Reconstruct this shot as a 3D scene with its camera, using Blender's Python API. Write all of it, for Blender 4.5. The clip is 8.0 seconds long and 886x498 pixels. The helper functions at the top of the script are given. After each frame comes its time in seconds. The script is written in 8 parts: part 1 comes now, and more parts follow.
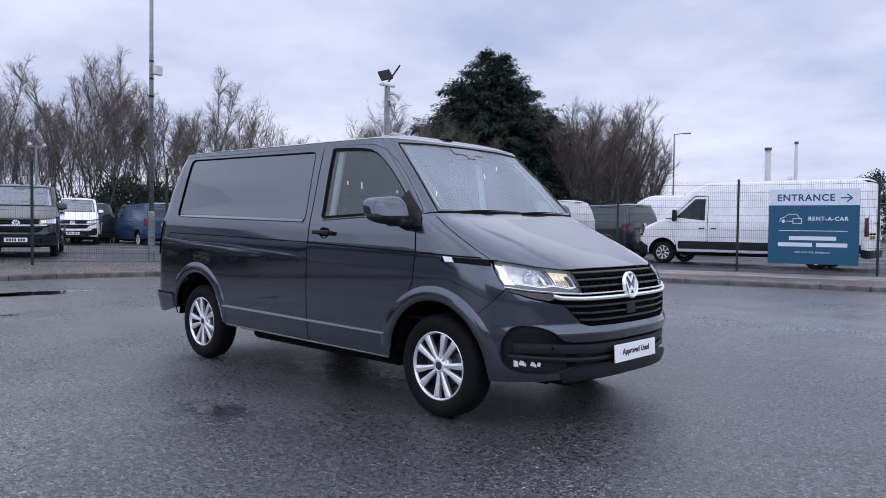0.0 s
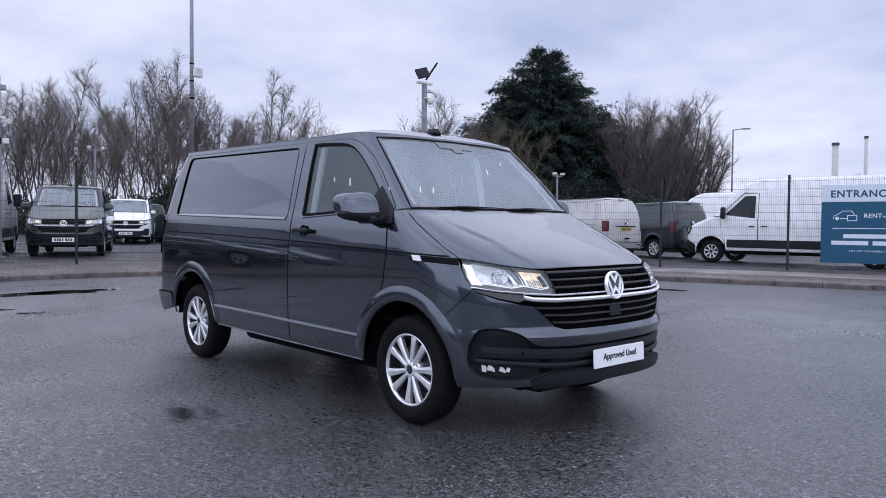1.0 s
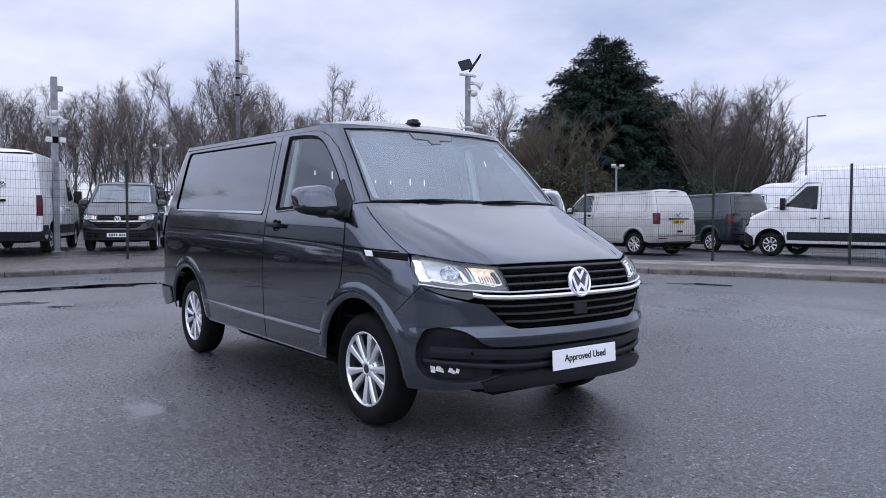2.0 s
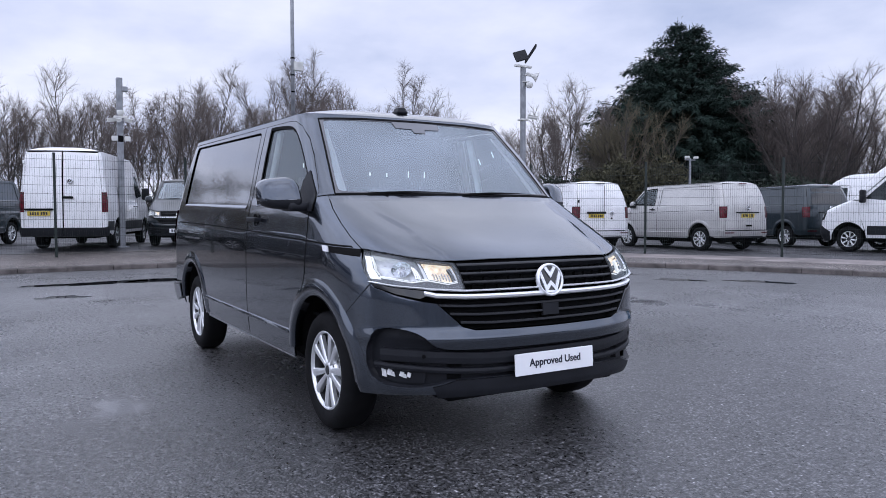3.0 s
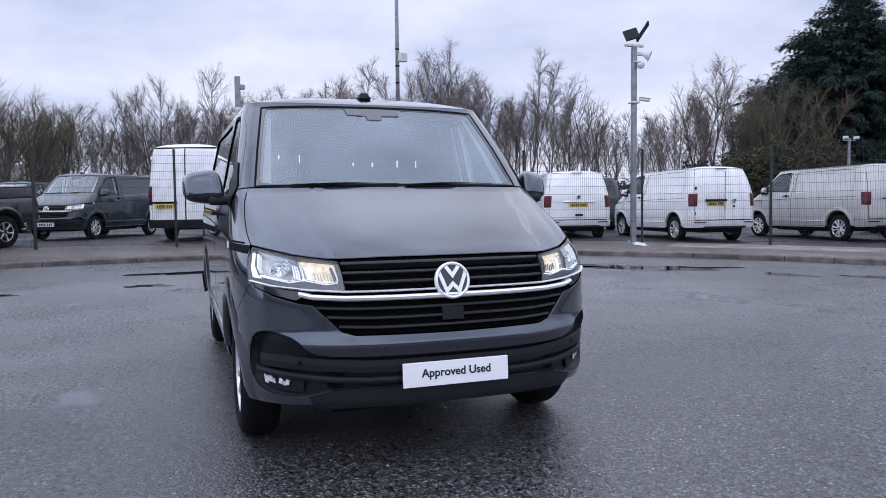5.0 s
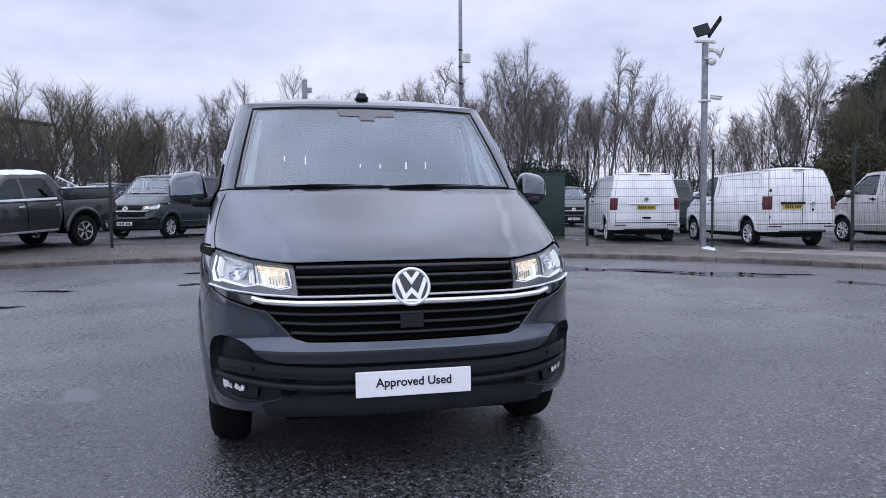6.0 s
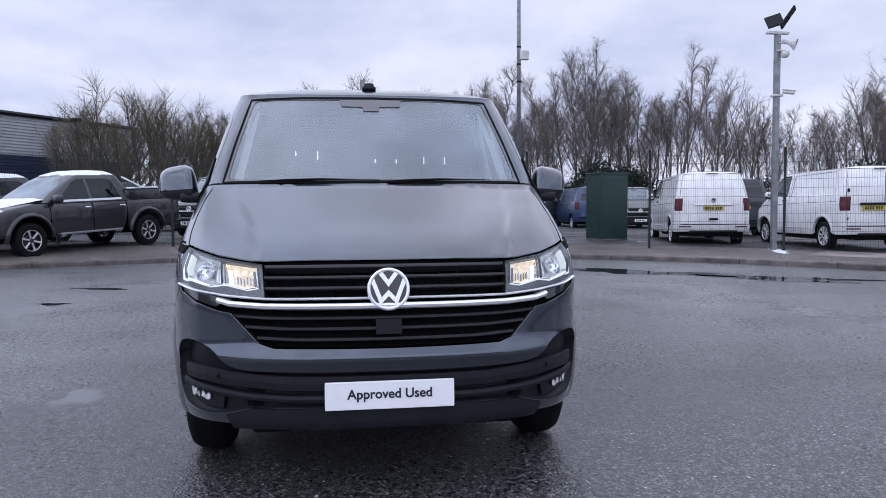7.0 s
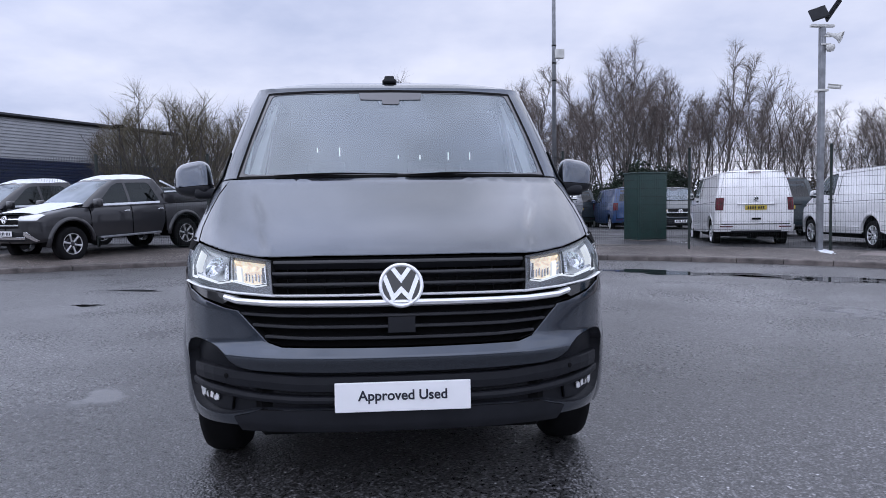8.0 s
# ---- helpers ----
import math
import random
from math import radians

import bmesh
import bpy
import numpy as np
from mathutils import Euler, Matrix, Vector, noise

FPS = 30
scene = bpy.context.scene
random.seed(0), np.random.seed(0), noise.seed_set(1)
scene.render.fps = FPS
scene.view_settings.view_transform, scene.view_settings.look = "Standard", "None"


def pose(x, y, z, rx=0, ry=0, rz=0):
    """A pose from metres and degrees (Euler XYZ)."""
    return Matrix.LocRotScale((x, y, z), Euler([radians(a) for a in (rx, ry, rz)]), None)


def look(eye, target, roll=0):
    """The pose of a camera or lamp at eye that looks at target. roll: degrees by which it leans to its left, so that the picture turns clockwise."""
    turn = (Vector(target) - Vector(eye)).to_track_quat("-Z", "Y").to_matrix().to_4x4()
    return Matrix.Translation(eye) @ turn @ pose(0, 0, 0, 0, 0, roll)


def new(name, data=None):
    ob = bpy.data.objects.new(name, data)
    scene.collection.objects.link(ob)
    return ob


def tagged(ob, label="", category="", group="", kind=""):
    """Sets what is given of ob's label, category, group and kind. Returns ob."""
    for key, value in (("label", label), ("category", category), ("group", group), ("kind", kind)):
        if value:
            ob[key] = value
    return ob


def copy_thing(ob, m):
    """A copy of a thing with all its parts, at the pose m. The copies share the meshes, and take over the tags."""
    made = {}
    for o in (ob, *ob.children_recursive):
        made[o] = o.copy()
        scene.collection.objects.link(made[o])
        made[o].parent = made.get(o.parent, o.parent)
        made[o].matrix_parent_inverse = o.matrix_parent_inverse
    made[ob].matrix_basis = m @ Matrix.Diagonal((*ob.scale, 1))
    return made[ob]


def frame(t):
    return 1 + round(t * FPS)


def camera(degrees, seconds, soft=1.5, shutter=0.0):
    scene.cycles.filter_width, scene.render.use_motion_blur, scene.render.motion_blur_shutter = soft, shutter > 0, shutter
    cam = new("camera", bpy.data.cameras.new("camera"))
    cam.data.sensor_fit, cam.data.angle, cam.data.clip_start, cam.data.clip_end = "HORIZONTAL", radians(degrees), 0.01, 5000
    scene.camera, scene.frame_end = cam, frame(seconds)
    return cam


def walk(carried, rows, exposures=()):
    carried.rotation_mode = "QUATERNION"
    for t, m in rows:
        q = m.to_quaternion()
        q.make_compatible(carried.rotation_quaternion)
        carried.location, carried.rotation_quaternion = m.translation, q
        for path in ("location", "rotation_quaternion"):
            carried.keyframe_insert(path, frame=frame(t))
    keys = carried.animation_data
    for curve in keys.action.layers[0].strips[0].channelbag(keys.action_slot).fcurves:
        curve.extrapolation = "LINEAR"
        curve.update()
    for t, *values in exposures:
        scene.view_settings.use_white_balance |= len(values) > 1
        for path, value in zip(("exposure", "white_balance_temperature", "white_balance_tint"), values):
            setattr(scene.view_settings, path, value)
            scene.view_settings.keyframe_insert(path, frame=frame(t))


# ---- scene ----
cam = camera(61.6, 8.0, soft=0.9)
PATH = [
    (0, (3.283, -4.384, 1.241), (1.918, -2.923, 1.179), 0.7),
    (0.5, (3.373, -4.126, 1.228), (1.956, -2.715, 1.165), 0.6),
    (1, (3.498, -3.839, 1.231), (2.026, -2.487, 1.166), 0.5),
    (1.5, (3.653, -3.534, 1.235), (2.124, -2.246, 1.16), 0.3),
    (3, (3.908, -2.512, 1.222), (2.202, -1.472, 1.126), -0.1),
    (3.5, (3.956, -2.177, 1.208), (2.2, -1.226, 1.103), -0.3),
    (4, (4.011, -1.857, 1.218), (2.211, -0.993, 1.106), -0.4),
    (4.5, (4.078, -1.525, 1.227), (2.238, -0.751, 1.107), -0.6),
    (6, (4.124, -0.631, 1.234), (2.182, -0.167, 1.117), -0.4),
    (6.5, (4.037, -0.375, 1.223), (2.074, -0.01, 1.109), -0.3),
    (7, (3.875, -0.2, 1.203), (1.898, 0.079, 1.091), -0.3),
    (7.5, (3.797, -0.125, 1.182), (1.812, 0.095, 1.074), -0.5),
    (8, (3.737, -0.091, 1.159), (1.748, 0.086, 1.056), -0.7),
]
walk(cam, [(t, look(eye, target, roll)) for t, eye, target, roll in PATH], exposures=((0, -0.07, 6080, 10), (3, 0.02, 6080, 10), (4.5, 0.0, 6080, 10), (7, -0.06, 6080, 10), (8, -0.08, 6080, 10)))

# ---------------------------------------------------------------- sky and light
world = bpy.data.worlds.new("overcast_sky")
scene.world = world
world.use_nodes = True
wn, wl = world.node_tree.nodes, world.node_tree.links
wn.clear()
w_out, w_bg = wn.new("ShaderNodeOutputWorld"), wn.new("ShaderNodeBackground")
w_sky = wn.new("ShaderNodeTexSky")
w_sky.sky_type, w_sky.sun_disc = "NISHITA", False
w_sky.sun_elevation, w_sky.sun_rotation = radians(69), radians(130)
w_sky.air_density, w_sky.dust_density = 1.0, 2.0
w_dim = wn.new("ShaderNodeVectorMath"); w_dim.operation = "SCALE"; w_dim.inputs["Scale"].default_value = 0.09
w_tc = wn.new("ShaderNodeTexCoord")
w_sep = wn.new("ShaderNodeSeparateXYZ")
w_up = wn.new("ShaderNodeMath"); w_up.operation = "MAXIMUM"; w_up.inputs[1].default_value = 0.0
w_add = wn.new("ShaderNodeMath"); w_add.operation = "ADD"; w_add.inputs[1].default_value = 0.22
w_dx, w_dy = wn.new("ShaderNodeMath"), wn.new("ShaderNodeMath")
w_dx.operation = w_dy.operation = "DIVIDE"
w_com = wn.new("ShaderNodeCombineXYZ")
w_no = wn.new("ShaderNodeTexNoise")
w_no.inputs["Scale"].default_value, w_no.inputs["Detail"].default_value, w_no.inputs["Roughness"].default_value = 0.9, 6, 0.52
w_no2 = wn.new("ShaderNodeTexNoise")
w_no2.inputs["Scale"].default_value, w_no2.inputs["Detail"].default_value = 2.6, 5
w_mx = wn.new("ShaderNodeMix"); w_mx.data_type = "FLOAT"; w_mx.inputs["Factor"].default_value = 0.35
w_ramp = wn.new("ShaderNodeValToRGB")
w_ramp.color_ramp.elements[0].position, w_ramp.color_ramp.elements[0].color = 0.34, (0.53, 0.585, 0.80, 1)
w_ramp.color_ramp.elements[1].position, w_ramp.color_ramp.elements[1].color = 0.62, (0.995, 0.985, 1.12, 1)
w_mid = w_ramp.color_ramp.elements.new(0.47); w_mid.color = (0.75, 0.775, 0.965, 1)
w_mix = wn.new("ShaderNodeMix"); w_mix.data_type = "RGBA"; w_mix.inputs["Factor"].default_value = 0.88
wl.new(w_tc.outputs["Generated"], w_sep.inputs[0])
wl.new(w_sep.outputs["Z"], w_up.inputs[0]); wl.new(w_up.outputs[0], w_add.inputs[0])
wl.new(w_sep.outputs["X"], w_dx.inputs[0]); wl.new(w_add.outputs[0], w_dx.inputs[1])
wl.new(w_sep.outputs["Y"], w_dy.inputs[0]); wl.new(w_add.outputs[0], w_dy.inputs[1])
wl.new(w_dx.outputs[0], w_com.inputs["X"]); wl.new(w_dy.outputs[0], w_com.inputs["Y"])
wl.new(w_com.outputs[0], w_no.inputs["Vector"]); wl.new(w_com.outputs[0], w_no2.inputs["Vector"])
wl.new(w_no.outputs["Fac"], w_mx.inputs["A"]); wl.new(w_no2.outputs["Fac"], w_mx.inputs["B"])
wl.new(w_mx.outputs["Result"], w_ramp.inputs[0])
wl.new(w_sky.outputs[0], w_dim.inputs[0])
w_nrm = wn.new("ShaderNodeVectorMath"); w_nrm.operation = "DOT_PRODUCT"; w_nrm.inputs[1].default_value = (0.40, -0.42, 0.81)
w_glow = wn.new("ShaderNodeMapRange"); w_glow.interpolation_type = "SMOOTHSTEP"
w_glow.inputs["From Min"].default_value, w_glow.inputs["From Max"].default_value = -0.3, 1.0
w_glow.inputs["To Min"].default_value, w_glow.inputs["To Max"].default_value = 1.0, 1.5
w_mul = wn.new("ShaderNodeVectorMath"); w_mul.operation = "SCALE"
wl.new(w_tc.outputs["Generated"], w_nrm.inputs[0]); wl.new(w_nrm.outputs["Value"], w_glow.inputs["Value"])
# heavier cloud structure overhead
w_hi = wn.new("ShaderNodeTexNoise"); w_hi.inputs["Scale"].default_value, w_hi.inputs["Detail"].default_value = 3.2, 3
w_rel = wn.new("ShaderNodeMapRange")
w_rel.inputs["From Min"].default_value, w_rel.inputs["From Max"].default_value = 0.36, 0.64
w_rel.inputs["To Min"].default_value, w_rel.inputs["To Max"].default_value = -0.32, 0.32
w_over = wn.new("ShaderNodeMapRange"); w_over.interpolation_type = "SMOOTHSTEP"
w_over.inputs["From Min"].default_value, w_over.inputs["From Max"].default_value = 0.35, 0.60
w_var = wn.new("ShaderNodeMath"); w_var.operation = "MULTIPLY_ADD"; w_var.inputs[2].default_value = 1.0
w_lev = wn.new("ShaderNodeMath"); w_lev.operation = "MULTIPLY"
wl.new(w_tc.outputs["Generated"], w_hi.inputs["Vector"]); wl.new(w_hi.outputs["Fac"], w_rel.inputs["Value"])
wl.new(w_sep.outputs["Z"], w_over.inputs["Value"])
wl.new(w_rel.outputs[0], w_var.inputs[0]); wl.new(w_over.outputs[0], w_var.inputs[1])
wl.new(w_var.outputs[0], w_lev.inputs[0]); wl.new(w_glow.outputs[0], w_lev.inputs[1])
wl.new(w_ramp.outputs[0], w_mul.inputs[0]); wl.new(w_lev.outputs[0], w_mul.inputs["Scale"])
wl.new(w_dim.outputs[0], w_mix.inputs["A"]); wl.new(w_mul.outputs[0], w_mix.inputs["B"])
wl.new(w_mix.outputs["Result"], w_bg.inputs["Color"])
w_bg.inputs["Strength"].default_value = 1.0
wl.new(w_bg.outputs[0], w_out.inputs[0])

sun = new("sun", bpy.data.lights.new("sun", "SUN"))
sun.data.energy, sun.data.angle, sun.data.color = 0.9, radians(170), (0.95, 0.97, 1.0)
sun.matrix_world = look((3.6, -3.0, 12), (0, 0, 0))

# ---------------------------------------------------------------- materials


def mat(name, base, rough=0.5, metal=0.0, coat=0.0, var=0.0, scale=6.0, bump=0.0, bscale=60.0, rvar=0.0, tint=None, emit=None, spec=0.5, coat_rough=0.03, random_v=0.0, fine=0.0):
    """A surface with two scales of colour and gloss variation and a fine relief."""
    m = bpy.data.materials.new(name)
    m.use_nodes = True
    n, l = m.node_tree.nodes, m.node_tree.links
    b = n["Principled BSDF"]
    b.inputs["Base Color"].default_value = (*base, 1)
    b.inputs["Roughness"].default_value, b.inputs["Metallic"].default_value = rough, metal
    b.inputs["Coat Weight"].default_value, b.inputs["Coat Roughness"].default_value = coat, coat_rough
    b.inputs["Specular IOR Level"].default_value = spec
    tc = n.new("ShaderNodeTexCoord")
    col = None
    if var or tint:
        no = n.new("ShaderNodeTexNoise"); no.inputs["Scale"].default_value, no.inputs["Detail"].default_value = scale, 7
        l.new(tc.outputs["Object"], no.inputs["Vector"])
        rp = n.new("ShaderNodeMapRange"); rp.inputs["From Min"].default_value, rp.inputs["From Max"].default_value = 0.33, 0.67
        l.new(no.outputs["Fac"], rp.inputs["Value"])
        mx = n.new("ShaderNodeMix"); mx.data_type = "RGBA"
        c2 = tint or base
        mx.inputs["A"].default_value = (*[min(1, c * (1 - var)) for c in base], 1)
        mx.inputs["B"].default_value = (*[min(1, c * (1 + var)) for c in c2], 1)
        l.new(rp.outputs[0], mx.inputs["Factor"])
        col = mx.outputs["Result"]
        if fine:
            n2 = n.new("ShaderNodeTexNoise"); n2.inputs["Scale"].default_value, n2.inputs["Detail"].default_value = bscale, 4
            l.new(tc.outputs["Object"], n2.inputs["Vector"])
            r2 = n.new("ShaderNodeMapRange")
            r2.inputs["From Min"].default_value, r2.inputs["From Max"].default_value = 0.3, 0.7
            r2.inputs["To Min"].default_value, r2.inputs["To Max"].default_value = 1 - fine, 1 + fine
            l.new(n2.outputs["Fac"], r2.inputs["Value"])
            m2 = n.new("ShaderNodeVectorMath"); m2.operation = "SCALE"
            l.new(col, m2.inputs[0]); l.new(r2.outputs[0], m2.inputs["Scale"])
            col = m2.outputs[0]
        if random_v:
            oi = n.new("ShaderNodeObjectInfo")
            r3 = n.new("ShaderNodeMapRange")
            r3.inputs["To Min"].default_value, r3.inputs["To Max"].default_value = 1 - random_v, 1 + random_v
            l.new(oi.outputs["Random"], r3.inputs["Value"])
            m3 = n.new("ShaderNodeVectorMath"); m3.operation = "SCALE"
            l.new(col, m3.inputs[0]); l.new(r3.outputs[0], m3.inputs["Scale"])
            col = m3.outputs[0]
        l.new(col, b.inputs["Base Color"])
    if rvar:
        n4 = n.new("ShaderNodeTexNoise"); n4.inputs["Scale"].default_value, n4.inputs["Detail"].default_value = scale * 0.7, 5
        l.new(tc.outputs["Object"], n4.inputs["Vector"])
        r4 = n.new("ShaderNodeMapRange")
        r4.inputs["From Min"].default_value, r4.inputs["From Max"].default_value = 0.3, 0.7
        r4.inputs["To Min"].default_value, r4.inputs["To Max"].default_value = max(0, rough - rvar), rough + rvar
        l.new(n4.outputs["Fac"], r4.inputs["Value"]); l.new(r4.outputs[0], b.inputs["Roughness"])
    if bump:
        n5 = n.new("ShaderNodeTexNoise"); n5.inputs["Scale"].default_value, n5.inputs["Detail"].default_value = bscale, 4
        l.new(tc.outputs["Object"], n5.inputs["Vector"])
        bp = n.new("ShaderNodeBump"); bp.inputs["Strength"].default_value, bp.inputs["Distance"].default_value = min(1, bump), 0.01
        l.new(n5.outputs["Fac"], bp.inputs["Height"]); l.new(bp.outputs[0], b.inputs["Normal"])
    if emit:
        b.inputs["Emission Color"].default_value, b.inputs["Emission Strength"].default_value = (*emit[0], 1), emit[1]
    return m


def paint(name, base, metal=0.0, rough=0.38, coat_ior=1.5):
    m = mat(name, base, rough, metal, coat=1.0, var=0.06, scale=2.5, rvar=0.05, coat_rough=0.03)
    m.node_tree.nodes["Principled BSDF"].inputs["Coat IOR"].default_value = coat_ior
    return m


def glass_mat(name, tint, rough=0.0, ior=1.5, film=0.0):
    m = bpy.data.materials.new(name)
    m.use_nodes = True
    n, l = m.node_tree.nodes, m.node_tree.links
    n.remove(n["Principled BSDF"])
    tr, gl, mx, fr = n.new("ShaderNodeBsdfTransparent"), n.new("ShaderNodeBsdfGlossy"), n.new("ShaderNodeMixShader"), n.new("ShaderNodeFresnel")
    tr.inputs["Color"].default_value = (*tint, 1)
    gl.inputs["Roughness"].default_value = rough
    gl.inputs["Color"].default_value = (0.90, 0.98, 1.0, 1)
    fr.inputs["IOR"].default_value = ior
    l.new(fr.outputs[0], mx.inputs[0]); l.new(tr.outputs[0], mx.inputs[1]); l.new(gl.outputs[0], mx.inputs[2])
    last = mx
    if film:
        # a breath of condensation and dust on the pane
        df, m2 = n.new("ShaderNodeBsdfDiffuse"), n.new("ShaderNodeMixShader")
        df.inputs["Color"].default_value = (0.60, 0.67, 0.78, 1)
        tc, no, rg = n.new("ShaderNodeTexCoord"), n.new("ShaderNodeTexNoise"), n.new("ShaderNodeMapRange")
        no.inputs["Scale"].default_value, no.inputs["Detail"].default_value = 1.3, 2
        rg.inputs["From Min"].default_value, rg.inputs["From Max"].default_value = 0.3, 0.7
        rg.inputs["To Min"].default_value, rg.inputs["To Max"].default_value = film * 0.3, film * 1.8
        l.new(tc.outputs["Object"], no.inputs["Vector"]); l.new(no.outputs["Fac"], rg.inputs["Value"])
        l.new(rg.outputs[0], m2.inputs[0]); l.new(mx.outputs[0], m2.inputs[1]); l.new(df.outputs[0], m2.inputs[2])
        last = m2
    l.new(last.outputs[0], n["Material Output"].inputs["Surface"])
    return m


M = {}
M["grey"] = paint("dark_grey_metallic_paint", (0.058, 0.071, 0.094), 1.0, 0.2, 1.66)
M["white"] = paint("white_van_paint", (0.90, 0.90, 0.92))
M["silver"] = paint("silver_grey_paint", (0.52, 0.51, 0.50), 0.2)
M["black"] = paint("black_green_paint", (0.003, 0.009, 0.014))
M["slate"] = paint("slate_grey_paint", (0.009, 0.020, 0.029), 0.3)
M["navy"] = paint("dark_navy_paint", (0.002, 0.014, 0.022))
M["blue"] = paint("bright_blue_paint", (0.005, 0.037, 0.13))
M["pickup"] = paint("pickup_dark_grey_paint", (0.016, 0.016, 0.020), 0.3)
M["alloy_grey"] = mat("machined_alloy", (0.62, 0.62, 0.64), 0.35, 0.7, var=0.1)
M["border"] = mat("printed_screen_border", (0.035, 0.034, 0.042), 0.3, coat=1.0, var=0.08, scale=5)
M["border"].node_tree.nodes["Principled BSDF"].inputs["Coat IOR"].default_value = 1.75
M["bezel"] = mat("satin_grey_lamp_bezel", (0.17, 0.173, 0.183), 0.3, 0.5, var=0.1, scale=20)
M["slat"] = mat("satin_black_grille_plastic", (0.018, 0.019, 0.023), 0.42, spec=0.45, var=0.15, scale=9, bump=0.1, bscale=400)
M["plastic"] = mat("black_textured_plastic", (0.014, 0.015, 0.019), 0.46, spec=0.22, var=0.15, scale=9, bump=0.12, bscale=400)
# near-black for seals and trim, and for shade in gaps and hollows
M["softblack"] = mat("black_trim_and_gap_shade", (0.0025, 0.0025, 0.003), 0.9, spec=0.2)
M["gloss"] = mat("gloss_black_trim", (0.008, 0.008, 0.009), 0.12, coat=0.6, var=0.1)
M["chrome"] = mat("chrome", (0.90, 0.91, 0.93), 0.22, 1.0, var=0.03, scale=20)
M["reflector"] = mat("lamp_reflector", (0.80, 0.81, 0.84), 0.2, 0.45, var=0.1, scale=60, bump=0.8, bscale=34)
M["wall"] = mat("pale_grey_wall_cladding", (0.30, 0.305, 0.315), 0.6, var=0.2, scale=0.6)
M["alloy"] = mat("silver_alloy", (0.84, 0.85, 0.87), 0.32, 0.75, var=0.06, scale=12)
M["alloydark"] = mat("dark_alloy_and_rim_shade", (0.05, 0.05, 0.055), 0.35, 0.6, var=0.1)
M["tyre"] = mat("tyre_rubber", (0.005, 0.005, 0.006), 0.8, spec=0.2, var=0.3, scale=14, bump=0.15, bscale=160)
M["glass"] = glass_mat("window_glass", (0.70, 0.75, 0.75), ior=1.65, film=0.03)
M["screen"] = glass_mat("misted_windscreen_glass", (0.80, 0.85, 0.85), rough=0.05, ior=2.45, film=0.15)
M["fog"] = mat("fog_lamp_reflector_glint", (0.92, 0.93, 0.95), 0.25, 0.2, var=0.1, scale=50, bump=0.6, bscale=60)
# the slits are no lamps; emission makes them bright behind the screen
M["slit"] = mat("slit_with_added_glow", (0.8, 0.8, 0.8), 0.5, emit=((0.95, 1.0, 1.0), 0.9))
M["frosted"] = glass_mat("frosted_windscreen_glass", (0.3, 0.32, 0.33), ior=1.6, film=0.3)
M["dark_glass"] = glass_mat("dark_window_glass", (0.10, 0.12, 0.12))
M["lens"] = glass_mat("clear_lamp_lens", (0.93, 0.94, 0.95), ior=1.35)
M["red_lens"] = mat("red_tail_lamp", (0.085, 0.003, 0.010), 0.25, spec=0.3, coat=0.3, var=0.6, scale=14)
M["amber"] = mat("amber_indicator", (0.78, 0.67, 0.54), 0.25, var=0.45, scale=45, bump=0.8, bscale=40, emit=((1.0, 0.76, 0.56), 0.5))
M["lamp_white"] = mat("lit_white_lamp", (0.8, 0.8, 0.82), 0.2, emit=((0.95, 0.97, 1.0), 0.8))
M["trim_bright"] = mat("bright_chrome_trim", (0.95, 0.96, 0.98), 0.30, 0.55, var=0.02, scale=20)
M["well"] = mat("lamp_bowl_chrome", (0.50, 0.51, 0.54), 0.25, 0.6, var=0.2, scale=30, bump=0.8, bscale=26)
M["plate"] = mat("white_plate", (0.95, 0.95, 0.97), 0.35, coat=0.3, var=0.02)
M["plate_y"] = mat("yellow_plate", (0.62, 0.47, 0.07), 0.4, var=0.05)
M["ink"] = mat("dark_print", (0.015, 0.017, 0.03), 0.5)
M["trim_in"] = mat("grey_interior_trim", (0.10, 0.10, 0.105), 0.7, var=0.15, scale=10)
M["trim_pale"] = mat("pale_pillar_trim", (0.82, 0.84, 0.85), 0.7, var=0.08)
M["seat"] = mat("dark_seat_fabric", (0.028, 0.028, 0.032), 0.9, var=0.3, scale=40, bump=0.3, bscale=300)
M["disc"] = mat("brake_disc_steel", (0.28, 0.27, 0.26), 0.4, 0.9, var=0.2)
M["frost"] = mat("frost_and_snow", (0.80, 0.83, 0.88), 0.8, var=0.06, scale=9, bump=0.6, bscale=40)
M["galv"] = mat("galvanised_steel", (0.25, 0.26, 0.28), 0.48, 0.55, var=0.22, scale=7, bump=0.1, bscale=60)
M["fence"] = mat("dark_green_powder_coat", (0.006, 0.014, 0.012), 0.45, var=0.2, scale=5)
M["cabinet"] = mat("green_cabinet_paint", (0.008, 0.034, 0.029), 0.5, var=0.18, scale=3, bump=0.05)
M["edging"] = mat("worn_pale_concrete", (0.235, 0.205, 0.195), 0.7, var=0.35, scale=1.6, bump=0.4, bscale=60, fine=0.25)
M["kerb"] = mat("concrete_kerb", (0.115, 0.100, 0.095), 0.75, var=0.5, scale=4, bump=0.4, bscale=80, random_v=0.16, fine=0.25)
M["bark"] = mat("grey_brown_bark", (0.075, 0.066, 0.062), 0.9, var=0.4, scale=3, bump=0.4, bscale=30)
M["birch"] = mat("pale_birch_bark", (0.14, 0.125, 0.115), 0.9, var=0.5, scale=4, bump=0.4, bscale=30)
M["twig"] = mat("purple_brown_twigs", (0.140, 0.116, 0.106), 0.9, var=0.35, scale=0.6)
M["scrub"] = mat("brown_scrub", (0.070, 0.057, 0.048), 0.9, var=0.4, scale=0.5)
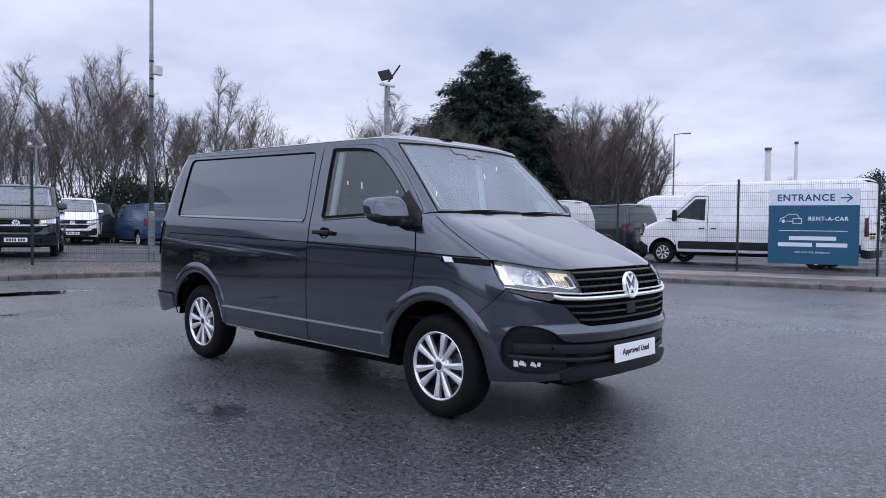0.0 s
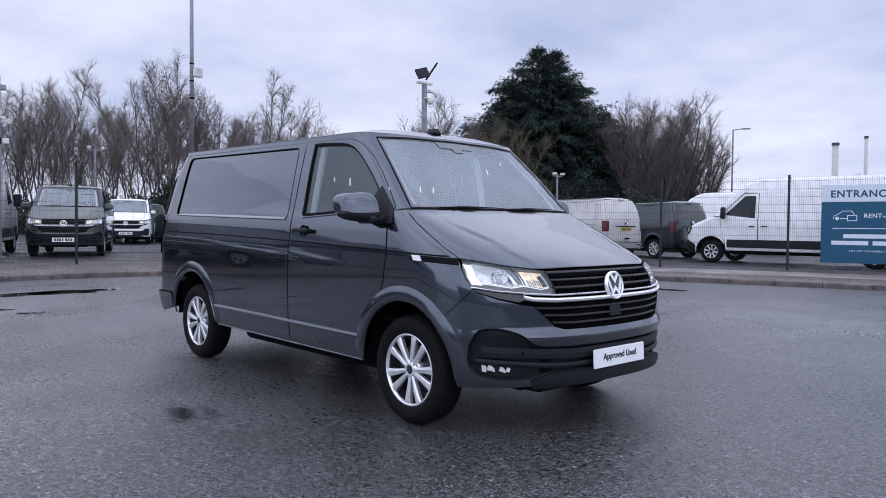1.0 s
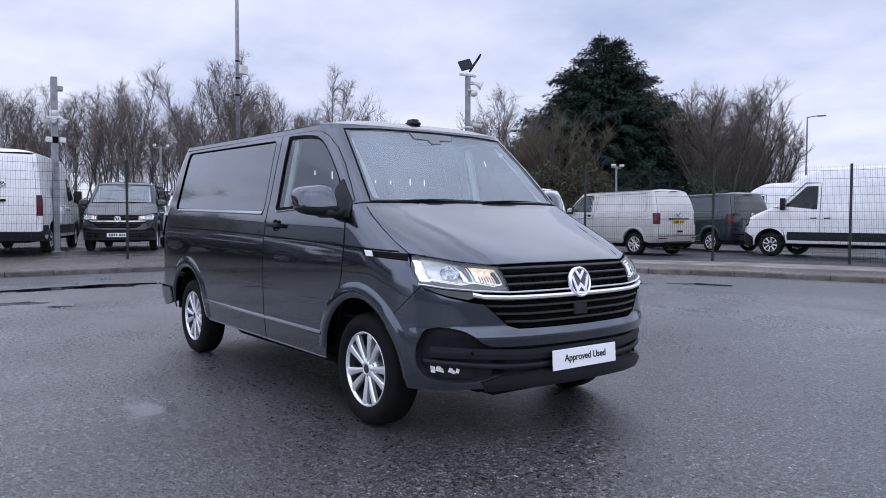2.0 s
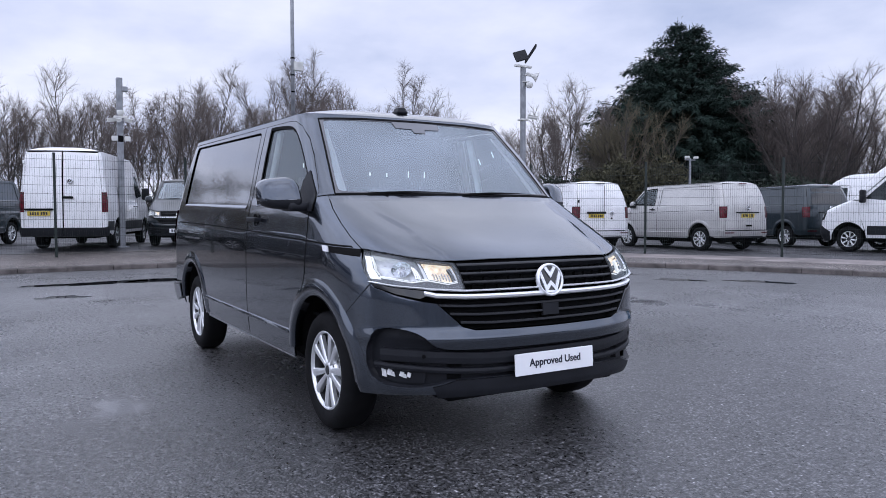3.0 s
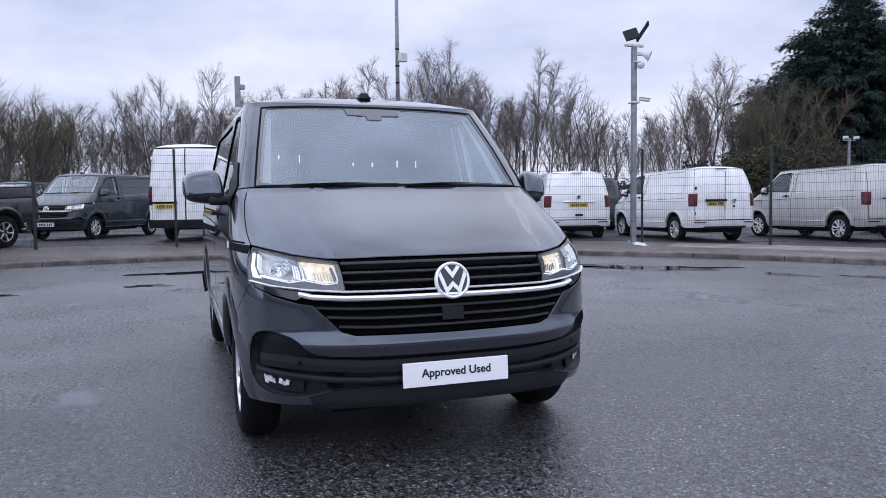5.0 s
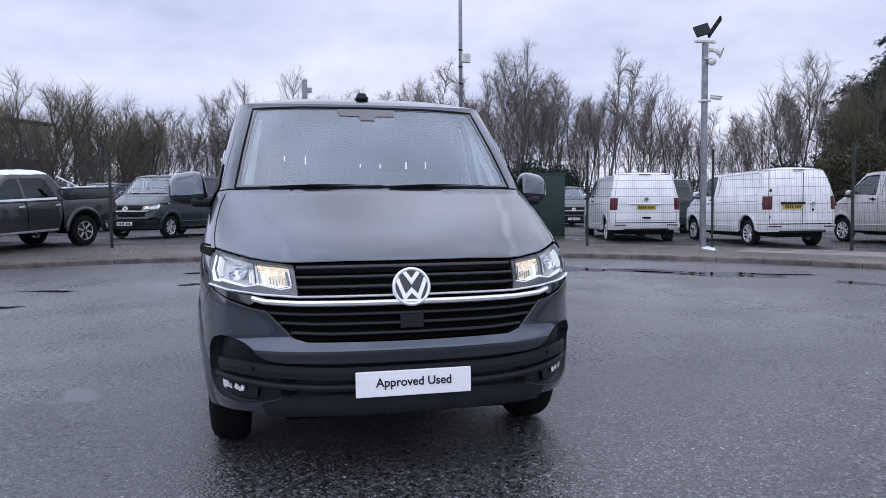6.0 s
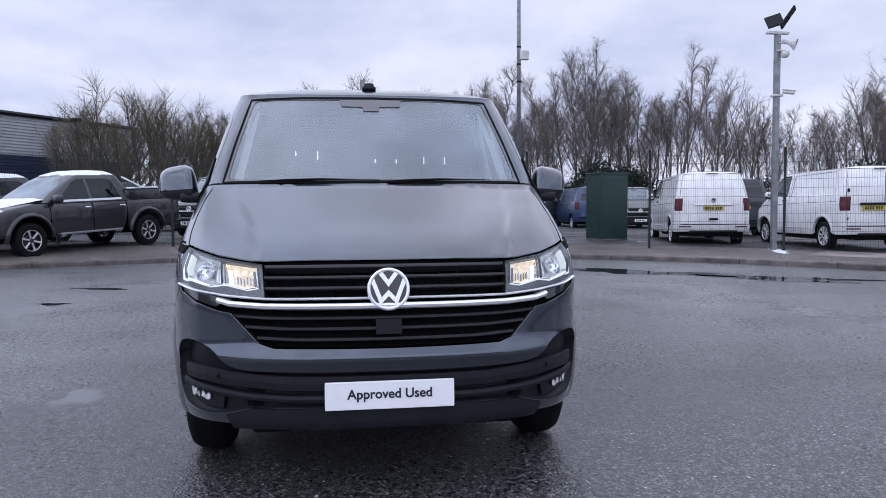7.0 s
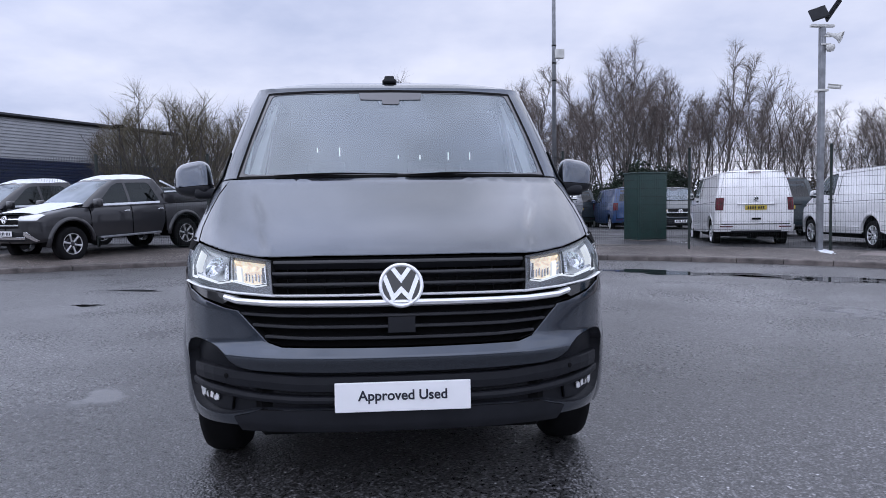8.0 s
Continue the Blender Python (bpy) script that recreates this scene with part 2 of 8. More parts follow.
M["olive"] = mat("olive_brown_twigs", (0.12, 0.105, 0.07), 0.9, var=0.35, scale=0.6)
M["needle"] = mat("dark_conifer_needles", (0.024, 0.042, 0.034), 0.85, spec=0.25, var=0.5, scale=0.9)
M["ever"] = mat("dark_evergreen_leaves", (0.014, 0.026, 0.014), 0.7, var=0.6, scale=0.8)
M["ivy"] = mat("olive_shrub_leaves", (0.055, 0.052, 0.026), 0.8, var=0.5, scale=1.2)
M["clad"] = mat("grey_corrugated_cladding", (0.40, 0.41, 0.43), 0.5, 0.2, var=0.1, scale=0.5)
M["clad_blue"] = mat("dark_blue_cladding", (0.010, 0.018, 0.060), 0.45, 0.1, var=0.12, scale=0.5)
M["sign_teal"] = mat("teal_sign_panel", (0.004, 0.075, 0.15), 0.45, var=0.06, scale=2)
M["sign_white"] = mat("pale_sign_panel", (0.66, 0.72, 0.80), 0.45, var=0.04)
M["pole_white"] = mat("off_white_enamel", (0.60, 0.60, 0.58), 0.5, var=0.15, scale=5)
M["fascia"] = mat("dark_grey_fascia", (0.05, 0.052, 0.06), 0.5, var=0.1)
M["steel_stack"] = mat("pale_chimney_steel", (0.50, 0.50, 0.50), 0.6, var=0.15)


def asphalt(name, base, wet, seed, spec=0.5, stains=(), sky_sheen=()):
    m = bpy.data.materials.new(name)
    m.use_nodes = True
    n, l = m.node_tree.nodes, m.node_tree.links
    b = n["Principled BSDF"]
    tc = n.new("ShaderNodeTexCoord")
    mp = n.new("ShaderNodeMapping"); mp.inputs["Location"].default_value = (seed, seed * 2, 0)
    l.new(tc.outputs["Object"], mp.inputs[0])

    def nz(sc, det=6, ro=0.55):
        q = n.new("ShaderNodeTexNoise")
        q.inputs["Scale"].default_value, q.inputs["Detail"].default_value, q.inputs["Roughness"].default_value = sc, det, ro
        l.new(mp.outputs[0], q.inputs["Vector"])
        return q.outputs["Fac"]

    def rng(src, a, c, lo, hi):
        q = n.new("ShaderNodeMapRange")
        for key, val in (("From Min", a), ("From Max", c), ("To Min", lo), ("To Max", hi)):
            q.inputs[key].default_value = val
        l.new(src, q.inputs["Value"])
        return q.outputs[0]

    def mul(a, c):
        q = n.new("ShaderNodeMath"); q.operation = "MULTIPLY"
        l.new(a, q.inputs[0]); l.new(c, q.inputs[1])
        return q.outputs[0]

    big = nz(0.35, 5)
    mid = nz(1.7, 6)
    vo = n.new("ShaderNodeTexVoronoi"); vo.inputs["Scale"].default_value = 76
    l.new(mp.outputs[0], vo.inputs["Vector"])
    cell = n.new("ShaderNodeSeparateColor")
    l.new(vo.outputs["Color"], cell.inputs[0])
    grit = nz(26, 6, 0.75)
    # every stone has its own shade, the binder between them is darker, a few stones are pale
    stone = rng(cell.outputs["Red"], 0.0, 1.0, 0.0, 2.2)
    pale = rng(cell.outputs["Green"], 0.955, 0.965, 1.0, 2.3)
    gap = rng(vo.outputs["Distance"], 0.3, 0.62, 1.05, 0.2)
    k = mul(mul(rng(big, 0.35, 0.65, 0.7, 1.3), rng(mid, 0.3, 0.7, 0.85, 1.15)), rng(grit, 0.36, 0.64, 0.08, 2.2))
    k = mul(mul(k, mul(stone, pale)), gap)
    sc = n.new("ShaderNodeVectorMath"); sc.operation = "SCALE"; sc.inputs[0].default_value = base
    def spread(spots, scale_, lo, hi):
        """Ragged patches round the given places, 0 to 1 or so."""
        total = None
        for cx, cy, rx, ry, gain in spots:
            of = n.new("ShaderNodeVectorMath"); of.operation = "SUBTRACT"; of.inputs[1].default_value = (cx, cy, 0)
            dv_ = n.new("ShaderNodeVectorMath"); dv_.operation = "DIVIDE"; dv_.inputs[1].default_value = (rx, ry, 1)
            ln = n.new("ShaderNodeVectorMath"); ln.operation = "LENGTH"
            l.new(tc.outputs["Object"], of.inputs[0]); l.new(of.outputs[0], dv_.inputs[0]); l.new(dv_.outputs[0], ln.inputs[0])
            here = mul(rng(ln.outputs["Value"], 0.15, 1.0, gain, 0.0), rng(nz(scale_, 4, 0.5), lo, hi, 0.0, 1.0))
            if total is None:
                total = here
            else:
                up = n.new("ShaderNodeMath"); up.operation = "MAXIMUM"
                l.new(total, up.inputs[0]); l.new(here, up.inputs[1])
                total = up.outputs[0]
        return total

    film, sheen_area = spread(stains, 2.2, 0.36, 0.64), spread(sky_sheen, 0.8, 0.3, 0.6)
    if film is not None and sheen_area is not None:
        # water that fills the pores darkens the stone and shines
        # broad areas get the sky's sheen painted in as paler stone
        k = mul(mul(k, rng(film, 0.0, 1.0, 1.0, 0.7)), rng(sheen_area, 0.0, 1.0, 1.0, 2.3))
    l.new(k, sc.inputs["Scale"]); l.new(sc.outputs[0], b.inputs["Base Color"])
    damp = nz(0.42, 5, 0.6)
    rough = mul(rng(damp, 0.36, 0.62, wet[0], wet[1]), rng(grit, 0.3, 0.7, 0.6, 1.5))
    if film is not None:
        rough = mul(rough, rng(film, 0.0, 1.0, 1.0, 0.3))
    l.new(rough, b.inputs["Roughness"])
    b.inputs["Specular IOR Level"].default_value, b.inputs["IOR"].default_value = spec, 1.6 if stains else 1.5
    ad = n.new("ShaderNodeMath"); ad.operation = "SUBTRACT"
    lift = rng(cell.outputs["Blue"], 0.0, 1.0, 0.0, 0.8)
    l.new(lift, ad.inputs[0]); l.new(vo.outputs["Distance"], ad.inputs[1])
    bp = n.new("ShaderNodeBump"); bp.inputs["Strength"].default_value, bp.inputs["Distance"].default_value = 0.7, 0.005
    if film is not None:
        l.new(rng(film, 0.0, 1.0, 0.78, 0.08), bp.inputs["Strength"])
    l.new(ad.outputs[0], bp.inputs["Height"]); l.new(bp.outputs[0], b.inputs["Normal"])
    return m


M["road"] = asphalt("damp_dark_asphalt", (0.078, 0.077, 0.081), (0.24, 0.37), 3.0, 1.0,
                    ((-1.15, -1.88, 0.46, 0.28, 2.4), (-1.0, -2.2, 0.55, 0.35, 0.8), (-3.3, -2.2, 0.9, 0.5, 0.7), (-3.65, 5.1, 0.9, 0.45, 2.0), (-2.4, 5.6, 1.2, 0.5, 0.7)),
                    ((-3.0, -3.4, 3.4, 2.4, 0.9), (-7.0, -1.8, 5.0, 3.6, 1.0), (-5.5, 4.2, 4.5, 3.4, 1.3), (-0.8, 6.2, 5.0, 3.4, 1.3), (-9.0, 6.0, 4.0, 3.0, 1.1)))
M["lot"] = asphalt("dark_car_park_asphalt", (0.048, 0.047, 0.053), (0.32, 0.62), 11.0, 0.5)
M["path"] = asphalt("brownish_footway_asphalt", (0.165, 0.142, 0.130), (0.45, 0.7), 21.0, 0.5)
M["puddle"] = mat("standing_water", (0.010, 0.010, 0.011), 0.06, var=0.1, spec=0.5)

# ---------------------------------------------------------------- mesh helpers


def raw(name, verts, faces, material, parent=None, label="", smooth=False, normals=None):
    """One mesh object from plain lists."""
    me = bpy.data.meshes.new(name)
    me.from_pydata([tuple(v) for v in verts], [], faces)
    me.materials.append(material)
    if smooth or normals:
        me.polygons.foreach_set("use_smooth", [True] * len(me.polygons))
    if normals:
        me.normals_split_custom_set([normals[lp.vertex_index] for lp in me.loops])
    me.update()
    ob = new(name, me)
    if parent is not None:
        ob.parent = parent
    if label:
        tagged(ob, label)
    return ob


def part(name, bm, material, parent=None, label="", smooth=False):
    me = bpy.data.meshes.new(name)
    bmesh.ops.recalc_face_normals(bm, faces=bm.faces)
    bm.to_mesh(me)
    bm.free()
    me.materials.append(material)
    if smooth:
        me.polygons.foreach_set("use_smooth", [True] * len(me.polygons))
    ob = new(name, me)
    if parent is not None:
        ob.parent = parent
    if label:
        tagged(ob, label)
    return ob


def empty(name, m, label, category, group="", kind=""):
    ob = new(name)
    ob.empty_display_size = 0.2
    ob.matrix_world = m
    return tagged(ob, label, category, group, kind)


def box_bm(size, at=(0, 0, 0), bevel=0.0, seg=2, m=None, bm=None):
    bm = bm or bmesh.new()
    r = bmesh.ops.create_cube(bm, size=1, matrix=(m or Matrix()) @ Matrix.Translation(at) @ Matrix.Diagonal((*size, 1)))
    if bevel:
        es = list({e for v in r["verts"] for e in v.link_edges})
        bmesh.ops.bevel(bm, geom=es, offset=bevel, segments=seg, profile=0.6, affect="EDGES")
    return bm


def cyl_bm(r1, r2, a, c, seg=16, bm=None, caps=True):
    """A cone or cylinder from point a to point c."""
    bm = bm or bmesh.new()
    a, c = Vector(a), Vector(c)
    d = c - a
    m = Matrix.Translation((a + c) / 2) @ d.to_track_quat("Z", "Y").to_matrix().to_4x4()
    bmesh.ops.create_cone(bm, cap_ends=caps, segments=seg, radius1=r1, radius2=r2, depth=d.length, matrix=m)
    return bm


def lathe(profile, seg=32, axis="y"):
    """Verts and faces of a turned shape; profile rows (radius, along)."""
    vs, fs = [], []
    k = len(profile)
    for i in range(seg):
        an = 2 * math.pi * i / seg
        for r, h in profile:
            c, s_ = r * math.cos(an), r * math.sin(an)
            vs.append((c, h, s_) if axis == "y" else ((h, c, s_) if axis == "x" else (c, s_, h)))
    for i in range(seg):
        j = (i + 1) % seg
        for q in range(k - 1):
            fs.append((i * k + q, j * k + q, j * k + q + 1, i * k + q + 1))
    return vs, fs


def text_mesh(name, words, size, m, material, parent=None, extrude=0.001, align="CENTER", spacing=1.0, bold=0.0):
    cu = bpy.data.curves.new(name, "FONT")
    cu.body, cu.size, cu.extrude, cu.align_x, cu.align_y = words, size, extrude, align, "CENTER"
    cu.space_character, cu.offset = spacing, bold
    tmp = new(name, cu)
    me = bpy.data.meshes.new_from_object(tmp)
    bpy.data.objects.remove(tmp)
    me.materials.append(material)
    ob = new(name, me)
    ob.parent = parent
    ob.matrix_local = m
    return ob

# ---------------------------------------------------------------- ground, kerb and car park
KERB = [(10, 15.2), (6, 14.4), (2, 13.5), (-1, 12.65), (-4.3, 11.7), (-6.9, 10.6), (-9.2, 9.1), (-11.2, 7.2), (-12.7, 4.9), (-13.6, 2.2),
        (-13.7, -0.6), (-13.35, -3.6), (-12.4, -6.4), (-10.9, -9.0), (-8.6, -12.0), (-5, -16.0), (0, -20.5)]


def spline(pts, step):
    """Points at even steps along a smooth curve through pts."""
    fine = []
    for i in range(len(pts) - 1):
        p0, p1, p2, p3 = (Vector((*pts[min(max(j, 0), len(pts) - 1)], 0)) for j in (i - 1, i, i + 1, i + 2))
        for k in range(24):
            t = k / 24
            fine.append(0.5 * (2 * p1 + (p2 - p0) * t + (2 * p0 - 5 * p1 + 4 * p2 - p3) * t * t + (3 * p1 - p0 - 3 * p2 + p3) * t ** 3))
    fine.append(Vector((*pts[-1], 0)))
    out, carry = [fine[0]], 0.0
    for a, c in zip(fine, fine[1:]):
        d = (c - a).length
        while carry + d >= step:
            f = (step - carry) / d
            a = a.lerp(c, f)
            out.append(a.copy())
            d, carry = (c - a).length, 0.0
        carry += d
    return out


kerb_line = spline(KERB, 0.915)


def outward(i):
    a, c = kerb_line[max(i - 1, 0)], kerb_line[min(i + 1, len(kerb_line) - 1)]
    t = (c - a).normalized()
    return Vector((t.y, -t.x, 0)) * -1 if (Vector((t.y, -t.x, 0)).dot(a - Vector((4, -3, 0))) < 0) else Vector((t.y, -t.x, 0))


KERB_H = 0.105


def rise(y):
    f = min(max((y - 2.0) / 8.0, 0), 1)
    return 0.055 * (1 - f) + 0.010 * f


def lift(d, y):
    return KERB_H + rise(y) * min(max(d, 0), 3.8)


def ground_z(x, y):
    """Height of the car park at a place behind the kerb."""
    p = Vector((x, y, 0))
    d = min((p - q).length for q in kerb_line)
    return lift(d, y)


# the road: one sheet to the horizon
rv, rf = [], []
rings = [0, 6, 12, 20, 40, 100, 300, 1500]
for r in rings[1:]:
    for k in range(48):
        a = 2 * math.pi * k / 48
        rv.append((r * math.cos(a), r * math.sin(a), 0 if r < 50 else -0.05))
rv.append((0, 0, 0))
for q in range(len(rings) - 2):
    for k in range(48):
        j = (k + 1) % 48
        rf.append((q * 48 + k, q * 48 + j, (q + 1) * 48 + j, (q + 1) * 48 + k))
for k in range(48):
    rf.append((len(rv) - 1, k, (k + 1) % 48))
tagged(raw("ground", rv, rf, M["road"]), "damp dark grey asphalt yard with wet patches", "ground", kind="structure")

# footway and car park behind the kerb
bands = [0.125, 1.0, 2.0, 3.0, 3.8, 8.0, 16.0, 34.0, 70.0, 160.0]
cols = []
for i, p in enumerate(kerb_line):
    o = outward(i)
    cols.append([p + o * d + Vector((0, 0, lift(d, p.y))) for d in bands])


def band_sheet(name, lo, hi, material, label, dz=0.0):
    vs, fs, k = [], [], hi - lo + 1
    for c in cols:
        vs += [v + Vector((0, 0, dz)) for v in c[lo:hi + 1]]
    for i in range(len(cols) - 1):
        for q in range(k - 1):
            fs.append((i * k + q, (i + 1) * k + q, (i + 1) * k + q + 1, i * k + q + 1))
    return tagged(raw(name, vs, fs, material), label, "ground", kind="structure")


band_sheet("pavement", 0, 3, M["path"], "brownish asphalt footway behind the concrete kerb")
band_sheet("car_park", 3, len(bands) - 1, M["lot"], "dark asphalt car park behind the mesh fence")

# pale concrete edging in front of the fence
ev, ef = [], []
for p, o in [(p, outward(i)) for i, p in enumerate(kerb_line) if p.y > 8.6]:
    for d, h in ((1.62, -0.01), (1.63, 0.008), (2.2, 0.010), (2.96, 0.008), (2.97, -0.01)):
        ev.append(p + o * d + Vector((0, 0, lift(d, p.y) + h)))
for i in range(len(ev) // 5 - 1):
    for q in range(4):
        ef.append((i * 5 + q, (i + 1) * 5 + q, (i + 1) * 5 + q + 1, i * 5 + q + 1))
tagged(raw("trim", ev, ef, M["edging"]), "pale concrete edging strip along the fence", "ground", kind="structure")

kerb = empty("kerb", Matrix(), "row of pale concrete kerb stones along the yard", "kerb", kind="structure")
for i in range(len(kerb_line) - 1):
    a, c = kerb_line[i], kerb_line[i + 1]
    t = (c - a).normalized()
    o = outward(i)
    g = 0.006
    wob = random.uniform(-0.004, 0.004)
    sec = [(0.0, -0.05), (0.0, KERB_H - 0.022), (0.008, KERB_H - 0.008), (0.024, KERB_H), (0.125, KERB_H + 0.003), (0.125, -0.05)]
    vs = []
    for end in (a + t * g, c - t * g):
        for d, z in sec:
            vs.append(end + o * (d + wob) + Vector((0, 0, z + wob)))
    k = len(sec)
    fs = [(q, q + 1, k + q + 1, k + q) for q in range(k - 1)] + [tuple(range(k)), tuple(range(2 * k - 1, k - 1, -1))]
    raw("kerb_stone", vs, fs, M["kerb"], kerb)


# puddles and damp stains on the yard
def puddle(cx, cy, rx, ry, turn, seed, name="puddle", material=None, z=0.004, label="shallow dark puddle lying on the asphalt"):
    rnd = random.Random(seed)
    ph = [rnd.uniform(0, 6.28) for _ in range(6)]
    vs, k = [(0, 0, 0)], 64
    for i in range(k):
        a = 2 * math.pi * i / k
        r = 1 + 0.28 * math.sin(2 * a + ph[0]) + 0.2 * math.sin(3 * a + ph[1]) + 0.15 * math.sin(5 * a + ph[2]) + 0.1 * math.sin(9 * a + ph[3]) + 0.06 * math.sin(15 * a + ph[4])
        vs.append((rx * r * math.cos(a), ry * r * math.sin(a), 0))
    ob = raw(name, vs, [(0, 1 + i, 1 + (i + 1) % k) for i in range(k)], material or M["puddle"])
    ob.matrix_world = pose(cx, cy, z, 0, 0, turn)
    return tagged(ob, label, "puddle", kind="structure")


for cx, cy, rx, ry, turn, sd in ((-10.42, -0.9, 0.85, 0.36, 92, 1), (-10.45, 0.15, 0.75, 0.30, 84, 2), (-8.27, -1.62, 0.26, 0.24, 80, 3), (-7.52, -1.22, 0.13, 0.10, 70, 4),
                                 (-7.9, -3.75, 0.42, 0.10, 75, 5), (-6.1, -3.8, 0.22, 0.08, 70, 6), (-8.95, 5.35, 1.3, 0.48, 54, 7), (-7.4, 6.75, 0.95, 0.28, 45, 8),
                                 (-7.3, 7.5, 0.9, 0.22, 62, 9), (-5.4, 8.2, 0.4, 0.2, 40, 10), (-4.4, 9.1, 0.5, 0.2, 35, 11)):
    puddle(cx, cy, rx, ry, turn, sd)

# ---------------------------------------------------------------- fence
POSTS = [(11.5, 17.6), (8.3, 17.3), (5.1, 17.0), (1.9, 16.6), (-1.35, 16.15), (-4.55, 15.55), (-7.3, 14.05), (-10.15, 12.35), (-12.25, 10.15), (-13.55, 7.4),
         (-14.7, 4.6), (-15.6, 1.75), (-15.6, -1.2), (-15.75, -4.35), (-16.6, -7.4), (-17.6, -10.4), (-18.6, -13.4)]
fence = empty("mesh_fence", Matrix(), "dark green welded mesh fence along the car park", "fence", kind="structure")
FH = 2.36
for i, (x, y) in enumerate(POSTS):
    z = ground_z(x, y)
    b = box_bm((0.06, 0.06, FH + 0.06 + 0.3), (0, 0, (FH + 0.06) / 2 - 0.15), 0.006, 1)
    box_bm((0.064, 0.064, 0.02), (0, 0, FH + 0.065), 0.004, 1, bm=b)
    po = part("post", b, M["fence"], fence)
    x2, y2 = POSTS[min(i + 1, len(POSTS) - 1)]
    x1, y1 = POSTS[max(i - 1, 0)]
    po.matrix_local = pose(x, y, z, 0, 0, math.degrees(math.atan2(y2 - y1, x2 - x1)))
    if i == len(POSTS) - 1:
        continue
    z2 = ground_z(x2, y2)
    L = math.hypot(x2 - x, y2 - y)
    vs, fs = [], []

    def bar(p, q, r):
        p, q = Vector(p), Vector(q)
        d = (q - p).normalized()
        e1 = d.orthogonal().normalized() * r
        e2 = d.cross(e1)
        n0 = len(vs)
        for c in (p, q):
            vs.extend([c + e1, c + e2, c - e1, c - e2])
        fs.extend([(n0 + k, n0 + (k + 1) % 4, n0 + 4 + (k + 1) % 4, n0 + 4 + k) for k in range(4)])

    nw = int(L / 0.05)
    for k in range(1, nw):
        s_ = k * L / nw
        bar((s_, 0, 0.04), (s_, 0, FH + 0.03), 0.0025)
    for k in range(int(FH / 0.2) + 1):
        for sg in (-1, 1):
            bar((0.03, sg * 0.007, 0.08 + 0.2 * k), (L - 0.03, sg * 0.007, 0.08 + 0.2 * k), 0.004)
    pn = raw("mesh_panel", vs, fs, M["fence"], fence)
    sl = (z2 - z) / L
    tilt = Matrix(((1, 0, 0, 0), (0, 1, 0, 0), (sl, 0, 1, 0), (0, 0, 0, 1)))
    bk = pn.data
    bk.transform(tilt)
    pn.matrix_local = pose(x, y, z, 0, 0, math.degrees(math.atan2(y2 - y, x2 - x)))

# ---------------------------------------------------------------- vehicle bodies


def table(rows, smooth=0.0):
    """A smooth function through rows (z, value)."""
    zs, vs = [r[0] for r in rows], [r[1] for r in rows]
    grid = np.linspace(zs[0] - 0.1, zs[-1] + 0.1, 900)
    val = np.interp(grid, zs, vs)
    if smooth:
        h = grid[1] - grid[0]
        k = np.exp(-0.5 * ((np.arange(-60, 61) * h) / smooth) ** 2)
        k /= k.sum()
        val = np.convolve(np.pad(val, 60, mode="edge"), k, mode="valid")
    return lambda z: float(np.interp(z, grid, val))


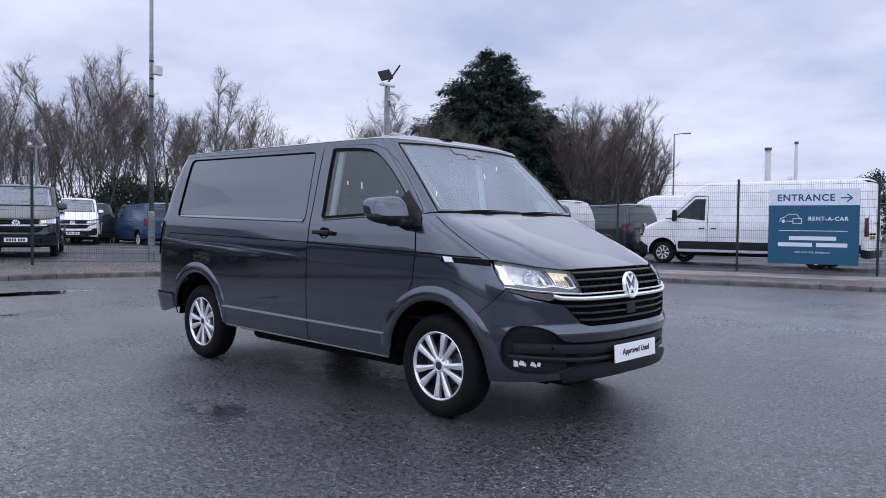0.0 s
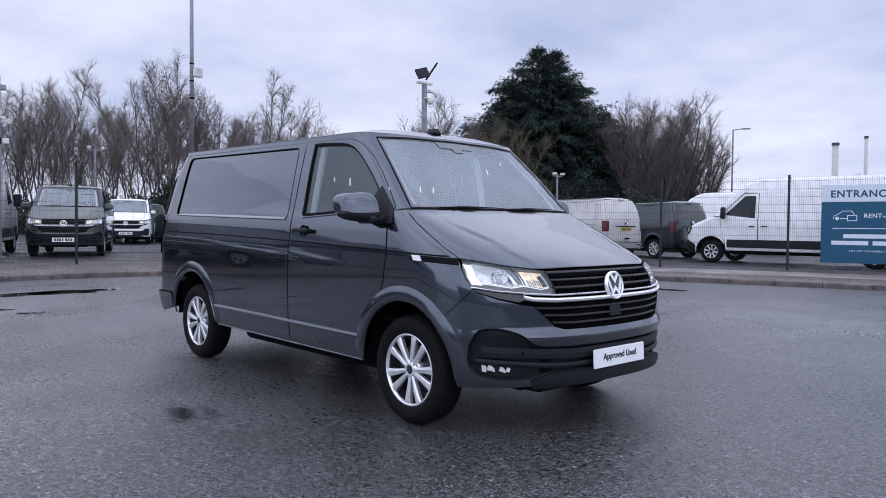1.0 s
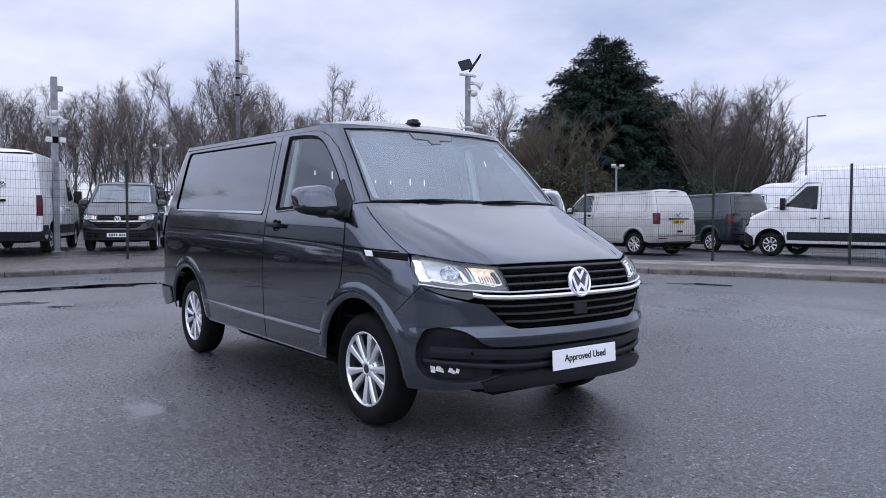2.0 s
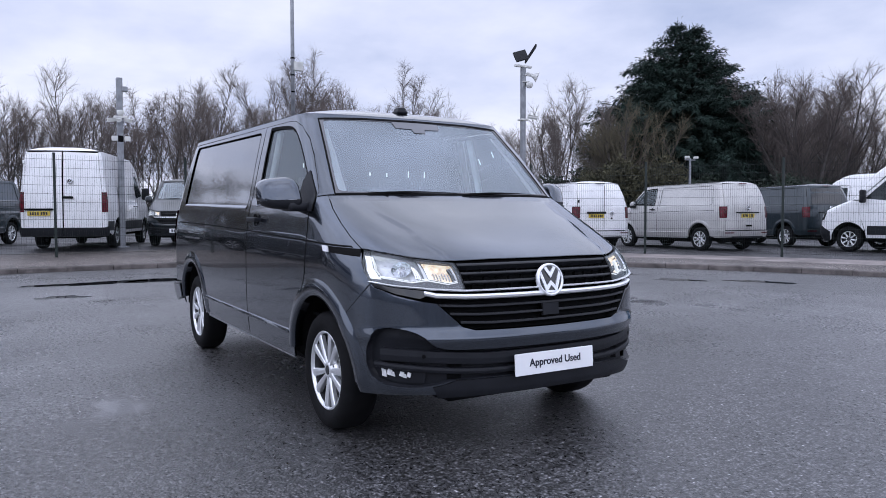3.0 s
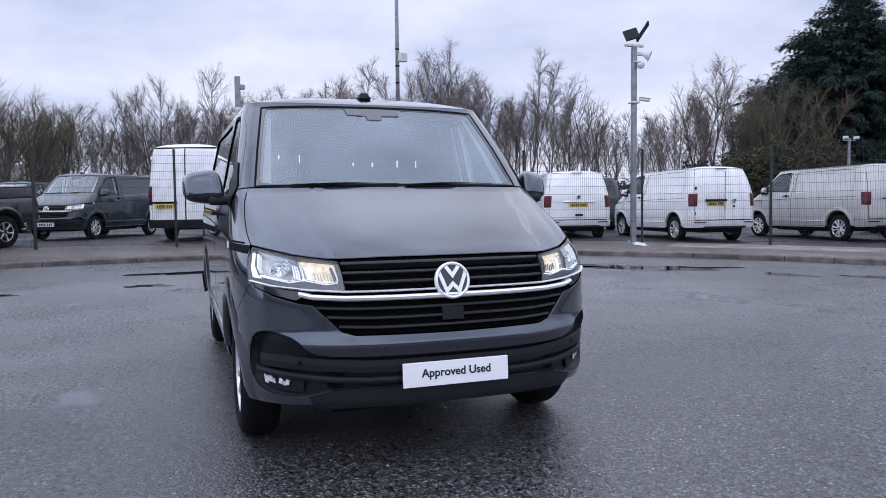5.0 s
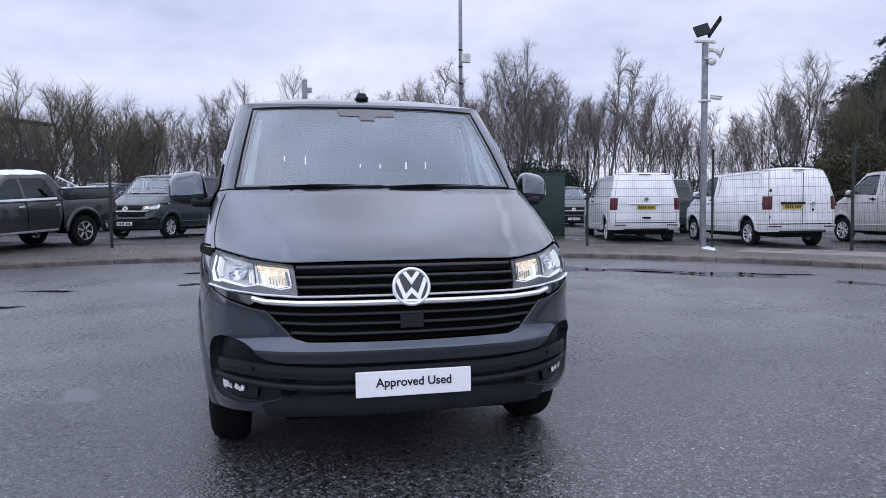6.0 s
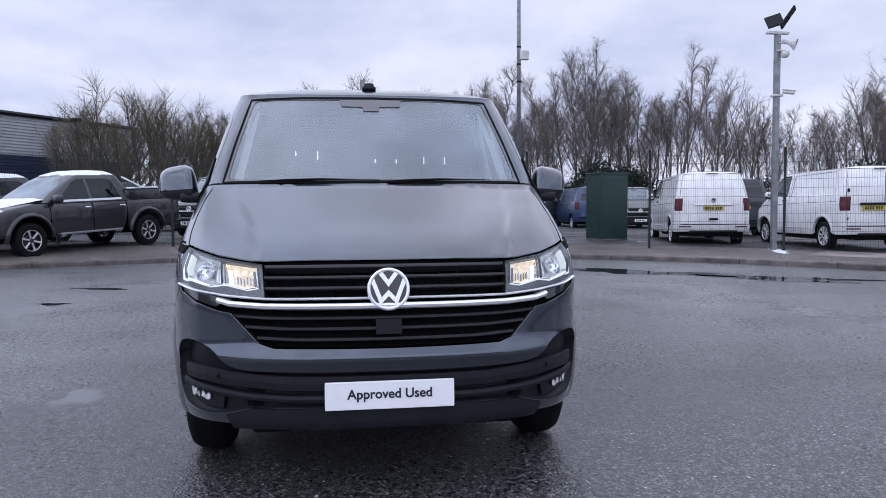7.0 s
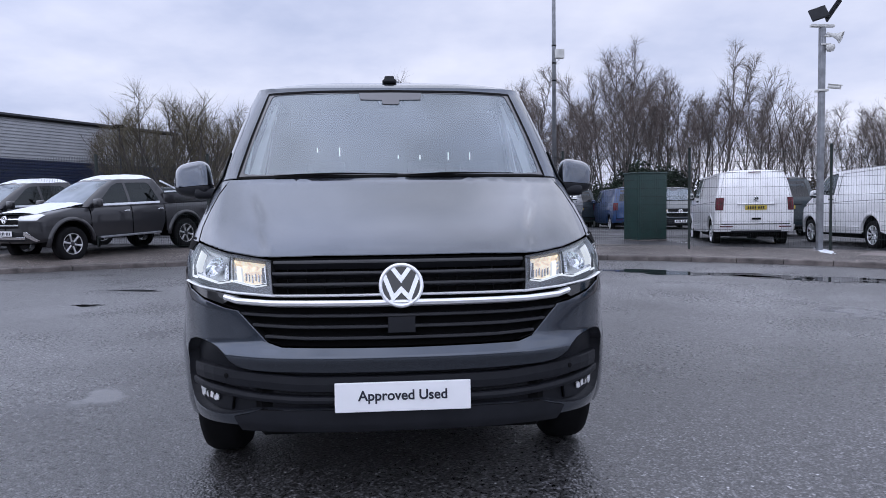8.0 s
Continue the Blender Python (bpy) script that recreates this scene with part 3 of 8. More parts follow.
class Body:
    """A vehicle's skin: at every height a rounded plan outline. u runs round it from the nose's middle (0) to the tail's; left is positive."""

    def __init__(self, xf, a, n, w, xr, ar=0.3, nr=4.0, pitch=0.0, smooth=0.012):
        self.xf, self.a, self.n, self.w, self.xr = table(xf, smooth), table(a, 0.03), table(n, 0.03), table(w, smooth), table(xr, 0.03)
        self.ar, self.nr, self.pitch = ar, nr, pitch
        self.UA, self.UB, self.UC = 1.25, 4.5, 5.5

    def S(self, u, z):
        sg, u = (1 if u >= 0 else -1), abs(u)
        w = self.w(z)
        xc, xrc = self.xf(z) - self.a(z), self.xr(z) + self.ar
        if u <= self.UA:
            f, n = u / self.UA * math.pi / 2, self.n(z)
            c, s_ = math.cos(f), math.sin(f)
            r = (c ** n + s_ ** n) ** (-1 / n)
            x, y = xc + self.a(z) * r * c, w * r * s_
        elif u <= self.UB:
            x, y = xc + (xrc - xc) * (u - self.UA) / (self.UB - self.UA), w
        else:
            f, n = min((u - self.UB) / (self.UC - self.UB), 1) * math.pi / 2, self.nr
            c, s_ = math.cos(f), math.sin(f)
            r = (c ** n + s_ ** n) ** (-1 / n)
            x, y = xrc - self.ar * r * s_, w * r * c
        return Vector((x, sg * y, z - self.pitch * x))

    def N(self, u, z):
        e = 0.004
        du = self.S(u + e, z) - self.S(u - e, z)
        dz = self.S(u, z + e) - self.S(u, z - e)
        v = du.cross(dz)
        v = v.normalized() if v.length > 1e-12 else Vector((1, 0, 0))
        p = self.S(u, z)
        mid = Vector(((self.xf(z) + self.xr(z)) / 2, 0, p.z))
        return v if v.dot(p - mid) >= 0 else -v

    def uv(self, p, side):
        k, c, z = p
        if k == "f":
            w = self.w(z)
            Y = min(abs(c) / w, 0.9995)
            n = self.n(z)
            f = math.atan2(Y, (1 - Y ** n) ** (1 / n))
            return (math.copysign(f / (math.pi / 2) * self.UA, c) if c else 0.0, z)
        xc, xrc = self.xf(z) - self.a(z), self.xr(z) + self.ar
        if k == "s":
            if c > xc:
                n = self.n(z)
                X = min((c - xc) / self.a(z), 0.9995)
                f = math.atan2((1 - X ** n) ** (1 / n), X)
                u = f / (math.pi / 2) * self.UA
            elif c >= xrc:
                u = self.UA + (xc - c) / (xc - xrc) * (self.UB - self.UA)
            else:
                X = min((xrc - c) / self.ar, 0.9995)
                f = math.atan2(X, (1 - X ** self.nr) ** (1 / self.nr))
                u = self.UB + f / (math.pi / 2) * (self.UC - self.UB)
            return (u * side, z)
        w = self.w(z)
        Y = min(abs(c) / w, 0.9995)
        f = math.atan2((1 - Y ** self.nr) ** (1 / self.nr), Y)
        u = self.UB + f / (math.pi / 2) * (self.UC - self.UB)
        sd = side if side else (1 if c >= 0 else -1)
        return (u * sd, z)

    def ring(self, pts, side, step, close=True):
        out = []
        k = len(pts)
        for i in range(k if close else k - 1):
            p, q = pts[i], pts[(i + 1) % k]
            if p[0] == q[0]:
                d = math.hypot(q[1] - p[1], q[2] - p[2])
                m = max(1, math.ceil(d / step))
                for j in range(m):
                    t = j / m
                    out.append(self.uv((p[0], p[1] + (q[1] - p[1]) * t, p[2] + (q[2] - p[2]) * t), side))
            else:
                a, c = self.uv(p, side), self.uv(q, side)
                d = math.hypot(c[0] - a[0], c[1] - a[1])
                m = max(1, math.ceil(d / step))
                for j in range(m):
                    t = j / m
                    out.append((a[0] + (c[0] - a[0]) * t, a[1] + (c[1] - a[1]) * t))
        return out


def inside(p, poly):
    x, y = p
    hit = False
    j = len(poly) - 1
    for i in range(len(poly)):
        xi, yi = poly[i]
        xj, yj = poly[j]
        if (yi > y) != (yj > y) and x < (xj - xi) * (y - yi) / (yj - yi) + xi:
            hit = not hit
        j = i
    return hit


def area2(poly):
    return sum(poly[i - 1][0] * poly[i][1] - poly[i][0] * poly[i - 1][1] for i in range(len(poly)))


def shrink(poly, g):
    """The ring moved inwards by g (outwards if negative)."""
    s_ = 1 if area2(poly) > 0 else -1
    out = []
    k = len(poly)
    for i in range(k):
        a, b, c = poly[i - 1], poly[i], poly[(i + 1) % k]
        t = Vector((c[0] - a[0], c[1] - a[1]))
        if t.length < 1e-9:
            out.append(b)
            continue
        t.normalize()
        out.append((b[0] - t.y * g * s_, b[1] + t.x * g * s_))
    return out


from mathutils.geometry import delaunay_2d_cdt


def panel(body, name, pts, material, parent, side=1, off=0.0, thick=0.012, step=0.05, gap=0.0025, holes=(), label="", edge=None):
    """One piece of a body's skin with a folded edge; pts in front (f: y, z), side (s: x, z) or rear (r: y, z) places."""
    edge = edge or step
    ring0 = shrink(body.ring(pts, side, edge), gap)
    hs = [shrink(body.ring(h, side, edge), -gap) for h in holes]
    pts2, edges = [], []
    for rg in [ring0] + hs:
        n0 = len(pts2)
        pts2 += rg
        edges += [(n0 + i, n0 + (i + 1) % len(rg)) for i in range(len(rg))]
    bound = np.array(pts2)
    us, zs = [p[0] for p in ring0], [p[1] for p in ring0]
    z = min(zs) + step * 0.5
    row = 0
    while z < max(zs):
        u = min(us) + (step * 0.5 if row % 2 else step)
        while u < max(us):
            if inside((u, z), ring0) and not any(inside((u, z), h) for h in hs):
                if np.min((bound[:, 0] - u) ** 2 + (bound[:, 1] - z) ** 2) > (0.45 * edge) ** 2:
                    pts2.append((u, z))
            u += step
        z += step * 0.87
        row += 1
    vo, _, tris, _, _, _ = delaunay_2d_cdt([Vector(p) for p in pts2], edges, [], 0, 1e-7)
    vo = [(v.x, v.y) for v in vo]
    keep = []
    for f in tris:
        c = (sum(vo[i][0] for i in f) / 3, sum(vo[i][1] for i in f) / 3)
        if inside(c, ring0) and not any(inside(c, h) for h in hs):
            keep.append(tuple(f))
    nor = [body.N(u, zz) for u, zz in vo]
    pos = [body.S(u, zz) + nn * off for (u, zz), nn in zip(vo, nor)]
    faces = []
    for f in keep:
        q = (pos[f[1]] - pos[f[0]]).cross(pos[f[2]] - pos[f[0]])
        faces.append(f if q.dot(nor[f[0]]) > 0 else (f[0], f[2], f[1]))
    if thick:
        cnt = {}
        for f in faces:
            for i in range(3):
                e = (f[i], f[(i + 1) % 3])
                cnt[tuple(sorted(e))] = None if tuple(sorted(e)) in cnt else e
        for e in [v for v in cnt.values() if v]:
            a, c = e
            n0 = len(pos)
            rim = (pos[a] - pos[c]).cross(nor[a]).normalized()
            pos += [pos[c], pos[a], pos[a] - nor[a] * thick, pos[c] - nor[c] * thick]
            nor += [(nor[c] + rim).normalized(), (nor[a] + rim).normalized(), rim, rim]
            faces.append((n0, n0 + 1, n0 + 2, n0 + 3))
    return raw(name, pos, faces, material, parent, label, normals=[tuple(v) for v in nor])


def strip(body, name, line, width, material, parent, side=1, off=0.004, depth=0.012, step=0.06, label="", crown=0.0):
    """A bar along a line on the skin: line in f, s or r places, width up and down in z."""
    rg = body.ring(line, side, step, close=False) + [body.uv(line[-1], side)]
    vs, fs = [], []
    for u, z in rg:
        for dz, o in ((-width / 2, off - depth), (-width / 2, off - 0.003), (-width / 2 + 0.003, off + crown * 0.5), (0, off + crown), (width / 2 - 0.003, off + crown * 0.5), (width / 2, off - 0.003), (width / 2, off - depth)):
            vs.append(body.S(u, z + dz) + body.N(u, z) * o)
    for i in range(len(rg) - 1):
        for q in range(6):
            fs.append((i * 7 + q, i * 7 + q + 1, (i + 1) * 7 + q + 1, (i + 1) * 7 + q))
    fs += [tuple(range(7)), tuple(range(len(vs) - 1, len(vs) - 8, -1))]
    bm = bmesh.new()
    bv = [bm.verts.new(v) for v in vs]
    for f in fs:
        bm.faces.new([bv[i] for i in f])
    return part(name, bm, material, parent, label)


def roof_skin(body, name, z0, height, material, parent, ends=(0.35, 0.35), p=2.6, label="", rows=10, nu=120):
    """The roof: the outline at z0 drawn together and raised."""
    vs, fs = [], []
    rim = [body.S(-body.UC + 2 * body.UC * i / nu, z0) for i in range(nu)]
    x0, x1 = body.xr(z0) + ends[1], body.xf(z0) - ends[0]
    for k in range(rows + 1):
        f = k / rows
        r = 1 - f ** 1.5
        for q in rim:
            cxx = min(max(q.x, x0), x1)
            vs.append((cxx + (q.x - cxx) * r, q.y * r, q.z + height * (1 - r ** p)))
    for k in range(rows):
        for i in range(nu):
            j = (i + 1) % nu
            fs.append((k * nu + i, k * nu + j, (k + 1) * nu + j, (k + 1) * nu + i))
    bm = bmesh.new()
    bv = [bm.verts.new(v) for v in vs]
    for f in fs:
        bm.faces.new([bv[i] for i in f])
    bmesh.ops.remove_doubles(bm, verts=bm.verts, dist=0.002)
    return part(name, bm, material, parent, label, smooth=True)


def arc(kind, cx, cz, r, a0, a1, k=14, squash=1.0):
    return [(kind, cx + r * math.cos(radians(a0 + (a1 - a0) * i / k)), cz + r * squash * math.sin(radians(a0 + (a1 - a0) * i / k))) for i in range(k + 1)]


def flare(body, name, cx, cz, r0, r1, a0, a1, material, parent, side, out=0.016, k=30):
    """The rolled lip round a wheel arch."""
    vs, fs = [], []
    prof = [(r0 + 0.002, -0.05), (r0, -0.004), (r0 + 0.004, out * 0.75), (r0 + (r1 - r0) * 0.35, out), (r0 + (r1 - r0) * 0.75, out * 0.55), (r1, 0.0005)]
    for i in range(k + 1):
        an = radians(a0 + (a1 - a0) * i / k)
        for r, o in prof:
            u, z = body.uv(("s", cx + r * math.cos(an), cz + r * math.sin(an)), side)
            vs.append(body.S(u, z) + body.N(u, z) * o)
    m = len(prof)
    for i in range(k):
        for q in range(m - 1):
            fs.append((i * m + q, (i + 1) * m + q, (i + 1) * m + q + 1, i * m + q + 1))
    bm = bmesh.new()
    bv = [bm.verts.new(v) for v in vs]
    for f in fs:
        bm.faces.new([bv[i] for i in f])
    return part(name, bm, material, parent, smooth=True)


# ---- wheels


def wheel_parts(r, width, rim_r, spokes, rim_mat, twin=True):
    """Tyre, rim, spokes, hub cap and disc of one wheel, as meshes to share; the wheel's outer side faces -y."""
    h = width / 2
    out = []
    prof = [(rim_r - 0.004, -h + 0.018), (rim_r + 0.012, -h + 0.006), (rim_r + 0.045, -h - 0.004), (r - 0.045, -h), (r - 0.018, -h + 0.012), (r - 0.004, -h + 0.035), (r, -h + 0.06),
            (r, h - 0.06), (r - 0.004, h - 0.035), (r - 0.03, h - 0.005), (rim_r + 0.02, h), (rim_r - 0.004, h - 0.02)]
    v, f = lathe(prof, 48)
    out.append(("tyre", v, f, M["tyre"], True))
    prof = [(rim_r + 0.004, -h + 0.016), (rim_r - 0.003, -h + 0.010), (rim_r - 0.009, -h + 0.014), (rim_r - 0.014, -h + 0.03)]
    v, f = lathe(prof, 48)
    out.append(("rim", v, f, rim_mat, True))
    # barrel and disc are coloured dark for the shade between the spokes
    v, f = lathe([(rim_r - 0.014, -h + 0.03), (rim_r - 0.03, -h + 0.09), (rim_r - 0.03, h - 0.02)], 48)
    out.append(("rim_barrel", v, f, M["alloydark"], True))
    v, f = lathe([(0.0, -h + 0.075), (0.14, -h + 0.07), (0.155, -h + 0.082), (0.155, -h + 0.1), (0, -h + 0.1)], 32)
    out.append(("brake_disc", v, f, M["alloydark"], False))
    v, f = lathe([(0.0, -h + 0.020), (0.024, -h + 0.021), (0.028, -h + 0.024), (0.029, -h + 0.05), (0, -h + 0.05)], 20)
    out.append(("hub_cap", v, f, M["alloydark"], False))
    v, f = lathe([(0.027, -h + 0.024), (0.034, -h + 0.020), (0.042, -h + 0.024), (0.060, -h + 0.034), (0.078, -h + 0.055), (0.078, -h + 0.08)], 30)
    out.append(("hub", v, f, rim_mat if twin else M["alloydark"], True))
    sv, sf = [], []
    R = rim_r - 0.016
    for i in range(spokes):
        base = 2 * math.pi * i / spokes
        for sg in ((-1, 1) if twin else (0,)):
            # a spoke: (along, aside, half width, face), ridged down its middle, widening to the rim
            if twin:
                rows = ((0.030, 0.010, 0.0110, -h + 0.026), (0.075, 0.0205, 0.0145, -h + 0.022), (0.13, 0.0335, 0.0195, -h + 0.018), (R - 0.014, 0.0505, 0.0255, -h + 0.016), (R + 0.004, 0.0545, 0.0285, -h + 0.019))
            else:
                rows = ((0.03, 0.0, 0.024, -h + 0.030), (0.09, 0.0, 0.019, -h + 0.026), (0.15, 0.0, 0.020, -h + 0.020), (R - 0.012, 0.0, 0.026, -h + 0.016), (R + 0.006, 0.0, 0.031, -h + 0.018))
            n0 = len(sv)
            for rr, aside, hw, yy in rows:
                cc = sg * aside
                for q, dy in ((-hw, 0.030), (-hw, 0.007), (-hw * 0.75, 0.002), (hw * 0.15, -0.001), (hw * 0.8, 0.003), (hw, 0.008), (hw, 0.030)):
                    q = q * (sg or 1)
                    sv.append((rr * math.cos(base) - (cc + q) * math.sin(base), yy + dy, rr * math.sin(base) + (cc + q) * math.cos(base)))
            for k in range(len(rows) - 1):
                for q in range(6):
                    c = n0 + k * 7 + q
                    sf.append((c, c + 7, c + 8, c + 1))
    out.append(("spokes", sv, sf, rim_mat, False))
    for i in range(5 if twin else 0):
        an = 2 * math.pi * (i + 0.5) / 5
        v, f = lathe([(0, -h + 0.034), (0.010, -h + 0.034), (0.011, -h + 0.06)], 8)
        out.append(("wheel_bolt", [(p + 0.056 * math.cos(an), q, c + 0.056 * math.sin(an)) for p, q, c in v], f, M["disc"], False))
    return out


def put_wheel(cache, parent, x, y, z, spin=0.0):
    """One wheel under a vehicle; y < 0 is the right side."""
    made = []
    shared = cache_mesh.setdefault(id(cache), {})
    for i, (nm, v, f, mt, sm) in enumerate(cache):
        if i not in shared:
            ob = raw(nm, v, f, mt, smooth=sm)
            shared[i] = ob.data
        else:
            ob = new(nm, shared[i])
        made.append(ob)
    w = new("wheel")
    w.parent = parent
    w.matrix_local = pose(x, y, z, 0, 0, 0 if y < 0 else 180) @ pose(0, 0, 0, 0, spin, 0)
    for ob in made:
        ob.parent = w
    return w


cache_mesh = {}

# ---------------------------------------------------------------- the panel van
VAN = Body(
    xf=[(0.20, 0.76), (0.27, 0.85), (0.34, 0.895), (0.42, 0.898), (0.50, 0.894), (0.562, 0.894), (0.600, 0.916), (0.614, 0.911), (0.655, 0.890), (0.70, 0.885), (0.80, 0.875), (0.88, 0.857), (0.94, 0.828), (0.985, 0.78),
        (1.03, 0.69), (1.08, 0.575), (1.13, 0.45), (1.18, 0.32), (1.23, 0.185), (1.28, 0.055), (1.325, -0.06), (1.45, -0.19), (1.60, -0.34), (1.75, -0.50), (1.87, -0.63)],
    a=[(0.2, 0.72), (0.34, 0.80), (0.6, 0.80), (0.85, 0.76), (0.985, 0.74), (1.05, 0.66), (1.2, 0.50), (1.33, 0.32), (1.5, 0.29), (1.87, 0.28)],
    n=[(0.2, 2.8), (0.95, 2.8), (1.05, 2.9), (1.2, 3.5), (1.33, 4.6), (1.5, 5), (1.87, 5)],
    w=[(0.2, 0.86), (0.3, 0.915), (0.36, 0.935), (0.47, 0.947), (0.52, 0.952), (0.7, 0.957), (0.95, 0.956), (1.06, 0.950), (1.10, 0.944), (1.2, 0.930), (1.27, 0.915), (1.32, 0.900), (1.6, 0.842), (1.80, 0.795), (1.87, 0.772)],
    xr=[(0.3, -3.84), (0.5, -3.9), (1.2, -3.88), (1.5, -3.82), (1.7, -3.74), (1.87, -3.64)], pitch=0.012)


def mirror_f(half):
    """A front ring from its left half, which runs from the middle (y = 0) to the middle."""
    right = [(k, -y, z) for k, y, z in reversed(half) if y > 1e-6]
    return half + right


def round_off(pts, times=2):
    """Corners cut to curves."""
    for _ in range(times):
        out = []
        for i in range(len(pts)):
            (k, a, b), (_, c, d) = pts[i], pts[(i + 1) % len(pts)]
            out += [(k, a * 0.75 + c * 0.25, b * 0.75 + d * 0.25), (k, a * 0.25 + c * 0.75, b * 0.25 + d * 0.75)]
        pts = out
    return pts


def soft_corners(pts, r):
    """Every corner of a ring replaced by a short curve of reach r."""
    out = []
    for i in range(len(pts)):
        k, x, z = pts[i]
        p = Vector((x, z))
        ends = []
        for j in (i - 1, (i + 1) % len(pts)):
            d = Vector(pts[j][1:]) - p
            ends.append(p + d * min(0.45, r / d.length))
        for t in (0, 0.25, 0.5, 0.75, 1):
            q = ends[0] * (1 - t) ** 2 + p * 2 * t * (1 - t) + ends[1] * t * t
            out.append((k, q.x, q.y))
    return out


ARC_R, ARC_Z = 0.427, 0.345
WS = mirror_f([("f", 0, 1.34), ("f", 0.5, 1.338), ("f", 0.79, 1.335), ("f", 0.748, 1.56), ("f", 0.69, 1.825), ("f", 0.4, 1.84), ("f", 0, 1.845)])
WS_IN = mirror_f([("f", 0, 1.358), ("f", 0.5, 1.356), ("f", 0.745, 1.355), ("f", 0.762, 1.37), ("f", 0.724, 1.56), ("f", 0.670, 1.80), ("f", 0.65, 1.817), ("f", 0.2, 1.827), ("f", 0.1, 1.828), ("f", 0, 1.828)])
INSERT = mirror_f([("f", 0, 0.415), ("f", 0.56, 0.408), ("f", 0.66, 0.376), ("f", 0.74, 0.364), ("f", 0.82, 0.366), ("f", 0.868, 0.388), ("f", 0.893, 0.45), ("f", 0.897, 0.56), ("f", 0.884, 0.638), ("f", 0.84, 0.660),
                   ("f", 0.78, 0.655), ("f", 0.715, 0.632), ("f", 0.665, 0.575), ("f", 0.60, 0.556), ("f", 0.5, 0.553), ("f", 0, 0.550)])
GR_LOW = mirror_f([("f", 0, 0.652), ("f", 0.46, 0.656), ("f", 0.52, 0.672), ("f", 0.575, 0.725), ("f", 0.640, 0.790), ("f", 0.705, 0.808), ("f", 0.66, 0.838), ("f", 0.5, 0.838), ("f", 0, 0.838)])
GR_UP = mirror_f([("f", 0, 0.838), ("f", 0.492, 0.845), ("f", 0.508, 0.983), ("f", 0.3, 0.988), ("f", 0, 0.988)])
BUMP = [("f", 0, 0.345), ("f", 0.5, 0.340), ("f", 0.70, 0.325), ("f", 0.80, 0.314)] + [("s", 0.47, 0.302)] + arc("s", 0, ARC_Z, ARC_R, -5, 47, 8) + [("s", 0.36, 0.71), ("f", 0.8815, 0.874), ("f", 0.872, 0.856), ("f", 0.80, 0.822), ("f", 0.70, 0.795), ("f", 0.640, 0.787), ("f", 0.575, 0.723),
        ("f", 0.52, 0.669), ("f", 0.46, 0.652), ("f", 0, 0.648)]
HEAD = [("f", 0.512, 0.980), ("f", 0.70, 1.003), ("f", 0.862, 1.038), ("f", 0.890, 0.98), ("f", 0.893, 0.93), ("f", 0.882, 0.882), ("f", 0.80, 0.868), ("f", 0.65, 0.855), ("f", 0.497, 0.850)]
UNDER = [("f", 0.880, 0.874), ("f", 0.80, 0.860), ("f", 0.66, 0.846), ("f", 0.64, 0.838), ("f", 0.712, 0.808), ("f", 0.80, 0.828), ("f", 0.872, 0.858)]
HOOD = mirror_f([("f", 0, 0.992), ("f", 0.30, 0.992), ("f", 0.512, 0.986), ("f", 0.70, 1.009), ("f", 0.868, 1.046), ("f", 0.876, 1.10), ("f", 0.872, 1.17), ("f", 0.858, 1.25), ("f", 0.828, 1.326), ("f", 0.5, 1.332), ("f", 0, 1.334)])
FENDER = [("f", 0.868, 1.046), ("f", 0.876, 1.10), ("f", 0.872, 1.17), ("f", 0.858, 1.25), ("f", 0.828, 1.326), ("s", -0.20, 1.315), ("s", -0.195, 1.22), ("s", -0.175, 1.06), ("s", -0.195, 0.88), ("s", -0.262, 0.71)] + \
         arc("s", 0, ARC_Z, ARC_R, 126, 47, 12)[1:] + [("s", 0.36, 0.71), ("f", 0.8815, 0.876), ("f", 0.895, 0.93), ("f", 0.892, 0.98)]
DOOR = [("s", -0.20, 1.31), ("s", -0.195, 1.22), ("s", -0.175, 1.06), ("s", -0.195, 0.88), ("s", -0.262, 0.71)] + arc("s", 0, ARC_Z, ARC_R, 126, 178, 8)[1:] + \
       [("s", -0.445, 0.335), ("s", -1.345, 0.335), ("s", -1.345, 1.10), ("s", -1.35, 1.30), ("s", -1.342, 1.825), ("s", -0.86, 1.822), ("s", -0.75, 1.812), ("s", -0.65, 1.778), ("s", -0.52, 1.69), ("s", -0.40, 1.58), ("s", -0.28, 1.45), ("s", -0.19, 1.345)]
DWIN = [("s", -0.275, 1.335), ("s", -1.205, 1.275), ("s", -1.215, 1.29), ("s", -1.222, 1.79), ("s", -1.21, 1.80), ("s", -0.90, 1.788), ("s", -0.74, 1.765), ("s", -0.60, 1.68), ("s", -0.46, 1.56), ("s", -0.35, 1.45), ("s", -0.25, 1.355)]
SIDE = [("s", -1.35, 0.335)] + [("s", -2.55, 0.33)] + arc("s", -3.0, ARC_Z - 0.01, ARC_R, 0, 180, 22) + [("s", -3.46, 0.53), ("s", -3.66, 0.53), ("r", 0.83, 0.53), ("r", 0.84, 1.2), ("r", 0.78, 1.60), ("r", 0.70, 1.825), ("s", -3.50, 1.825), ("s", -1.347, 1.825), ("s", -1.355, 1.30), ("s", -1.35, 1.10)]
BLANK = [("s", -1.42, 1.245), ("s", -3.40, 1.262), ("s", -3.45, 1.29), ("s", -3.385, 1.76), ("s", -3.35, 1.80), ("s", -1.435, 1.79)]
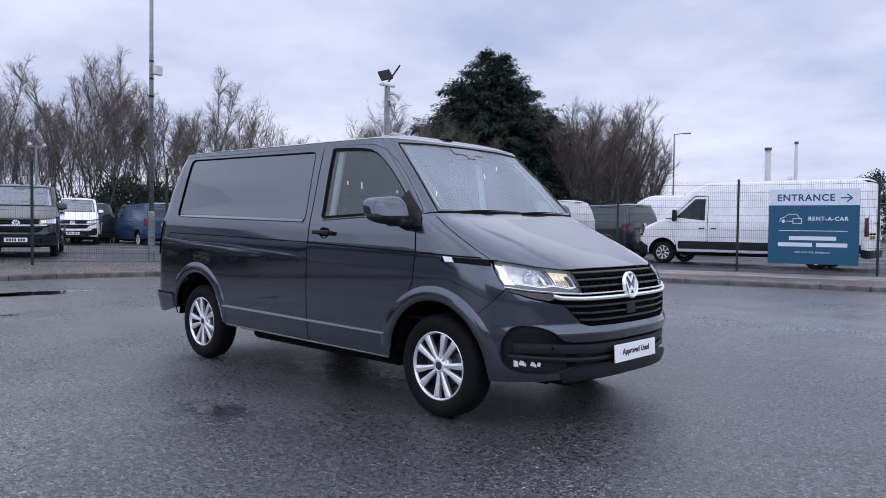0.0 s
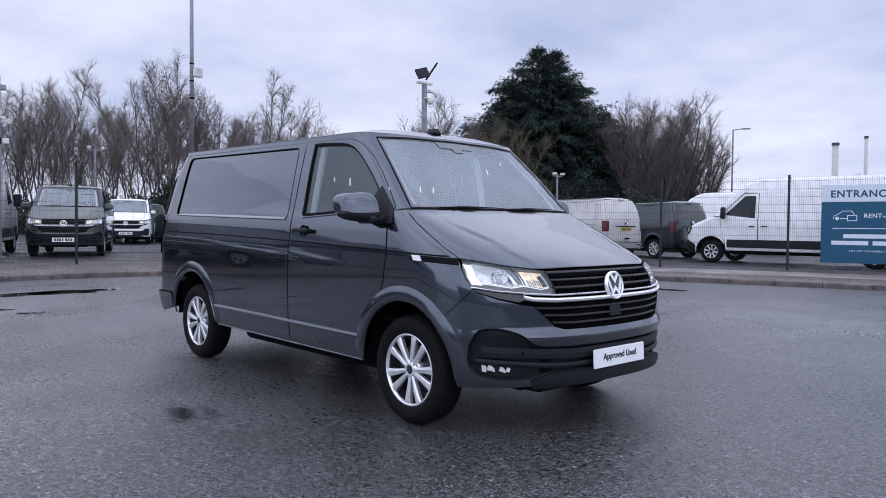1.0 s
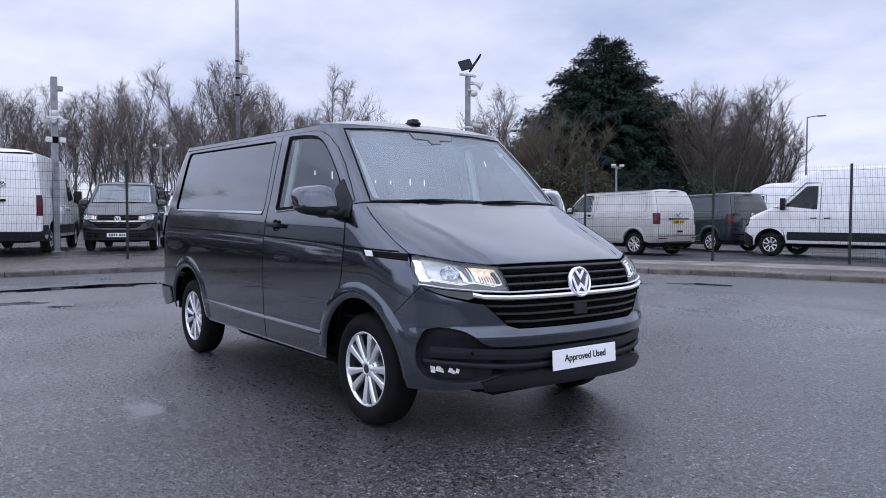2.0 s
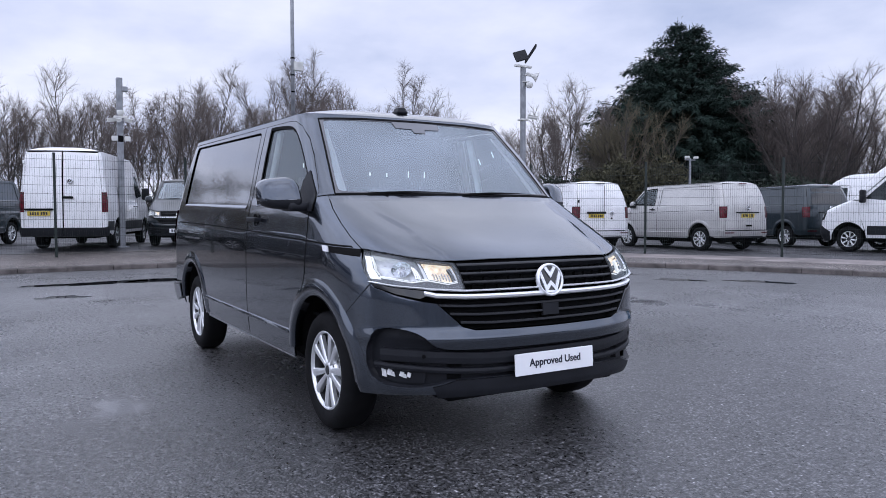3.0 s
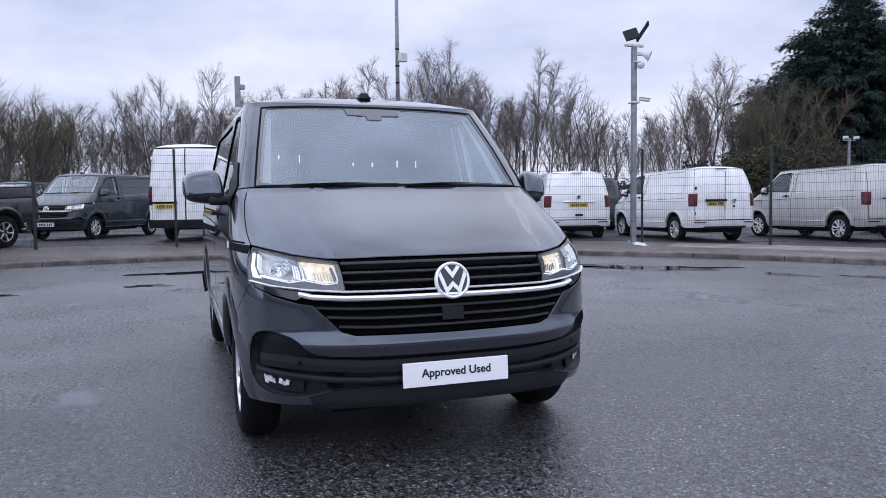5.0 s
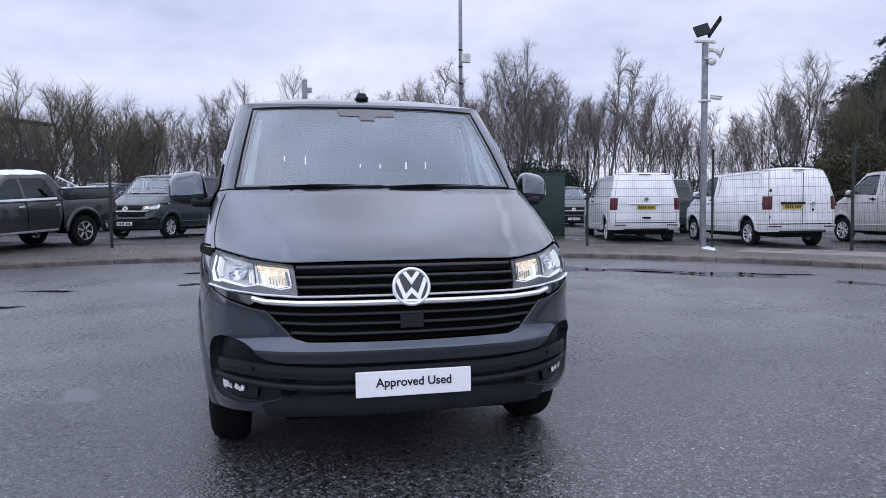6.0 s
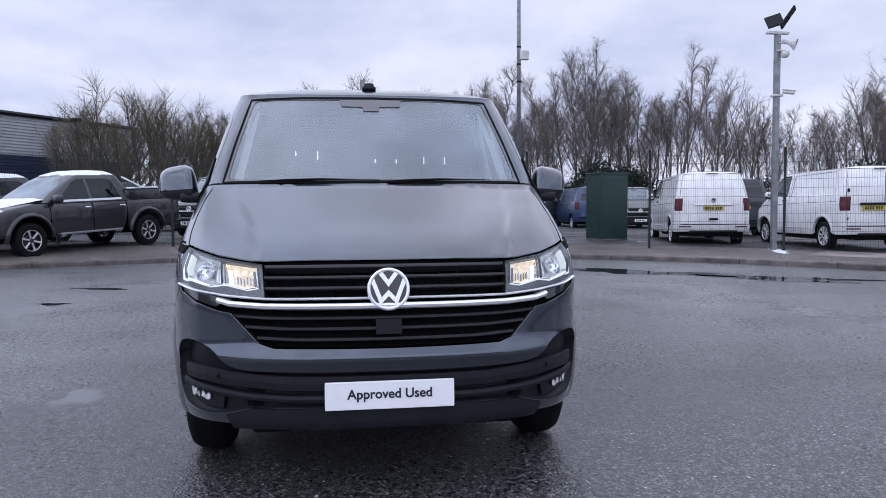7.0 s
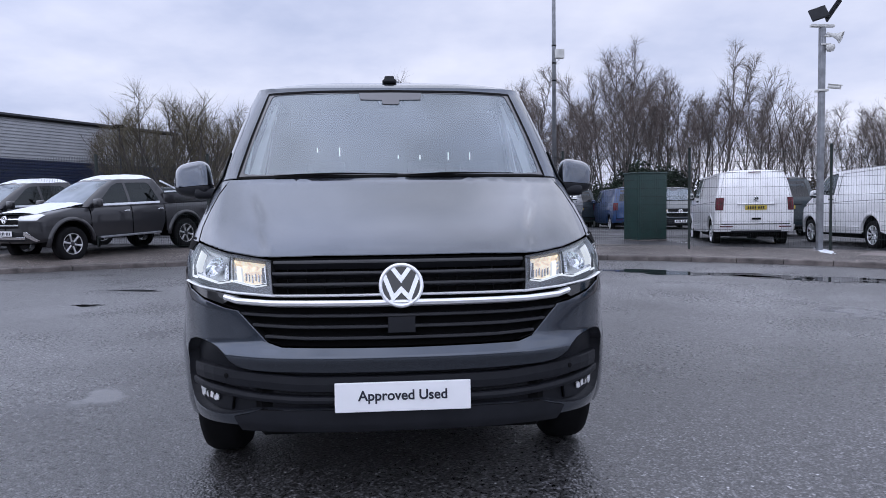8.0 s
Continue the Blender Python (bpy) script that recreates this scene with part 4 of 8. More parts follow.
PILLAR = [("f", 0.828, 1.332), ("f", 0.79, 1.334), ("f", 0.748, 1.56), ("f", 0.69, 1.825), ("f", 0.4, 1.84), ("f", 0.0, 1.845), ("f", 0.0, 1.868), ("f", 0.4, 1.867), ("f", 0.66, 1.866), ("s", -1.0, 1.862), ("s", -3.45, 1.862), ("r", 0.69, 1.862), ("r", 0.70, 1.828),
          ("s", -3.50, 1.828), ("s", -0.86, 1.823), ("s", -0.75, 1.813), ("s", -0.648, 1.779), ("s", -0.518, 1.691), ("s", -0.398, 1.581), ("s", -0.278, 1.451), ("s", -0.188, 1.346), ("s", -0.19, 1.32)]
TAIL = [("r", 0.82, 0.55), ("r", 0.83, 1.2), ("r", 0.77, 1.60), ("r", 0.69, 1.84), ("r", 0.3, 1.86), ("r", 0.0, 1.86), ("r", 0.0, 0.55)]
RBUMP = [("s", -3.44, 0.525), ("s", -3.66, 0.525), ("r", 0.80, 0.525), ("r", 0.0, 0.525), ("r", 0.0, 0.36), ("r", 0.7, 0.36), ("s", -3.6, 0.35), ("s", -3.42, 0.40)]

INSERT = round_off(INSERT, 1)
WS_IN = round_off(WS_IN)
DWIN = round_off(DWIN, 1)
BLANK = soft_corners(BLANK, 0.045)

van_wheel = wheel_parts(0.335, 0.200, 0.222, 5, M["alloy"])


def badge(parent, m, r, body_mat, mark_mat):
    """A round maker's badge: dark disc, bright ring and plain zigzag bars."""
    v, f = lathe([(0, 0.006), (r * 0.86, 0.006), (r * 0.9, -0.004), (0, -0.004)], 40, "z")
    b = raw("badge", v, f, body_mat, parent)
    b.matrix_local = m
    v, f = lathe([(r * 0.83, 0.0), (r * 0.84, 0.012), (r * 0.92, 0.016), (r, 0.010), (r, -0.006)], 48, "z")
    raw("badge_ring", v, f, mark_mat, b, smooth=True)
    # two zigzag strokes, each one bent ribbon
    for line in (((-0.40, 0.80), (0.0, 0.26), (0.40, 0.80)), ((-0.76, 0.46), (-0.36, -0.56), (0.0, -0.18), (0.36, -0.56), (0.76, 0.46))):
        pts = [Vector(p) * r for p in line]
        vs, fs, hw = [], [], 0.10 * r
        for i, p in enumerate(pts):
            d0 = (p - pts[i - 1]).normalized() if i else (pts[1] - p).normalized()
            d1 = (pts[i + 1] - p).normalized() if i < len(pts) - 1 else d0
            n0, n1 = Vector((-d0.y, d0.x)), Vector((-d1.y, d1.x))
            mt = (n0 + n1) / max(0.45, 1 + n0.dot(n1))
            for z in (0.003, 0.012):
                vs += [(p.x + mt.x * hw, p.y + mt.y * hw, z), (p.x - mt.x * hw, p.y - mt.y * hw, z)]
        for i in range(len(pts) - 1):
            q = 4 * i
            fs += [(q + 2, q + 3, q + 7, q + 6), (q, q + 2, q + 6, q + 4), (q + 3, q + 1, q + 5, q + 7)]
        fs += [(0, 1, 3, 2), (len(vs) - 4, len(vs) - 2, len(vs) - 1, len(vs) - 3)]
        raw("badge_mark", vs, fs, mark_mat, b)
    return b


def mirror_unit(parent, side, col):
    """A door mirror: black foot, painted cap and glass."""
    bm = bmesh.new()
    bmesh.ops.create_uvsphere(bm, u_segments=32, v_segments=24, radius=1)
    k = lambda q, e: math.copysign(abs(q) ** e, q)
    mid = 1.058 if side < 0 else 1.012
    for v in bm.verts:
        p = v.co.copy()
        sx, sy, sz = k(p.x, 0.8), k(p.y, 0.55), k(p.z, 0.6)
        high = 0.094 - 0.012 * sy
        v.co = Vector((-0.345 + sx * 0.092 - 0.060 * sy - 0.028 * sz, mid + sy * 0.108 + 0.020 * sz * (1 - sy) / 2, 1.340 + sz * high))
    top, low = bm, bm.copy()
    cut, up = Vector((0, mid, 1.302)), Vector((0, 0.06, 1)).normalized()
    bmesh.ops.bisect_plane(top, geom=top.verts[:] + top.edges[:] + top.faces[:], plane_co=cut, plane_no=up, clear_inner=True)
    bmesh.ops.bisect_plane(low, geom=low.verts[:] + low.edges[:] + low.faces[:], plane_co=cut - up * 0.003, plane_no=up, clear_outer=True)
    for b in (top, low):
        for v in b.verts:
            v.co.y *= side
    unit = part("door_mirror", top, col, parent, smooth=True)
    part("mirror_base", low, M["plastic"], unit, "black plastic lower shell", smooth=True)
    bm = bmesh.new()
    box_bm((0.17, 0.13, 0.055), (-0.30, 0.965, 1.262), 0.022, 2, bm=bm)
    for v in bm.verts:
        v.co.y *= side
    part("mirror_foot", bm, M["plastic"], unit, smooth=True)
    sail = [("s", -0.150, 1.235), ("s", -0.165, 1.29), ("s", -0.205, 1.345), ("s", -0.335, 1.475), ("s", -0.375, 1.42), ("s", -0.42, 1.30), ("s", -0.41, 1.245), ("s", -0.30, 1.232)]
    panel(VAN, "mirror_sail", sail, M["plastic"], unit, side=side, off=0.008, thick=0.016, step=0.05, gap=0)
    bm = box_bm((0.006, 0.15, 0.11), (0, 0, 0), 0.002, 1, m=pose(-0.438, mid, 1.345, 0, 0, 28))
    for v in bm.verts:
        v.co.y *= side
    part("mirror_glass", bm, M["chrome"], unit)
    return unit


LAMP_OUT = [(0.680, 0.902), (0.735, 0.893), (0.852, 0.912), (0.864, 0.955), (0.849, 1.026), (0.690, 0.994)]
LAMP_IN = [(0.522, 0.893), (0.575, 0.884), (0.664, 0.903), (0.675, 0.988), (0.534, 0.974)]


def headlight(parent, side):
    """Lens over a satin bezel with two deep cells: a faceted bowl and an amber-lit one, both edged with a bright line."""
    def fr(pts):
        return [("f", y * side, z) for y, z in pts]

    h = panel(VAN, "headlight", [("f", y * side, z) for _, y, z in HEAD], M["lens"], parent, off=0.002, thick=0.0, step=0.05, gap=0.003)

    def plate(nm, pts, m, off, thick, label="", step=0.02, holes=()):
        return panel(VAN, nm, fr(pts), m, h, off=off, thick=thick, step=step, gap=0, label=label, holes=[fr(q) for q in holes])

    rim = [(y, z) for _, y, z in HEAD]
    plate("lamp_bezel", rim, M["bezel"], -0.016, -0.016, "satin grey lamp bezel", 0.03, (LAMP_OUT, LAMP_IN))
    for nm, cell, m, deep in (("main_cell", LAMP_OUT, M["reflector"], 0.052), ("turn_signal_cell", LAMP_IN, M["amber"], 0.042)):
        plate(nm + "_wall", cell, m, -deep - 0.004, -deep + 0.012)
        plate(nm, cell, m, -deep, 0.0, "lit amber lamp cell" if nm[0] == "t" else "", 0.03)
    # the bowl: a faceted cup whose lower half looks at the sky
    cy, cz, rings, seg = 0.765, 0.957, 5, 14
    cu = VAN.uv(("f", cy * side, cz), 1)
    at, nn = VAN.S(*cu), VAN.N(*cu)
    ex = Vector((-nn.y, nn.x, 0)).normalized()
    ez = nn.cross(ex)
    ez = ez if ez.z > 0 else -ez
    vs, fs = [at - nn * 0.054], []
    for r in range(1, rings + 1):
        q = r / rings
        for k in range(seg):
            an = 2 * math.pi * (k + 0.5 * (r % 2)) / seg
            vs.append(at + ex * (0.052 * q * math.cos(an)) + ez * (0.046 * q * math.sin(an)) - nn * (0.054 - 0.036 * q * q))
    for k in range(seg):
        fs.append((0, 1 + k, 1 + (k + 1) % seg))
        for r in range(rings - 1):
            c, d = 1 + r * seg, 1 + (r + 1) * seg
            j = (k + 1) % seg
            fs += [(c + k, d + k, d + j), (c + k, d + j, c + j)]
    raw("reflector_bowl", vs, fs, M["chrome"], h)
    bulb = cyl_bm(0.013, 0.009, at - nn * 0.05, at - nn * 0.026, 12)
    part("bulb_cap", bulb, M["well"], h)
    # slim fluted bars beside the bowl
    for k in range(3):
        yy = 0.694 + 0.009 * k
        plate("reflector_flute", ((yy, 0.912), (yy + 0.006, 0.912), (yy + 0.007, 0.978), (yy + 0.001, 0.977)), M["chrome"], -0.036 + 0.006 * k, 0.02)
    for k in range(6):
        yy = 0.556 + 0.014 * k
        zz = 0.905 + 0.004 * (k % 3)
        plate("lamp_facet", ((yy, zz), (yy + 0.004, zz), (yy + 0.006, zz + 0.036), (yy + 0.003, zz + 0.036)), M["well"], -0.036, 0.008)
    # bright edge lines
    plate("daytime_light_line", ((0.848, 0.918), (0.735, 0.897), (0.682, 0.907), (0.662, 0.907), (0.575, 0.889), (0.530, 0.897), (0.526, 0.889), (0.575, 0.880), (0.664, 0.898), (0.680, 0.898), (0.735, 0.888), (0.856, 0.908)),
          M["lamp_white"], -0.010, 0.02, "bright white daytime running light line")
    plate("outer_light_bar", ((0.850, 0.900), (0.884, 0.902), (0.889, 0.945), (0.872, 1.018), (0.846, 1.014), (0.862, 0.955)), M["lamp_white"], -0.013, 0.03, "lit white light bar")
    plate("lamp_divider", ((0.664, 0.906), (0.679, 0.906), (0.687, 0.986), (0.674, 0.980)), M["trim_bright"], -0.012, 0.04)
    plate("inner_light_bar", ((0.640, 0.902), (0.660, 0.906), (0.668, 0.970), (0.648, 0.968)), M["lamp_white"], -0.026, 0.016)
    plate("cell_cheek", ((0.524, 0.898), (0.545, 0.895), (0.556, 0.964), (0.537, 0.964)), M["bezel"], -0.022, 0.015)
    plate("inner_edge", ((0.524, 0.898), (0.530, 0.898), (0.543, 0.964), (0.537, 0.964)), M["trim_bright"], -0.012, 0.03)
    return h


def raise_bonnet(me):
    """Lifts the middle of the bonnet behind two curved creases."""
    def rise(co):
        back = min(max((0.75 - co.x) / 0.85, 0), 1)
        line = 0.53 + 0.17 * back
        fade = min(max((0.80 - co.x) / 0.12, 0), 1) * min(max((co.x + 0.05) / 0.3, 0), 1)
        t = min(max((line + 0.02 - abs(co.y)) / 0.04, 0), 1)
        return 0.009 * fade * t * t * (3 - 2 * t), 0.009 * fade * 6 * t * (1 - t) / 0.04
    nor = [c.vector.copy() for c in me.corner_normals]
    for lp in me.loops:
        co = me.vertices[lp.vertex_index].co
        slope = rise(co)[1] * math.copysign(1, co.y)
        nor[lp.index] = (nor[lp.index] + Vector((0, slope * 0.8, 0))).normalized()
    for q in me.vertices:
        q.co.z += rise(q.co)[0]
    me.normals_split_custom_set([tuple(q) for q in nor])


def panel_van(m, label, group, front_plate=None, col="grey"):
    """The hero van, all parts."""
    P = M[col]
    v = empty("panel_van", m, label, "van", group)
    V = VAN
    bonnet = panel(V, "bonnet", HOOD, P, v, step=0.03, edge=0.03)
    raise_bonnet(bonnet.data)
    bumper_panel(V, v, P)
    for sd in (1, -1):
        fl = lambda pts: [(k, c * sd if k in "fr" else c, z) for k, c, z in pts]
        panel(V, "front_wing", fl(FENDER), P, v, side=sd, step=0.05, edge=0.03)
        d = panel(V, "cab_door", fl(DOOR), P, v, side=sd, step=0.07, edge=0.04, holes=[fl(DWIN)])
        panel(V, "door_window", fl(DWIN), M["glass"], d, side=sd, off=-0.008, thick=0, step=0.15, edge=0.05, gap=0.0)
        d.children[0].visible_shadow = False
        wi = V.ring(fl(DWIN), sd, 0.05)
        seal_ring(V, "window_seal", wi, 0.022, M["softblack"], d)
        s_ = panel(V, "side_panel", fl(SIDE), P, v, side=sd, step=0.09, edge=0.045, holes=[fl(BLANK)])
        panel(V, "blank_window_panel", fl(BLANK), P, s_, side=sd, off=-0.010, thick=0, step=0.12, edge=0.06, gap=-0.002)
        seal_ring(V, "panel_seal", V.ring(fl(BLANK), sd, 0.06), 0.007, M["softblack"], s_)
        panel(V, "cant_rail", fl(PILLAR), P, v, side=sd, step=0.06, edge=0.035)
        panel(V, "headlamp_surround", fl(UNDER), M["gloss"], v, side=sd, off=-0.006, thick=0.02, step=0.05, gap=0.001)
        headlight(v, sd)
        flare(V, "wheel_arch_lip", 0, ARC_Z, ARC_R - 0.012, ARC_R + 0.085, -4, 172, P, v, sd)
        flare(V, "wheel_arch_lip", -3.0, ARC_Z - 0.01, ARC_R - 0.012, ARC_R + 0.085, 2, 172, P, v, sd)
        # dark shut lines round the bonnet and the cab door
        for nm, ln in (("bonnet_shut_line", HOOD[4:9]), ("door_shut_line", DOOR[:5]), ("door_shut_line", [("s", -1.347, 0.36), ("s", -1.347, 1.10), ("s", -1.352, 1.30), ("s", -1.345, 1.80)])):
            line_bar(V, nm, V.ring(fl(ln), sd, 0.03, close=False), 0.007, M["softblack"], v, off=0.0012)
        # waist groove, lower moulding, and a pale strip painted as the sill's highlight
        strip(V, "waist_groove", [("s", 0.34, 1.052), ("s", -0.18, 1.064), ("s", -1.35, 1.088), ("s", -2.4, 1.10), ("s", -3.55, 1.103)], 0.013, M["softblack"], v, sd, off=0.0015, depth=0.01)
        strip(V, "sill_moulding", [("s", -0.46, 0.493), ("s", -1.35, 0.49), ("s", -2.56, 0.487)], 0.030, P, v, sd, off=0.004, depth=0.012, crown=0.012)
        strip(V, "sill_edge", [("s", -0.45, 0.333), ("s", -1.35, 0.328), ("s", -2.55, 0.324)], 0.012, M["galv"], v, sd, off=0.002, depth=0.012)
        # ledges under the glass that face upwards
        for nm, ln, wd in (("panel_ledge", [("s", -1.44, 1.243), ("s", -2.4, 1.251), ("s", -3.39, 1.260)], 0.016), ("window_ledge", [("s", -0.62, 1.298), ("s", -0.9, 1.280), ("s", -1.20, 1.261)], 0.013)):
            vs, fs = [], []
            rg = V.ring(fl(ln), sd, 0.08, close=False) + [V.uv(fl(ln)[-1], sd)]
            for u, z in rg:
                for dz, o in ((wd + 0.006, -0.008), (0.004, 0.006), (0, 0.007), (-0.005, 0.004), (-0.008, -0.006)):
                    vs.append(V.S(u, z + dz) + V.N(u, z) * o)
            for i in range(len(rg) - 1):
                for q in range(4):
                    fs.append((i * 5 + q, i * 5 + q + 1, i * 5 + q + 6, i * 5 + q + 5))
            raw(nm, vs, fs, P, s_ if nm[0] == "p" else d)
        tri = [("s", 0.07, 1.050), ("s", 0.25, 1.046), ("s", 0.40, 1.040), ("s", 0.42, 1.006), ("s", 0.25, 1.012), ("s", 0.06, 1.018)]
        panel(V, "wing_trim", fl(tri), M["softblack"], v, side=sd, off=0.005, thick=0.008, step=0.02, gap=0)
        em = [("s", 0.078, 1.050), ("s", 0.150, 1.048), ("s", 0.172, 1.016), ("s", 0.100, 1.018)]
        panel(V, "wing_emblem", fl(em), M["plate"], v, side=sd, off=0.010, thick=0.010, step=0.02, gap=0, label="small bright wing emblem")
        # door handle
        u, z = V.uv(("s", -1.155, 1.165), sd)
        p, nn = V.S(u, z), V.N(u, z)
        hb = box_bm((0.20, 0.022, 0.030), (0, 0, 0), 0.010, 3)
        hd = part("door_handle", hb, M["plastic"], d, smooth=True)
        hd.matrix_local = Matrix.Translation(p + nn * 0.034)
        lb = lathe([(0.0, -0.002), (0.040, 0.0), (0.048, 0.004), (0.05, 0.004)], 24)
        hc = raw("handle_cup", [(a, b_ * sd, c * 0.85) for a, b_, c in lb[0]], lb[1], M["softblack"], hd)
        hc.matrix_local = Matrix.Translation(Vector((0.0, 0, 0)) - nn * 0.030)
        for dx in (-0.085, 0.085):
            fo = part("handle_foot", box_bm((0.03, 0.036, 0.024), (dx, 0, 0), 0.006, 2), M["plastic"], hd)
            fo.matrix_local = Matrix.Translation(-nn * 0.02)
        mirror_unit(v, sd, P)
        # tail lamp
        tl = [("r", 0.775, 0.890), ("r", 0.86, 0.890), ("s", -3.74, 0.890), ("s", -3.70, 1.21), ("r", 0.83, 1.21), ("r", 0.755, 1.21)]
        panel(V, "tail_lamp", fl(tl), M["red_lens"], v, side=sd, off=0.010, thick=0.02, step=0.06, gap=0, label="dark red tail lamp")
        panel(V, "tailgate_half", fl(TAIL), P, v, side=sd, step=0.12, edge=0.06, gap=0.0)
        panel(V, "rear_bumper", fl(RBUMP), P, v, side=sd, off=0.03, thick=0.06, step=0.06, gap=0.0)
        rf = [("r", 0.55, 0.47), ("r", 0.84, 0.47), ("r", 0.84, 0.495), ("r", 0.55, 0.495)]
        panel(V, "rear_reflector", fl(rf), M["red_lens"], v, side=sd, off=0.036, thick=0.008, step=0.1, gap=0)
    # windscreen
    ws = panel(V, "windscreen", WS, M["screen"], v, off=-0.004, thick=0, step=0.12, edge=0.06, gap=0.004)
    panel(V, "screen_border", WS, M["border"], ws, off=-0.0015, thick=0, step=0.06, edge=0.03, gap=0.004, holes=[WS_IN], label="black printed screen border")
    seal_ring(V, "screen_seal", V.ring(WS, 1, 0.05), 0.012, M["softblack"], ws)
    ws.visible_shadow = False
    patch = mirror_f([("f", 0, 1.758), ("f", 0.045, 1.758), ("f", 0.05, 1.785), ("f", 0.17, 1.788), ("f", 0.18, 1.83), ("f", 0, 1.832)])
    panel(V, "sensor_patch", patch, M["border"], ws, off=0.0005, thick=0, step=0.06, gap=0, label="dark printed sensor patch")
    for sd in (1, -1):
        lin = [("f", 0.70 * sd, 1.374), ("f", 0.752 * sd, 1.374), ("f", 0.716 * sd, 1.56), ("f", 0.664 * sd, 1.795), ("f", 0.642 * sd, 1.795), ("f", 0.674 * sd, 1.56)]
        panel(V, "pillar_lining", lin, M["trim_pale"], ws, off=-0.045, thick=0, step=0.05, gap=0, label="pale pillar lining behind the glass")
    roof_skin(V, "roof", 1.864, 0.070, P, v)
    ab = bmesh.new()
    box_bm((0.11, 0.085, 0.048), (-0.80, 0, 1.945), 0.018, 3, bm=ab)
    for q in ab.verts:
        if q.co.z > 1.945:
            q.co.y *= 0.72
            q.co.x = -0.80 + (q.co.x + 0.80) * 0.75
    part("roof_aerial", ab, M["plastic"], v, "black plastic roof aerial pod", smooth=True)
    # black skin added behind the panels, its colour standing for shade in the gaps
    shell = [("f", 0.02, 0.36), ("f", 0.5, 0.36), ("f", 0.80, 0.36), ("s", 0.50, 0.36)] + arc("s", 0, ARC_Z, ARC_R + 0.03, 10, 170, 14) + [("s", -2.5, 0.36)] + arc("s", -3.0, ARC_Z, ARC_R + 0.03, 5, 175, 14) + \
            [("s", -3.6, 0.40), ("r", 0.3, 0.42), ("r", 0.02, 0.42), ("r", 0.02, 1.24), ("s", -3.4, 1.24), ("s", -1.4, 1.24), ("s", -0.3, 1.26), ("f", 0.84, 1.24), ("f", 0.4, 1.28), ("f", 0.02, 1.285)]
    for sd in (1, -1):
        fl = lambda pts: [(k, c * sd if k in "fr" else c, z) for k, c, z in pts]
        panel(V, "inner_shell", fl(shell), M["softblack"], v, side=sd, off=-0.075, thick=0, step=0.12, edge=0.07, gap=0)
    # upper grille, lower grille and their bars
    # the black backing sheets stand for shade behind the slats
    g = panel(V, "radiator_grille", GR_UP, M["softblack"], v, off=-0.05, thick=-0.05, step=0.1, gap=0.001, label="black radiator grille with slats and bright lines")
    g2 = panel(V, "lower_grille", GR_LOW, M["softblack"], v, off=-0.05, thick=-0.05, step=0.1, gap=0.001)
    for z in (0.978, 0.934, 0.892):
        strip(V, "grille_slat", [("f", -0.503, z - 0.002), ("f", -0.25, z), ("f", 0.25, z), ("f", 0.503, z - 0.002)], 0.012, M["slat"], g, off=-0.004, depth=0.035)
    for z in (0.955, 0.912, 0.870):
        for k in range(13):
            yy = -0.45 + 0.075 * k
            if abs(yy) < 0.10:
                continue
            p, nn = V.S(*V.uv(("f", yy, z), 1)), V.N(*V.uv(("f", yy, z), 1))
            b = part("grille_rib", box_bm((0.02, 0.004, 0.034), (0, 0, 0), 0.001, 1), M["softblack"], g)
            b.matrix_local = Matrix.Translation(p - nn * 0.038)
    strip(V, "bright_line", [("f", -0.885, 0.884), ("f", -0.80, 0.868), ("f", -0.65, 0.855), ("f", -0.50, 0.8465), ("f", -0.25, 0.8475), ("f", 0.25, 0.8475), ("f", 0.50, 0.8465), ("f", 0.65, 0.855), ("f", 0.80, 0.868), ("f", 0.885, 0.884)], 0.010, M["trim_bright"], g, off=0.006, depth=0.02, crown=0.006, label="thin chrome grille line")
    strip(V, "bright_bar", [("f", -0.690, 0.836), ("f", -0.64, 0.824), ("f", -0.5, 0.8175), ("f", -0.2, 0.8165), ("f", 0.2, 0.8165), ("f", 0.5, 0.8175), ("f", 0.64, 0.824), ("f", 0.690, 0.836)], 0.025, M["trim_bright"], g2, off=0.006, depth=0.03, crown=0.012, label="broad chrome grille bar")
    for z, h in ((0.770, 0.660), (0.727, 0.585), (0.684, 0.535)):
        strip(V, "grille_slat", [("f", -h + 0.004, z + 0.006), ("f", -h * 0.7, z), ("f", 0, z - 0.001), ("f", h * 0.7, z), ("f", h - 0.004, z + 0.006)], 0.013, M["slat"], g2, off=-0.004, depth=0.035)
    panel(V, "radar_cover", [("f", -0.055, 0.700), ("f", 0.055, 0.700), ("f", 0.055, 0.765), ("f", -0.055, 0.765)], M["plastic"], g2, off=-0.002, thick=0.03, step=0.05)
    bu = V.uv(("f", 0, 0.882), 1)
    badge(v, Matrix.Translation(V.S(*bu) + Vector((0.010, 0, 0))) @ Vector((0.985, 0, 0.17)).to_track_quat("Z", "Y").to_matrix().to_4x4(), 0.087, M["gloss"], M["trim_bright"])
    # bumper insert
    ins = panel(V, "bumper_insert", INSERT, M["plastic"], v, off=-0.045, thick=-0.045, step=0.07, edge=0.035, gap=0.0, label="black plastic bumper insert")
    strip(V, "insert_bar", [("f", -0.86, 0.522), ("f", -0.76, 0.522), ("f", -0.55, 0.513), ("f", -0.4, 0.505), ("f", 0.4, 0.505), ("f", 0.55, 0.513), ("f", 0.76, 0.522), ("f", 0.86, 0.522)], 0.062, M["plastic"], ins, off=-0.012, depth=0.04, crown=0.006)
